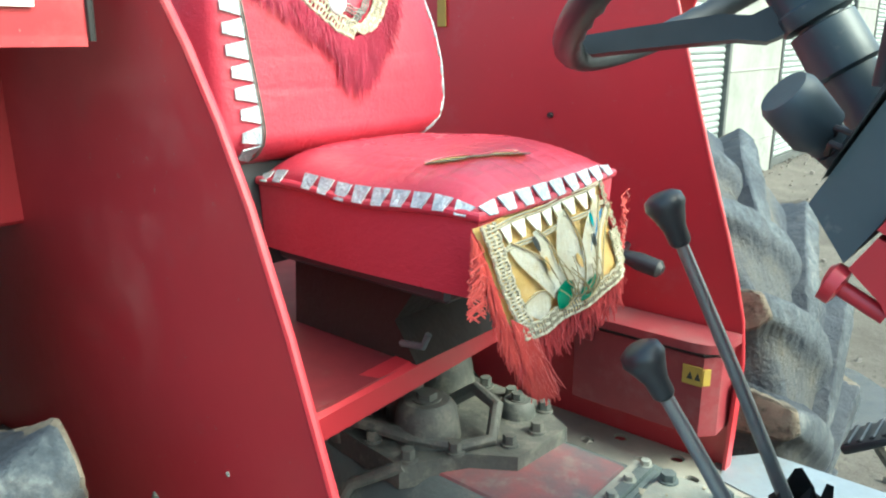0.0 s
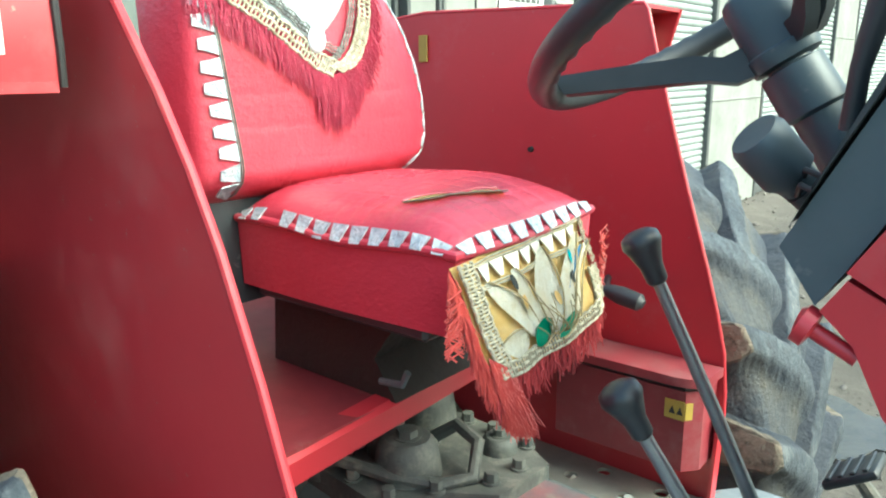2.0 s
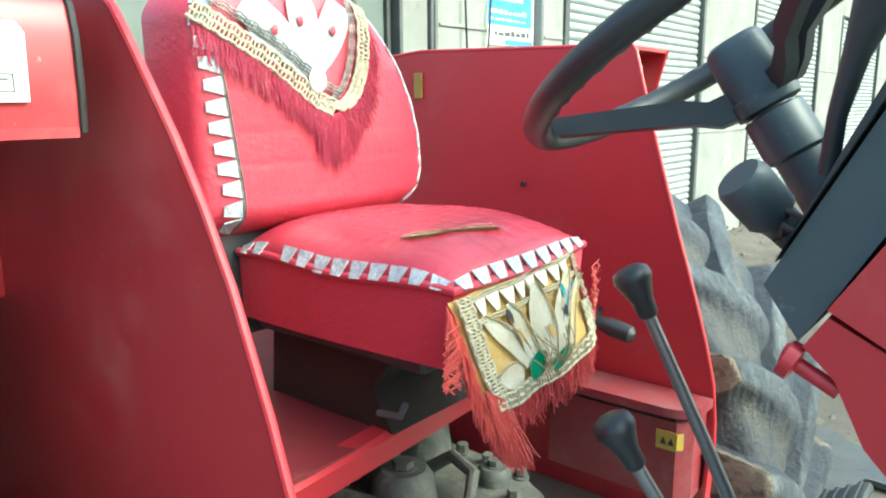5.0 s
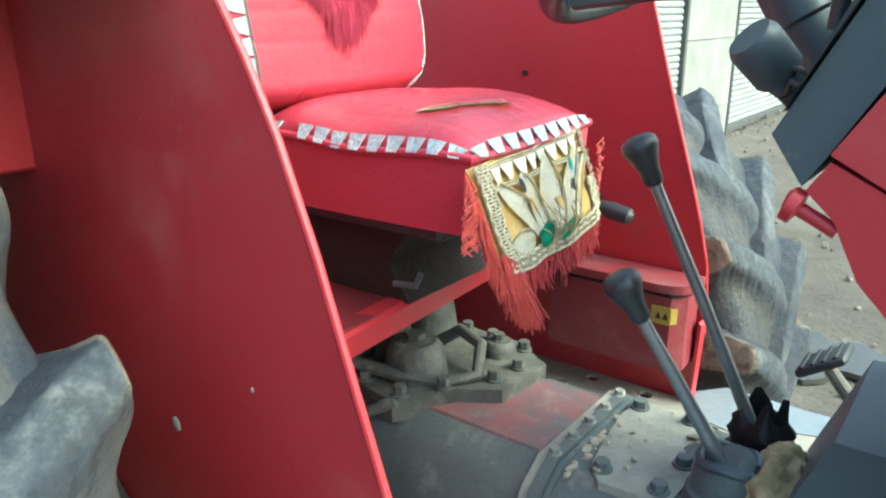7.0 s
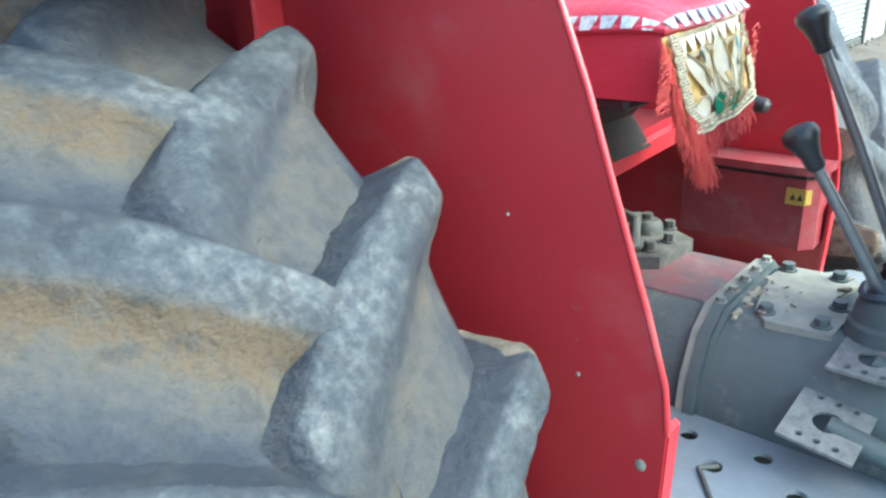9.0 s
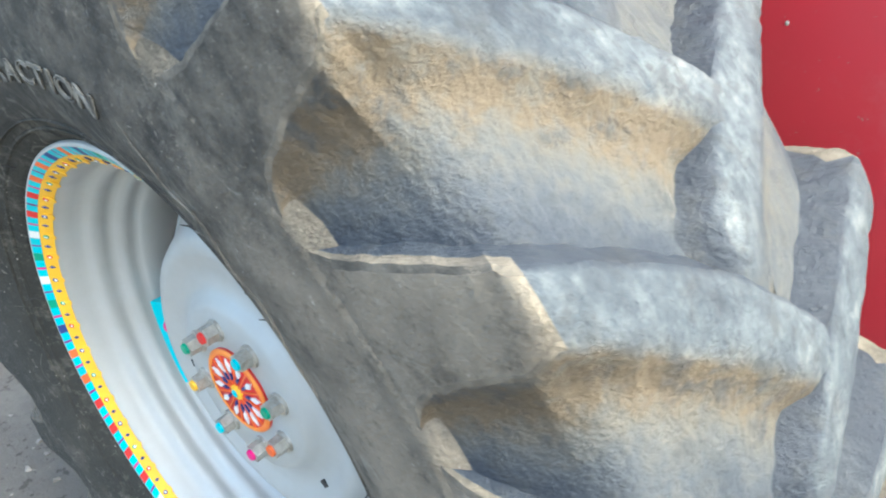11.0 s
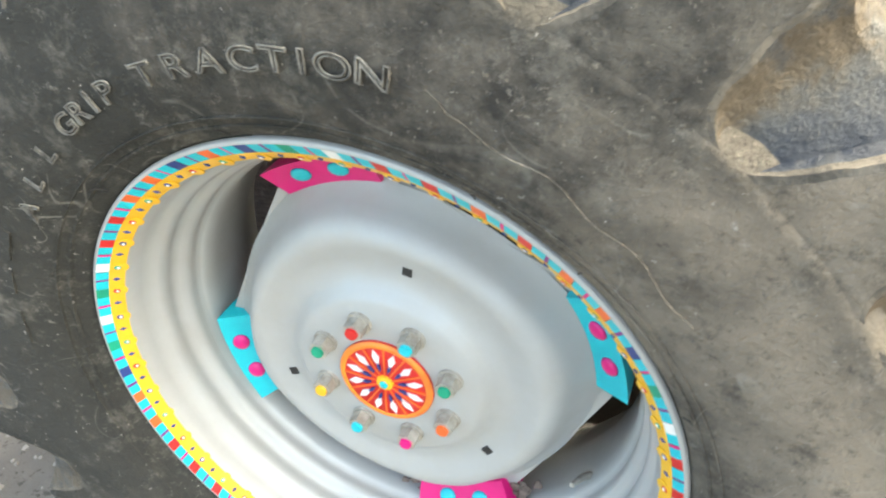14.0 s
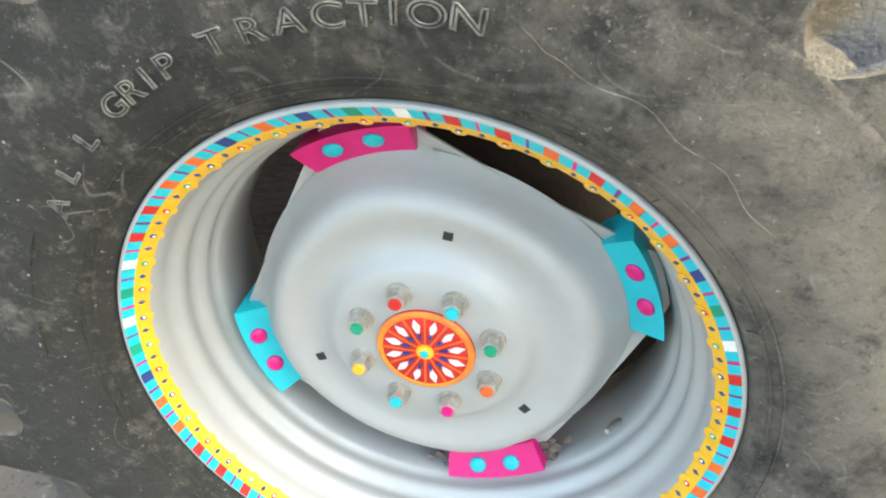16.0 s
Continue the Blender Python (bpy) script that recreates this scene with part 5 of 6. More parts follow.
bm.transform(Matrix.Translation((0.655, 0.327, 0)) @ prism_m)
part("warning_label", bm, LABEL, TB, "yellow warning label folded round the corner", 0)
bm = bmesh.new()
for x in (0.628, 0.6415):
    prism(bm, [(x, 1.010), (x + 0.011, 1.010), (x + 0.0055, 1.024)], "y", 0.3235, 0.3246)
part("black_triangles", bm, CABLE, TB, "", 0)

# ---- levers ----
def lever(base, top, r, knob_r, label):
    b, t = Vector(base), Vector(top)
    d = (t - b).normalized()
    bm = bmesh.new()
    bend = b + (t - b) * 0.5 + Vector((0.002, 0, 0))
    tube(bm, [b, b + (bend - b) * 0.5, bend, t - d * 0.02, t], [r * 1.1, r, r * 0.95, r * 0.85, r * 0.8], 14)
    lv = part("gear_lever", bm, ROD, TR, label)
    bm = bmesh.new()
    tube(bm, [t - d * 0.052, t - d * 0.048, t - d * 0.03, t - d * 0.012, t - d * 0.002, t + d * 0.008, t + d * 0.013, t + d * 0.015],
         [0.010, 0.0125, 0.0135, knob_r * 0.82, knob_r, knob_r * 0.92, knob_r * 0.6, knob_r * 0.12], 24)
    part("knob", bm, BLACK, lv, "black plastic knob", 60)
    return lv


lever((0.893, 0.045, 0.985), (0.7235, -0.032, 1.387), 0.0088, 0.0235, "long grey gear lever with a black knob")
lever((0.884, -0.068, 1.00), (0.757, -0.135, 1.243), 0.0090, 0.0245, "short grey gear lever with a black knob")
bm = bmesh.new()
tube(bm, [(0.884, -0.068, 0.94), (0.884, -0.068, 0.975), (0.884, -0.068, 0.98), (0.884, -0.068, 1.005), (0.882, -0.068, 1.018), (0.880, -0.069, 1.022)], [0.052, 0.048, 0.043, 0.04, 0.034, 0.026], 24)
part("lever_turret", bm, IRON, TR, "grey cast turret at the foot of the short lever")
bm = bmesh.new()
tube(bm, [(0.884 + 0.034 * math.cos(a), -0.068 + 0.034 * math.sin(a), 1.02 + 0.004 * math.sin(3 * a)) for a in [k * 0.42 for k in range(15)]], 0.0065, 8)
part("lever_ring", bm, DARK, TR)
bm = bmesh.new()
rng = random.Random(3)
n, rings = 22, []
for j in range(7):
    s = j / 6
    ring = []
    for k in range(n):
        a = 2 * math.pi * k / n
        r = (0.045 - 0.014 * s + 0.006 * math.sin(s * 12)) * (1 + 0.18 * math.sin(5 * a + 1) * s)
        z = 0.955 + 0.085 * s + (0.022 * math.sin(4 * a) + rng.uniform(-0.012, 0.016)) * (s > 0.9)
        ring.append(bm.verts.new((0.890 + r * math.cos(a), 0.048 + r * math.sin(a), z)))
    rings.append(ring)
for p, q in zip(rings, rings[1:]):
    for k in range(n):
        bm.faces.new((p[k], p[(k + 1) % n], q[(k + 1) % n], q[k]))
bmesh.ops.solidify(bm, geom=bm.faces[:], thickness=0.003)
part("rubber_boot", bm, BLACK, TR, "torn black rubber boot round the long lever", 60)
bm = bmesh.new()
tube(bm, [(0.46, 0.41, 1.20), (0.48, 0.36, 1.195), (0.50, 0.345, 1.192)], [0.007, 0.007, 0.010], 10)
tube(bm, [(0.488, 0.352, 1.195), (0.52, 0.345, 1.192), (0.555, 0.345, 1.186), (0.562, 0.345, 1.184)], [0.012, 0.017, 0.016, 0.008], 14)
part("lift_lever", bm, BLACK, TR, "black hand lever beside the fender")


# rag
bm = bmesh.new()
bmesh.ops.create_icosphere(bm, subdivisions=5, radius=1)
for v in bm.verts:
    n = v.co.normalized()
    p = Vector((n.x * 1.1, n.y * 2.2, n.z * 1.4))
    ridge = 0.55 - 1.1 * abs(noise.noise(p * 1.3 + Vector((3, 1, 7)))) + 0.30 * (0.4 - abs(noise.noise(p * 2.7))) + 0.10 * noise.noise(p * 7)
    s = 0.78 + 0.42 * ridge
    v.co = Vector((0.938 + 0.036 * n.x * s, -0.045 + 0.085 * n.y * s, max(0.951, 0.985 + 0.052 * n.z * s)))
tagged(part("rag", bm, RAG, None, smooth=70), "crumpled oily yellow-brown rag on the gearbox", "rag")

# ---- pedals ----
def pedal(p, label):
    c = sum((Vector(q) for q in p), Vector()) / 4
    ux, uy = ((Vector(p[1]) + Vector(p[2]) - Vector(p[0]) - Vector(p[3])) / 2), ((Vector(p[3]) + Vector(p[2]) - Vector(p[0]) - Vector(p[1])) / 2)
    ex, ey = ux.normalized(), (uy - uy.project(ux)).normalized()
    m = Matrix.Translation(c) @ Matrix((ex, ey, ex.cross(ey))).transposed().to_4x4()
    w, h = ux.length, uy.length
    bm = bmesh.new()
    o = [(-w / 2, -h / 2), (w / 2, -h / 2), (w / 2 * 0.96, h / 2), (-w / 2 * 0.96, h / 2)]
    holes = [(0, 0, min(w, h) * 0.20)] + [(sx * w * 0.36, k * h * 0.24, 0.0048) for sx in (-1, 1) for k in (-1, 0, 1)]
    sheet_with_holes(bm, o, holes, 0, 0.005)
    for sx in (-1, 1):
        for k in range(4):
            box(bm, sx * w * 0.36 - 0.006, sx * w * 0.36 + 0.006, (k - 1.5) * h * 0.24 - 0.002, (k - 1.5) * h * 0.24 + 0.002, 0.004, 0.0085, 0.001)
    bm.transform(m)
    return part("brake_pedal", bm, PEDAL, TR, label, 20), c


pd, c = pedal([(0.850, -0.214, 0.946), (0.853, -0.122, 0.953), (0.928, -0.068, 0.958), (0.924, -0.172, 0.948)], "pierced steel brake pedal pad")
bm = bmesh.new()
tube(bm, [c + Vector((0, 0, -0.004)), c + Vector((0.05, 0.0, -0.03)), c + Vector((0.11, 0.01, -0.05)), c + Vector((0.22, 0.02, -0.04)), c + Vector((0.3, 0.02, -0.0))], [0.014, 0.017, 0.018, 0.018, 0.018], 12)
part("pedal_arm", bm, IRON, pd)
pd, c = pedal([(0.812, -0.295, 0.868), (0.826, -0.185, 0.892), (0.905, -0.145, 0.892), (0.907, -0.250, 0.868)], "pierced steel brake pedal pad, lower than the other")
bm = bmesh.new()
tube(bm, [c + Vector((0, 0, -0.004)), c + Vector((0.06, 0.0, -0.02)), c + Vector((0.12, 0.01, -0.03)), c + Vector((0.2, 0.02, -0.01)), c + Vector((0.3, 0.03, 0.04))], [0.014, 0.017, 0.018, 0.018, 0.018], 12)
part("pedal_arm", bm, IRON, pd)
bm = bmesh.new()
tube(bm, [(1.08, 0.235, 0.80), (1.03, 0.238, 0.90), (0.975, 0.242, 0.985), (0.935, 0.246, 1.03)], [0.013, 0.012, 0.011, 0.010], 10)
CPD = part("clutch_pedal", bm, GREASE, TR, "dark clutch pedal with a ribbed rubber pad")
bm = bmesh.new()
box(bm, -0.038, 0.038, -0.036, 0.036, -0.007, 0.007, 0.006, 2)
for k in range(4):
    box(bm, -0.030 + k * 0.017, -0.022 + k * 0.017, -0.032, 0.032, 0.006, 0.010, 0.0015)
bm.transform(Matrix.Translation((0.925, 0.247, 1.042)) @ Matrix.Rotation(radians(-34), 4, "Y"))
part("pedal_pad", bm, BLACK, CPD, "black rubber pad")

# ---- console, hood, steering ----
bm = bmesh.new()
prism(bm, [(0.916, 1.441), (0.947, 1.397), (0.966, 1.428), (1.010, 1.508), (1.10, 1.60), (1.10, 1.72), (1.03, 1.66)], "y", -0.198, 0.15)
bevel_all(bm, 0.006, 2, 20)
CN = part("instrument_console", bm, DARK, TR, "dark blue-grey instrument console")
bm = bmesh.new()
prism(bm, [(0.925, 1.462), (0.930, 1.474), (1.02, 1.650), (1.012, 1.654)], "y", -0.206, 0.155)
part("console_trim", bm, BLACK, CN)
bm = bmesh.new()
prism(bm, [(0.967, 1.428), (1.012, 1.502), (1.10, 1.595), (1.55, 1.56), (1.62, 1.50), (1.62, 1.385), (1.024, 1.397)], "y", -0.202, 0.152)
HD = part("hood", bm, RED, TR, "red engine hood side", 20)
bm = bmesh.new()
prism(bm, [(0.951, 1.394), (0.968, 1.4215), (1.026, 1.3925), (1.62, 1.380), (1.62, 1.02), (1.16, 1.02), (1.075, 1.18), (1.036, 1.284), (1.003, 1.318), (0.977, 1.370)], "y", -0.2, 0.15)
part("hood_side", bm, RED, HD, "", 20)
bm = bmesh.new()
prism(bm, [(0.62, 0.58), (0.94, 0.58), (1.0, 1.1), (0.66, 1.1)], "y", -0.15, 0.12)
bm.transform(Matrix.Translation((0.58, 0, 0)))
part("engine_block", bm, GREASE, TR, "grey engine block behind the hood")
bm = bmesh.new()
d = Vector((0.022, 0, -0.012)).normalized()
tube(bm, [(0.980, -0.19, 1.358), (0.947, -0.19, 1.374), (0.945, -0.19, 1.375), (0.936, -0.19, 1.3795), (0.934, -0.19, 1.380)], [0.007, 0.007, 0.017, 0.017, 0.012], 16)
part("red_pin", bm, RED, HD, "red hood catch pin")
# tapering dark side cover below the console, down to the gearbox
bm = bmesh.new()
prism(bm, [(1.00, 1.12), (1.10, 1.12), (1.10, 0.93), (0.93, 0.93), (0.955, 1.0)], "y", -0.13, 0.11)
bevel_all(bm, 0.01, 2, 20)
part("steering_box", bm, DARK, TR, "dark steering box above the gearbox")

SC, SN = Vector((0.794, 0.011, 1.673)), Vector((-0.592, -0.052, 0.91)).normalized()
SA = SN.cross(Vector((0, 1, 0))).normalized()
SB = SN.cross(SA).normalized()


def sp(r, a, h):
    return SC + r * (math.cos(a) * SA + math.sin(a) * SB) + h * SN


bm = bmesh.new()
n, k2, R, tr = 96, 12, 0.229, 0.0150
rings = []
for i in range(n):
    a = 2 * math.pi * i / n
    ring = []
    for j in range(k2):
        b = 2 * math.pi * j / k2
        rr = tr * (1 + (0.10 * math.cos(i * math.pi) if 4 <= j <= 8 else 0))
        ring.append(bm.verts.new(sp(R + rr * math.cos(b), a, rr * 1.1 * math.sin(b))))
    rings.append(ring)
for i in range(n):
    p, q = rings[i], rings[(i + 1) % n]
    for j in range(k2):
        bm.faces.new((p[j], q[j], q[(j + 1) % k2], p[(j + 1) % k2]))
SW = part("steering_wheel", bm, BLACK, TR, "black plastic steering wheel with a knurled rim", 60)
SPOKE = [(0.024, -0.086), (0.052, -0.083), (0.075, -0.066), (0.110, -0.049), (0.160, -0.025), (0.212, -0.001)]
FORK = [(0.020, -0.084), (0.046, -0.082), (0.062, -0.070), (0.078, -0.050), (0.110, -0.036), (0.160, -0.018), (0.222, 0.0)]
for deg, k, line in ((20, 1.25, SPOKE), (141, 0.8, FORK), (164, 0.8, FORK)):
    a = radians(deg)
    t = SN.cross((sp(1, a, 0) - SC)).normalized()
    bm = bmesh.new()
    prof = []
    for r, h in line:
        c = sp(r, a, h)
        ww, th = 0.011 * k, (0.0170 - 0.024 * r) * min(1.0, 0.25 + k * 0.6)
        prof.append([bm.verts.new(c + t * sx * ww + SN * sz * th) for sx, sz in ((-1, -1), (1, -1), (1, 1), (-1, 1))])
    for p, q in zip(prof, prof[1:]):
        for i in range(4):
            bm.faces.new((p[i], p[(i + 1) % 4], q[(i + 1) % 4], q[i]))
    bm.faces.new(prof[0])
    bm.faces.new(prof[-1])
    bevel_all(bm, 0.003, 2, 40)
    part("spoke", bm, BLACK, SW)


def hub_ring(bm, half, h):
    """A rounded square round the column's axis."""
    ring = []
    for i in range(32):
        a = 2 * math.pi * i / 32
        c, d = math.cos(a), math.sin(a)
        k = (abs(c) ** 3.2 + abs(d) ** 3.2) ** (-1 / 3.2)
        ring.append(bm.verts.new(sp(half * k, a + 0.35, h)))
    return ring


bm = bmesh.new()
rings = [hub_ring(bm, half, h) for half, h in ((0.024, -0.106), (0.034, -0.104), (0.0355, -0.098), (0.0355, -0.088), (0.033, -0.086), (0.0325, -0.060), (0.0315, -0.030), (0.030, -0.024), (0.026, -0.0205), (0.014, -0.0195))]
for p, q in zip(rings, rings[1:]):
    for i in range(32):
        bm.faces.new((p[i], p[(i + 1) % 32], q[(i + 1) % 32], q[i]))
bm.faces.new(rings[0])
bm.faces.new(rings[-1])
part("hub_block", bm, DARK, SW, "dark moulded hub with bevelled top", 35)
bm = bmesh.new()
tube(bm, [SC + SN * h for h in (-0.104, -0.108, -0.110, -0.111, -0.160, -0.161, -0.164, -0.30)], [0.022, 0.022, 0.0315, 0.0325, 0.0335, 0.0325, 0.0262, 0.0262], 28)
part("steering_column", bm, DARK, TR, "dark steering column tube", 40)
bm = bmesh.new()
tube(bm, [(0.905, -0.093, 1.475), (0.896, -0.099, 1.483), (0.892, -0.102, 1.488), (0.876, -0.117, 1.510), (0.870, -0.122, 1.518), (0.866, -0.126, 1.523)], [0.018, 0.019, 0.0255, 0.0265, 0.0265, 0.0225], 20)
part("light_switch", bm, DARK, TR, "black knob switch on the console", 45)
bm = bmesh.new()
tube(bm, [(0.905, -0.10, 1.475), (0.92, -0.09, 1.46), (0.95, -0.08, 1.44)], [0.017, 0.017, 0.017], 14)
part("switch_stem", bm, BLACK, TR)
for dy, dz in ((0.0, 0.0), (0.012, 0.012)):
    bm = bmesh.new()
    tube(bm, [(0.905, -0.115 + dy, 1.470 + dz), (0.912, -0.135 + dy, 1.482 + dz), (0.926, -0.140 + dy, 1.478 + dz), (0.936, -0.128 + dy, 1.462 + dz), (0.945, -0.115 + dy, 1.450 + dz)], 0.0028, 7)
    part("switch_wire", bm, CABLE, TR, "thin black wire at the switch")
bm = bmesh.new()
tube(bm, [(0.945, -0.14, 1.53), (0.948, -0.14, 1.58), (0.958, -0.14, 1.63), (0.972, -0.14, 1.68), (0.985, -0.14, 1.76)], [0.008, 0.008, 0.011, 0.020, 0.026], 14)
part("throttle_lever", bm, BLACK, TR, "black hand throttle lever")


# ---- seat ----
def pillow(bm, nu, nv, f):
    """A closed cushion from a map f(u, v, side): side 1 the crown, 0 the underside; u, v from 0 to 1."""
    top = [[bm.verts.new(f(i / nu, j / nv, 1)) for j in range(nv + 1)] for i in range(nu + 1)]
    bot = [[bm.verts.new(f(i / nu, j / nv, 0)) for j in range(nv + 1)] for i in range(nu + 1)]
    for i in range(nu):
        for j in range(nv):
            bm.faces.new((top[i][j], top[i + 1][j], top[i + 1][j + 1], top[i][j + 1]))
            bm.faces.new((bot[i][j], bot[i][j + 1], bot[i + 1][j + 1], bot[i + 1][j]))
    rim = [(i, 0) for i in range(nu)] + [(nu, j) for j in range(nv)] + [(i, nv) for i in range(nu, 0, -1)] + [(0, j) for j in range(nv, 0, -1)]
    for a, b in zip(rim, rim[1:] + rim[:1]):
        bm.faces.new((top[a[0]][a[1]], bot[a[0]][a[1]], bot[b[0]][b[1]], top[b[0]][b[1]]))


def squircle(u, v, k):
    """Pulls the square's corners in, so that the outline is rounded."""
    a, b = 2 * u - 1, 2 * v - 1
    c = abs(a * b) ** 1.5
    return 0.5 + 0.5 * a * (1 - k * c), 0.5 + 0.5 * b * (1 - k * c)


def cushion_at(u, v, side=1, lift=0.0):
    """u from back to front, v from the tractor's right to its left."""
    uu, vv = squircle(u, v, 0.035)
    x = 0.185 + 0.405 * uu
    ya, yb = -0.215 + 0.012 * uu, 0.145 - 0.035 * uu
    y = ya + (yb - ya) * vv
    e = (1 - (2 * u - 1) ** 4) * (1 - (2 * v - 1) ** 4)
    if side:
        z = 1.380 + 0.014 * vv * (0.4 + 0.6 * uu) + (0.052 - 0.008 * uu) * max(0, e) ** 0.55 + 0.003 * math.sin(9 * u + 3 * v)
        if u > 0.42:
            fu, fv = (u - 0.42) / 0.58 * 9 % 1, v * 9 % 1
            z -= 0.0011 * (math.exp(-((min(fu, 1 - fu) * 0.026 / 0.0035) ** 2)) + math.exp(-((min(fv, 1 - fv) * 0.037 / 0.0035) ** 2)))
    else:
        z = 1.282
        x, y = 0.195 + (x - 0.195) * 0.985, y + (-0.035 - y) * 0.02
    return Vector((x, y, z + lift))


bm = bmesh.new()
pillow(bm, 110, 96, cushion_at)
SEAT = part("seat", bm, VINYL, TR, "red quilted vinyl seat cushion with a torn slit and silver trim", 50)
# welt round the cushion's upper edge
bm = bmesh.new()
edge = [cushion_at(0, 0), *[cushion_at(k / 20, 0) for k in range(1, 21)], *[cushion_at(1, k / 16) for k in range(1, 17)], *[cushion_at(1 - k / 20, 1) for k in range(1, 21)]]
tube(bm, edge, 0.0062, 10)
part("welt", bm, VINYL, SEAT)
# the torn slit
bm = bmesh.new()
pts = [(0.469, -0.160), (0.481, -0.148), (0.492, -0.131), (0.501, -0.112), (0.506, -0.098), (0.510, -0.080), (0.516, -0.055), (0.526, -0.026)]
wid = [0.002, 0.010, 0.013, 0.007, 0.003, 0.009, 0.016, 0.014]
rows = []
for (x, y), w in zip(pts, wid):
    u, v = (x - 0.185) / 0.405, 0.0
    v = (y + 0.209) / 0.335
    c = cushion_at(u, v, 1, 0.0016)
    rows.append([bm.verts.new(c + Vector((-0.93 * w, 0.37 * w, 0.0004))), bm.verts.new(c + Vector((0, 0, -0.0006))), bm.verts.new(c + Vector((0.93 * w, -0.37 * w, 0.0004)))])
for p, q in zip(rows, rows[1:]):
    for i in range(2):
        bm.faces.new((p[i], q[i], q[i + 1], p[i + 1]))
bmesh.ops.solidify(bm, geom=bm.faces[:], thickness=0.002)
part("torn_slit", bm, FOAM, SEAT, "yellow foam showing through a torn slit")
bm = bmesh.new()
tube(bm, [cushion_at((x - 0.185) / 0.405, (y + 0.209) / 0.335, 1, 0.003) + Vector((0.9 * w, -0.36 * w, 0)) for (x, y), w in zip(pts, wid)], 0.0009, 6)
part("torn_edge", bm, GREASE, SEAT)
bm = bmesh.new()
tube(bm, [cushion_at((x - 0.185) / 0.405, (y + 0.209) / 0.335, 1, 0.003) + Vector((-0.93 * w, 0.37 * w, 0)) for (x, y), w in zip(pts, wid)], 0.0014, 6)
part("torn_edge", bm, VINYL, SEAT)


BACK_EDGE = ((1.400, 0.118), (1.425, 0.142), (1.45, 0.162), (1.48, 0.170), (1.536, 0.166), (1.591, 0.151), (1.647, 0.122), (1.684, 0.092), (1.72, 0.055), (1.762, -0.005))


def back_span(z):
    """The backrest's two side edges at a height."""
    for (z0, a), (z1, b) in zip(BACK_EDGE, BACK_EDGE[1:]):
        if z <= z1:
            break
    far = a + (b - a) * (z - z0) / (z1 - z0)
    return -0.285 + 0.055 * max(0, (z - 1.70) / 0.062) ** 2, far


def back_at(u, v, side=1, lift=0.0):
    """u upwards, v from the tractor's right to its left; side 1 faces the driver."""
    z = 1.400 + 0.362 * u
    ya, yb = back_span(z)
    y = ya + (yb - ya) * v
    e = max(0.0, (1 - (2 * u - 1) ** 6) * (1 - (2 * v - 1) ** 4)) ** 0.5
    x = (0.216 + 0.026 * e + lift) if side else (0.120 - 0.012 * e)
    if side:
        x += 0.0015 * math.sin(11 * u + 5 * v) * e
        for line_u in (0.30, 0.42):
            x -= 0.0006 * math.exp(-(((u - line_u) * 0.362 / 0.004) ** 2)) * e
    if side and u < 0.14:
        x -= 0.045 * ((0.14 - u) / 0.14) ** 2
    return Vector((x - 0.012 * u, y, z))


bm = bmesh.new()
pillow(bm, 80, 40, back_at)
part("backrest", bm, VINYL, SEAT, "red vinyl backrest with silver trim and a fringed V band", 50)
bm = bmesh.new()
tube(bm, [back_at(1, k / 16) for k in range(17)] + [back_at(1 - k / 24, 1) for k in range(1, 25)], 0.004, 8)
part("welt", bm, FLAG, SEAT)


def flag(corners, name="trim_flag", material=None, parent=None, thick=0.002):
    """A small stiff cloth tab through four corners."""
    bm = bmesh.new()
    vs = [bm.verts.new(p) for p in corners]
    f = bm.faces.new(vs)
    f.normal_update()
    r = bmesh.ops.extrude_face_region(bm, geom=[f])
    bmesh.ops.translate(bm, vec=f.normal * thick, verts=[v for v in r["geom"] if isinstance(v, bmesh.types.BMVert)])
    return part(name, bm, material or FLAG, parent or SEAT, "", 0)


rng = random.Random(2)
# tabs up the backrest's right-hand edge, along a line that leans outwards
def seam_v(u):
    return 0.138 - 0.078 * u


for k in range(12):
    u0 = 0.025 + k * 0.0765
    u1, um = u0 + 0.068, u0 + 0.034
    j = rng.uniform(-0.005, 0.005)
    tip = seam_v(um) - 0.062 + rng.uniform(-0.004, 0.004)
    flag([back_at(u0, seam_v(u0), 1, 0.0035), back_at(u1, seam_v(u1), 1, 0.0035), back_at(um + 0.018 + j, tip, 1, 0.0045), back_at(um - 0.018 + j, tip, 1, 0.0045)])
for dv, rr in ((0.004, 0.0016), (0.012, 0.0012)):
    bm = bmesh.new()
    tube(bm, [back_at(k / 20 * 0.95, seam_v(k / 20 * 0.95) + dv, 1, 0.002) for k in range(21)], rr, 6)
    part("welt", bm, CHAIN, SEAT)
# and down its other edge
for k in range(9):
    u0 = 0.05 + k * 0.085
    flag([back_at(u0, 1.0, 1, 0.004), back_at(u0 + 0.07, 1.0, 1, 0.004), back_at(u0 + 0.055, 0.965, 1, 0.003), back_at(u0 + 0.015, 0.965, 1, 0.003)])
# tabs along the cushion's right-hand and front edges
for k in range(12):
    u0 = 0.02 + k * 0.081
    w = 0.066
    j = rng.uniform(-0.006, 0.006)
    a, b = cushion_at(u0, 0.0), cushion_at(min(1, u0 + w), 0.0)
    if k == 2:
        continue
    c, d = cushion_at(min(1, u0 + w), 0.017, 1, 0.0035), cushion_at(u0, 0.017, 1, 0.0035)
    m, q = (a + b) / 2 + Vector((0, -0.0075, 0.001 + j * 0.2)), (b - a) * 0.31
    flag([c, d, m - q, m + q])
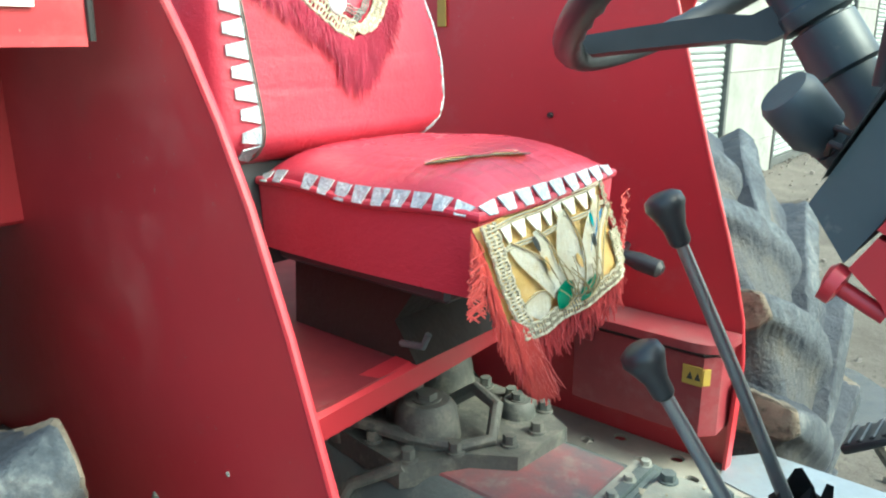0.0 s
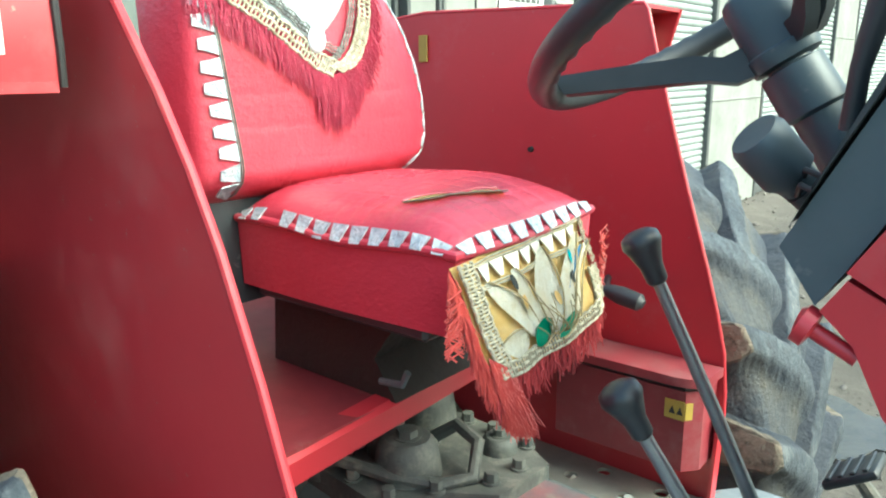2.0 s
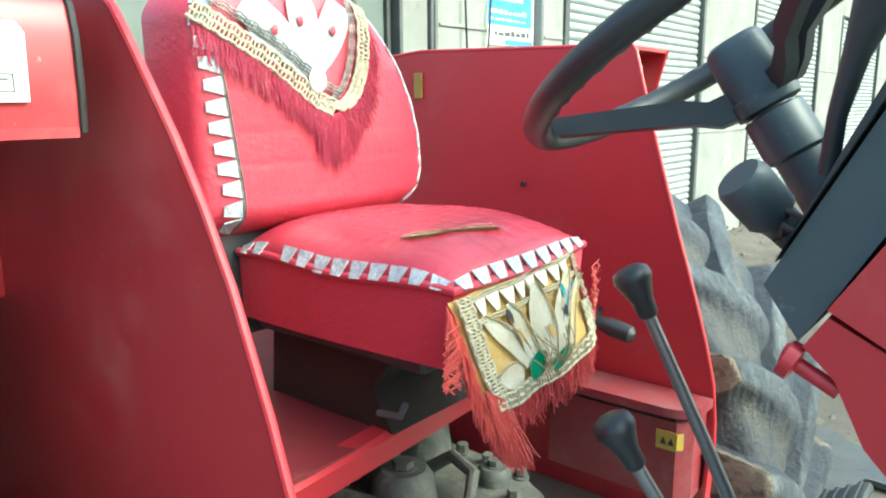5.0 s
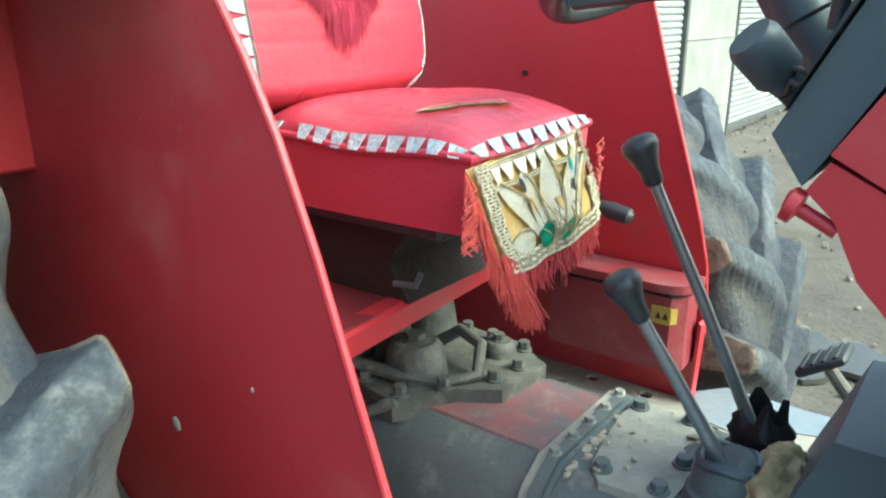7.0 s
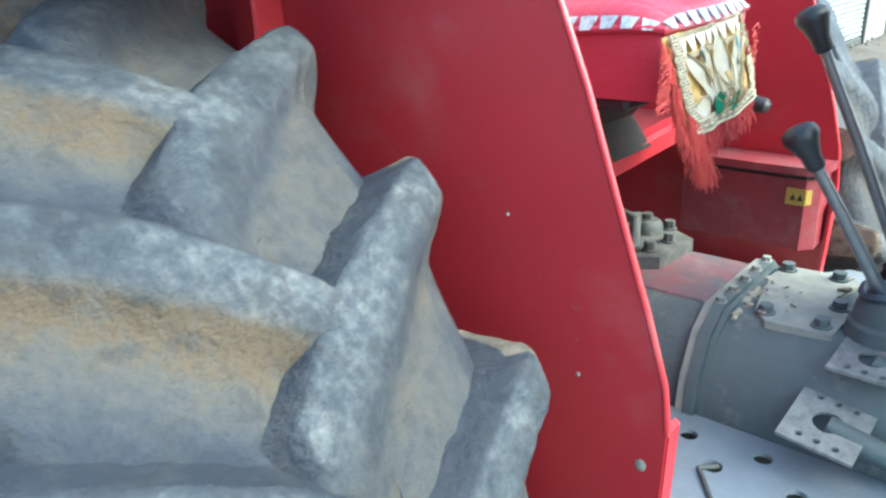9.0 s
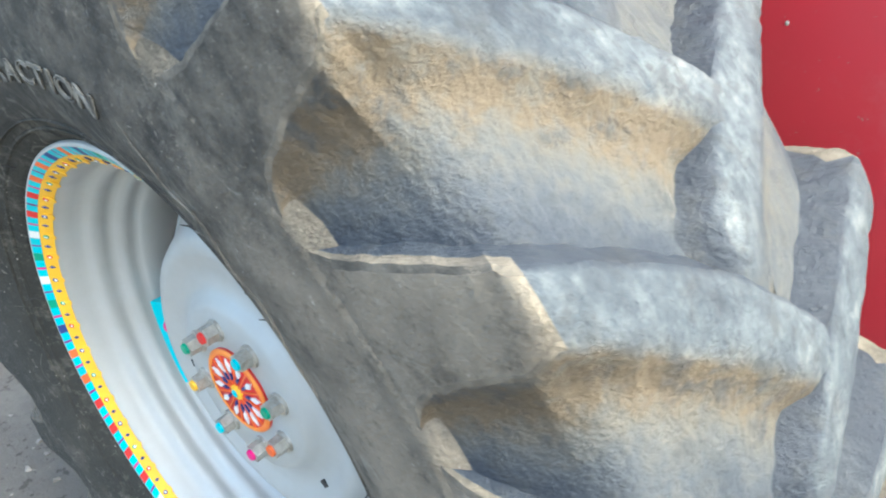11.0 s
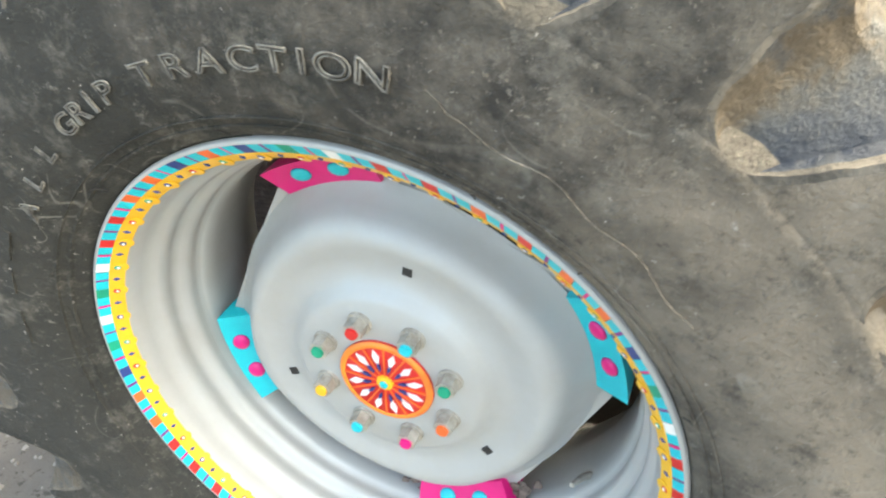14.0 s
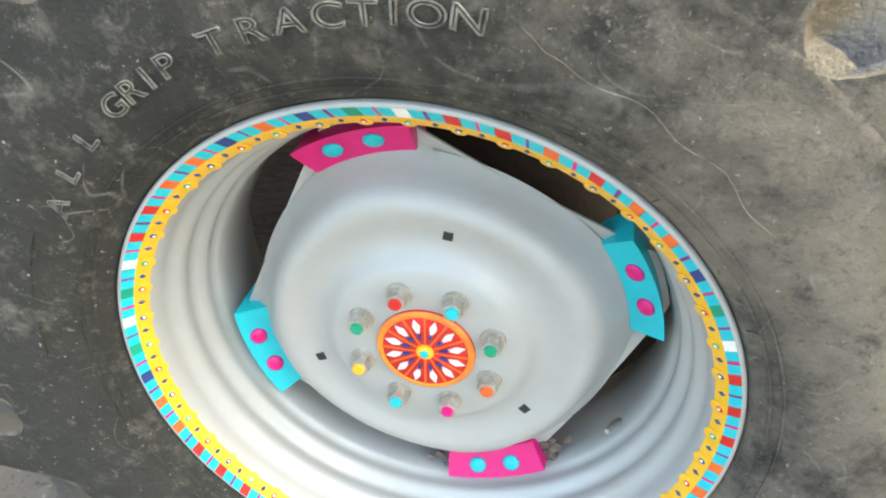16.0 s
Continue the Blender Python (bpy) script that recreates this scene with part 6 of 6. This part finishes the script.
for k in range(9):
    v0 = 0.02 + k * 0.108
    a, b = cushion_at(1, v0), cushion_at(1, v0 + 0.085)
    c, d = cushion_at(0.984, v0 + 0.09, 1, 0.0035), cushion_at(0.984, v0, 1, 0.0035)
    m, q = (a + b) / 2 + Vector((0.0065, 0, 0.001)), (b - a) * 0.30
    flag([c, m + q, m - q, d])

# ---- hanging front cloth ----
D00, D10, D01, D11 = Vector((0.589, -0.217, 1.372)), Vector((0.589, 0.056, 1.392)), Vector((0.616, -0.172, 1.236)), Vector((0.600, 0.112, 1.258))


def dr(u, v, h=0.0):
    p = (D00 * (1 - u) + D10 * u) * (1 - v) + (D01 * (1 - u) + D11 * u) * v
    bulge = 0.014 * math.sin(math.pi * min(max(u, 0), 1)) * v + 0.005 * math.sin(9 * u + 1) * v + 0.003 * math.sin(17 * u + 6 * v)
    sag = -0.010 * math.sin(math.pi * min(max(u, 0), 1)) * v
    return p + Vector((1, -0.05, 0.12)) * (h + bulge) + Vector((0, 0, sag))


def on_cloth(y, z):
    """The cloth's own place (u, v) of a point seen from the front."""
    u, v = 0.5, 0.5
    for _ in range(12):
        p = dr(u, v)
        a, b = (dr(u + 0.01, v) - p) * 100, (dr(u, v + 0.01) - p) * 100
        det = a.y * b.z - a.z * b.y
        ey, ez = y - p.y, z - p.z
        u, v = u + (ey * b.z - ez * b.y) / det, v + (a.y * ez - a.z * ey) / det
    return u, v


def cloth(u0, u1, v0, v1, h, nu=16, nv=10):
    bm = bmesh.new()
    g = [[bm.verts.new(dr(u0 + (u1 - u0) * i / nu, v0 + (v1 - v0) * j / nv, h)) for j in range(nv + 1)] for i in range(nu + 1)]
    for i in range(nu):
        for j in range(nv):
            bm.faces.new((g[i][j], g[i + 1][j], g[i + 1][j + 1], g[i][j + 1]))
    bmesh.ops.solidify(bm, geom=bm.faces[:], thickness=0.003)
    return bm


part("front_cloth", cloth(0, 1, 0, 1, 0.0), GOLD, SEAT, "gold and silver patchwork cloth hanging from the seat front", 60)


def blade(u, v0, v1, w, material, h, lean=0.0, name="applique"):
    """A leaf-shaped cloth patch standing on the hanging cloth."""
    bm = bmesh.new()
    n = 8
    left, right = [], []
    for k in range(n + 1):
        s = k / n
        ww = w * math.sin(math.pi * (0.12 + 0.80 * s)) ** 0.8
        v = v0 + (v1 - v0) * s
        left.append(bm.verts.new(dr(u - ww + lean * s, v, h)))
        right.append(bm.verts.new(dr(u + ww + lean * s, v, h)))
    for k in range(n):
        bm.faces.new((left[k], right[k], right[k + 1], left[k + 1]))
    bmesh.ops.solidify(bm, geom=bm.faces[:], thickness=0.0025)
    return part(name, bm, material, SEAT, "", 40)


def frond(base, tip, w, material, h, bend=0.0, name="applique"):
    """A pointed leaf of cloth sewn on the hanging cloth, between two points seen from the front."""
    bm = bmesh.new()
    n, left, right = 12, [], []
    b, t = Vector(on_cloth(*base)), Vector(on_cloth(*tip))
    d = t - b
    nr = Vector((-d.y, d.x)).normalized()
    nr.x *= 0.7
    for k in range(n + 1):
        s = k / n
        c = b + d * s + nr * bend * math.sin(math.pi * s)
        ww = w * (0.10 + math.sin(math.pi * min(1, 0.05 + 0.93 * s)) ** 0.8)
        left.append(bm.verts.new(dr(c.x + nr.x * ww, c.y + nr.y * ww, h + 0.0015 * math.sin(9 * s))))
        right.append(bm.verts.new(dr(c.x - nr.x * ww, c.y - nr.y * ww, h)))
    for k in range(n):
        bm.faces.new((left[k], right[k], right[k + 1], left[k + 1]))
    bmesh.ops.solidify(bm, geom=bm.faces[:], thickness=0.0025)
    part(name, bm, material, SEAT, "", 40)
    bm = bmesh.new()
    tube(bm, [v for v in [dr((b + d * (k / n) + nr * (bend * math.sin(math.pi * k / n) + w * (0.10 + math.sin(math.pi * min(1, 0.05 + 0.93 * k / n)) ** 0.8))).x,
                              (b + d * (k / n) + nr * (bend * math.sin(math.pi * k / n) + w * (0.10 + math.sin(math.pi * min(1, 0.05 + 0.93 * k / n)) ** 0.8))).y, h + 0.003) for k in range(n + 1)]], 0.0012, 5)
    part("stitched_edge", bm, RAG, SEAT, "", 60)


frond((-0.070, 1.256), (-0.165, 1.345), 0.085, SEQUIN, 0.0060, 0.02)
frond((-0.060, 1.256), (-0.118, 1.352), 0.075, SEQUIN, 0.0080)
frond((-0.045, 1.258), (-0.052, 1.366), 0.105, SEQUIN, 0.0075)
frond((-0.020, 1.258), (0.028, 1.372), 0.085, SEQUIN, 0.0090, -0.05)
frond((-0.010, 1.262), (0.052, 1.350), 0.035, BLUE, 0.0070, -0.07)
frond((0.015, 1.262), (0.072, 1.355), 0.045, SEQUIN, 0.0060, -0.06)
frond((-0.100, 1.262), (-0.158, 1.272), 0.11, SEQUIN, 0.0050)
frond((-0.085, 1.250), (-0.060, 1.280), 0.07, GREEN, 0.0110)
frond((-0.045, 1.252), (0.0, 1.275), 0.05, GREEN, 0.0110)
for (y, z), c in (((-0.104, 1.311), GOLD), ((-0.034, 1.300), GOLD), ((0.008, 1.318), SHADOW_STEEL), ((-0.12, 1.338), SHADOW_STEEL), ((0.005, 1.345), CYAN)):
    u, v = on_cloth(y, z)
    blade(u, v - 0.06, v + 0.07, 0.016, c, 0.0095, 0.0, "mirror_patch")
for k in range(8):
    u = 0.13 + k * 0.098
    flag([dr(u, 0.07, 0.004), dr(u + 0.09, 0.07, 0.004), dr(u + 0.055, 0.21, 0.004), dr(u + 0.035, 0.21, 0.004)], "applique", SEQUIN)
bm = bmesh.new()
rg = random.Random(17)
for k in range(12):
    u0, v0 = 0.48 + rg.gauss(0, 0.05), 0.88
    u1, v1 = u0 + rg.gauss(0, 0.10), 0.55 + rg.uniform(-0.1, 0.2)
    tube(bm, [dr(u0 + (u1 - u0) * s, v0 + (v1 - v0) * s, 0.011 + 0.010 * math.sin(math.pi * s)) for s in (0, 0.25, 0.5, 0.75, 1)], 0.0008, 4, False)
part("loose_threads", bm, RAG, SEAT, "loose beige threads", 60, "stuff")
for v in (0.03, 0.055, 0.235, 0.26):
    bm = bmesh.new()
    tube(bm, [dr(0.10 + 0.86 * k / 20, v, 0.006) for k in range(21)], 0.0012, 6)
    part("gold_cord", bm, BRAID, SEAT)


def braid(path, side, width, name="braid", rows=3, material=None):
    """A plaited band of cords with rungs: path a list of points, side the direction of its width."""
    bm = bmesh.new()
    for r in range(rows):
        off = side * (width * (r / (rows - 1) - 0.5))
        pts = [p + off + Vector((0.0015 * math.sin(i * 1.7 + r), 0, 0.0012 * math.cos(i * 1.7))) for i, p in enumerate(path)]
        tube(bm, pts, width * 0.11, 6)
    for p, q in zip(path, path[1:]):
        for f in (0.5,):
            c = p.lerp(q, f)
            tube(bm, [c - side * width * 0.52, c + Vector((0.0012, 0, 0)), c + side * width * 0.52], width * 0.075, 5)
    for e in (-0.55, 0.55):
        for p, q in zip(path, path[1:]):
            bmesh.ops.create_icosphere(bm, subdivisions=1, radius=width * 0.10, matrix=Matrix.Translation(p.lerp(q, 0.5) + side * width * e))
    return part(name, bm, material or BRAID, SEAT, "beige plaited braid", 60)


braid([dr(0.06, k / 30, 0.006) for k in range(31)], (dr(0.13, 0.5) - dr(0.03, 0.5)).normalized(), 0.022)
braid([dr(0.985, 0.02 + k / 40, 0.006) for k in range(21)], (dr(0.98, 0.5) - dr(0.9, 0.5)).normalized(), 0.008)
braid([dr(0.955, 0.55 + 0.40 * k / 16, 0.006) for k in range(17)], (dr(0.98, 0.5) - dr(0.9, 0.5)).normalized(), 0.018)
braid([dr(0.03 + 0.95 * k / 50, 0.94, 0.008) for k in range(51)], (dr(0.5, 1.0) - dr(0.5, 0.9)).normalized(), 0.017)


def fringe(name, roots, fall, length, n, seed, material, label, spread=0.012, r=0.0011, ragged=1.0):
    """Many thin threads hanging from a line of roots."""
    bm = bmesh.new()
    rg = random.Random(seed)
    for i in range(n):
        s = rg.random() * (len(roots) - 1)
        k = min(int(s), len(roots) - 2)
        p = roots[k].lerp(roots[k + 1], s - k)
        f = Vector(fall) * length * rg.uniform(1.0 - 0.25 * ragged, 1.0 + 0.10 * ragged)
        pts = [p]
        wob = Vector([rg.gauss(0, spread) for _ in range(3)])
        for j in range(1, 6):
            t = j / 5
            pts.append(p + f * t + wob * t ** 1.3 + Vector((rg.gauss(0, 0.0012), rg.gauss(0, 0.0012), 0)))
        tube(bm, pts, [r, r, r, r, r * 0.9, r * 0.6], 4, False)
    return part(name, bm, material, SEAT, label, 60, "stuff")


fringe("fringe", [dr(k / 12, 1.0, 0.002) for k in range(13)], (0.0, 0.0, -1.0), 0.040, 300, 31, THREAD_MID, "dark red thread fringe along the cloth's lower edge", 0.006)
fringe("fringe", [dr(-0.005, 0.02 + 0.90 * k / 12, 0.002) + Vector((0, -0.004, 0)) for k in range(13)], (0.10, 0.13, -1.0), 0.048, 560, 32, THREAD, "bright red thread fringe along the cloth's side", 0.0044, 0.0009)
fringe("fringe", [dr(1.0, 0.04 + 0.96 * k / 12, 0.0) for k in range(13)], (0.05, 0.25, -0.9), 0.040, 200, 33, THREAD_MID, "dark red thread fringe along the cloth's far side", 0.006)
fringe("tassel", [Vector((0.624, -0.190, 1.268)), Vector((0.628, -0.168, 1.254)), Vector((0.628, -0.152, 1.246))], (0.02, 0.40, -1.0), 0.094, 620, 34, THREAD, "bright red tassel at the cloth's corner", 0.0062, 0.0009, 0.35)
bm = bmesh.new()
rg = random.Random(6)
for i in range(16):
    p = Vector((0.60, -0.222, 1.36 - rg.uniform(0, 0.05)))
    pts = [p + Vector((0.006 * math.cos(t * 2.1 + i), -0.010 * math.sin(t * 1.7 + i), -0.010 * t)) for t in range(6)]
    tube(bm, pts, 0.001, 4, False)
for i in range(16):
    p = Vector((0.596, 0.122, 1.37 - rg.uniform(0, 0.06)))
    pts = [p + Vector((0.006 * math.cos(t * 2.1 + i), 0.012 * math.sin(t * 1.7 + i), -0.010 * t)) for t in range(6)]
    tube(bm, pts, 0.001, 4, False)
part("loose_threads", bm, THREAD, SEAT, "loose red threads", 60, "stuff")

# ---- V band on the backrest ----
def bk(y, z, h=0.0):
    ya, yb = back_span(z)
    return back_at(min(max((z - 1.400) / 0.362, 0), 1), min(max((y - ya) / (yb - ya), 0), 1), 1, h + 0.002)


VL = [(-0.280, 1.712), (-0.251, 1.695), (-0.21, 1.673), (-0.17, 1.652), (-0.125, 1.621), (-0.087, 1.595), (-0.056, 1.584)]
VR = [(-0.056, 1.584), (-0.030, 1.592), (-0.012, 1.608), (0.002, 1.633), (0.010, 1.658), (0.015, 1.707), (0.012, 1.743)]


def dense(pts, n):
    out = []
    for i in range(n):
        f = i / (n - 1) * (len(pts) - 1)
        k = min(int(f), len(pts) - 2)
        out.append((pts[k][0] + (pts[k + 1][0] - pts[k][0]) * (f - k), pts[k][1] + (pts[k + 1][1] - pts[k][1]) * (f - k)))
    return out


for pts, sd_ in ((VL, Vector((0, 0.5, 0.86))), (VR, Vector((0, -0.86, 0.3)))):
    path = [bk(y, z, 0.004) for y, z in dense(pts, 44)]
    braid(path, sd_.normalized(), 0.022)
    braid([p + sd_.normalized() * 0.026 for p in path], sd_.normalized(), 0.010, "chain_cord", 3, CHAIN)
fringe("fringe", [bk(y, z - 0.010, 0.003) for y, z in dense(VL, 14)] , (0.0, 0.06, -1.0), 0.052, 460, 41, THREAD_DARK, "crimson thread fringe under the V band", 0.0036, 0.0006)
fringe("fringe", [bk(y, z - 0.010, 0.003) for y, z in ((-0.090, 1.598), (-0.056, 1.586), (-0.025, 1.598), (0.0, 1.633))], (0.0, 0.02, -1.0), 0.080, 420, 42, THREAD_DARK, "crimson thread tuft at the V band's tip", 0.0045, 0.0006)
fringe("fringe", [bk(y + 0.01, z, 0.003) for y, z in dense(VR, 10)], (0.0, 0.45, -0.85), 0.055, 420, 43, THREAD_DARK, "crimson thread fringe beside the V band", 0.0038, 0.0006)


def leaf(c0, c1, w, material, h, parent):
    """A pointed cloth leaf from its tip c0 to its tail c1 on the backrest."""
    bm = bmesh.new()
    n = 10
    c0, c1 = Vector(c0), Vector(c1)
    d = (c1 - c0).normalized()
    pq = Vector((-d.y, d.x))
    left, right = [], []
    for k in range(n + 1):
        s = k / n
        c = c0.lerp(c1, s)
        ww = w * (math.sin(math.pi * min(1, 0.04 + 0.72 * s)) ** 0.9)
        left.append(bm.verts.new(bk(c.x + pq.x * ww, c.y + pq.y * ww, h)))
        right.append(bm.verts.new(bk(c.x - pq.x * ww, c.y - pq.y * ww, h)))
    for k in range(n):
        bm.faces.new((left[k], right[k], right[k + 1], left[k + 1]))
    bmesh.ops.solidify(bm, geom=bm.faces[:], thickness=0.0025)
    return part("applique", bm, material, parent, "", 40)


for c1, w in (((-0.205, 1.728), 0.030), ((-0.112, 1.752), 0.027), ((-0.030, 1.740), 0.028)):
    leaf((-0.090, 1.628), c1, w, FOIL, 0.003, SEAT)
for y, z in ((-0.160, 1.692), (-0.113, 1.708), (-0.052, 1.698)):
    bm = bmesh.new()
    bmesh.ops.create_uvsphere(bm, u_segments=10, v_segments=6, radius=1, matrix=Matrix.Translation(bk(y, z, 0.006)) @ Matrix.Diagonal((0.0015, 0.0055, 0.0075, 1)))
    part("mirror_patch", bm, VINYL, SEAT)
bm = bmesh.new()
bmesh.ops.create_uvsphere(bm, u_segments=20, v_segments=8, radius=1, matrix=Matrix.Translation(bk(-0.090, 1.625, 0.007)) @ Matrix.Diagonal((0.004, 0.017, 0.019, 1)))
part("medallion", bm, FOIL, SEAT, "round silver medallion", 60)

# ---- seat base ----
# black panel added to darken the gap under the backrest
bm = bmesh.new()
prism(bm, [(0.105, 1.25), (0.185, 1.25), (0.190, 1.36), (0.182, 1.43), (0.112, 1.43)], "y", -0.268, 0.150)
bevel_all(bm, 0.012, 3, 30)
part("seat_gap_panel", bm, BLACK, TR, "black panel added to fill the gap behind the seat")
bm = bmesh.new()
box(bm, 0.20, 0.53, -0.19, 0.12, 1.262, 1.284, 0.006)
part("seat_pan", bm, BLACK, TR, "black steel seat pan")
# suspension base; its near-black colour carries the shade below the cushion
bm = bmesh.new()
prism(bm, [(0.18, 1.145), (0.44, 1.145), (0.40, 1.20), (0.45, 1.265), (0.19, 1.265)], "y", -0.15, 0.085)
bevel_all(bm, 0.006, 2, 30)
part("seat_base", bm, SHADE_BLACK, TR, "seat suspension base, coloured near-black for the shade under the seat")
bm = bmesh.new()
tube(bm, [(0.42, -0.158, 1.175), (0.46, -0.158, 1.18), (0.47, -0.158, 1.20)], 0.005, 8)
part("seat_catch", bm, IRON, TR, "small bare steel catch under the seat")
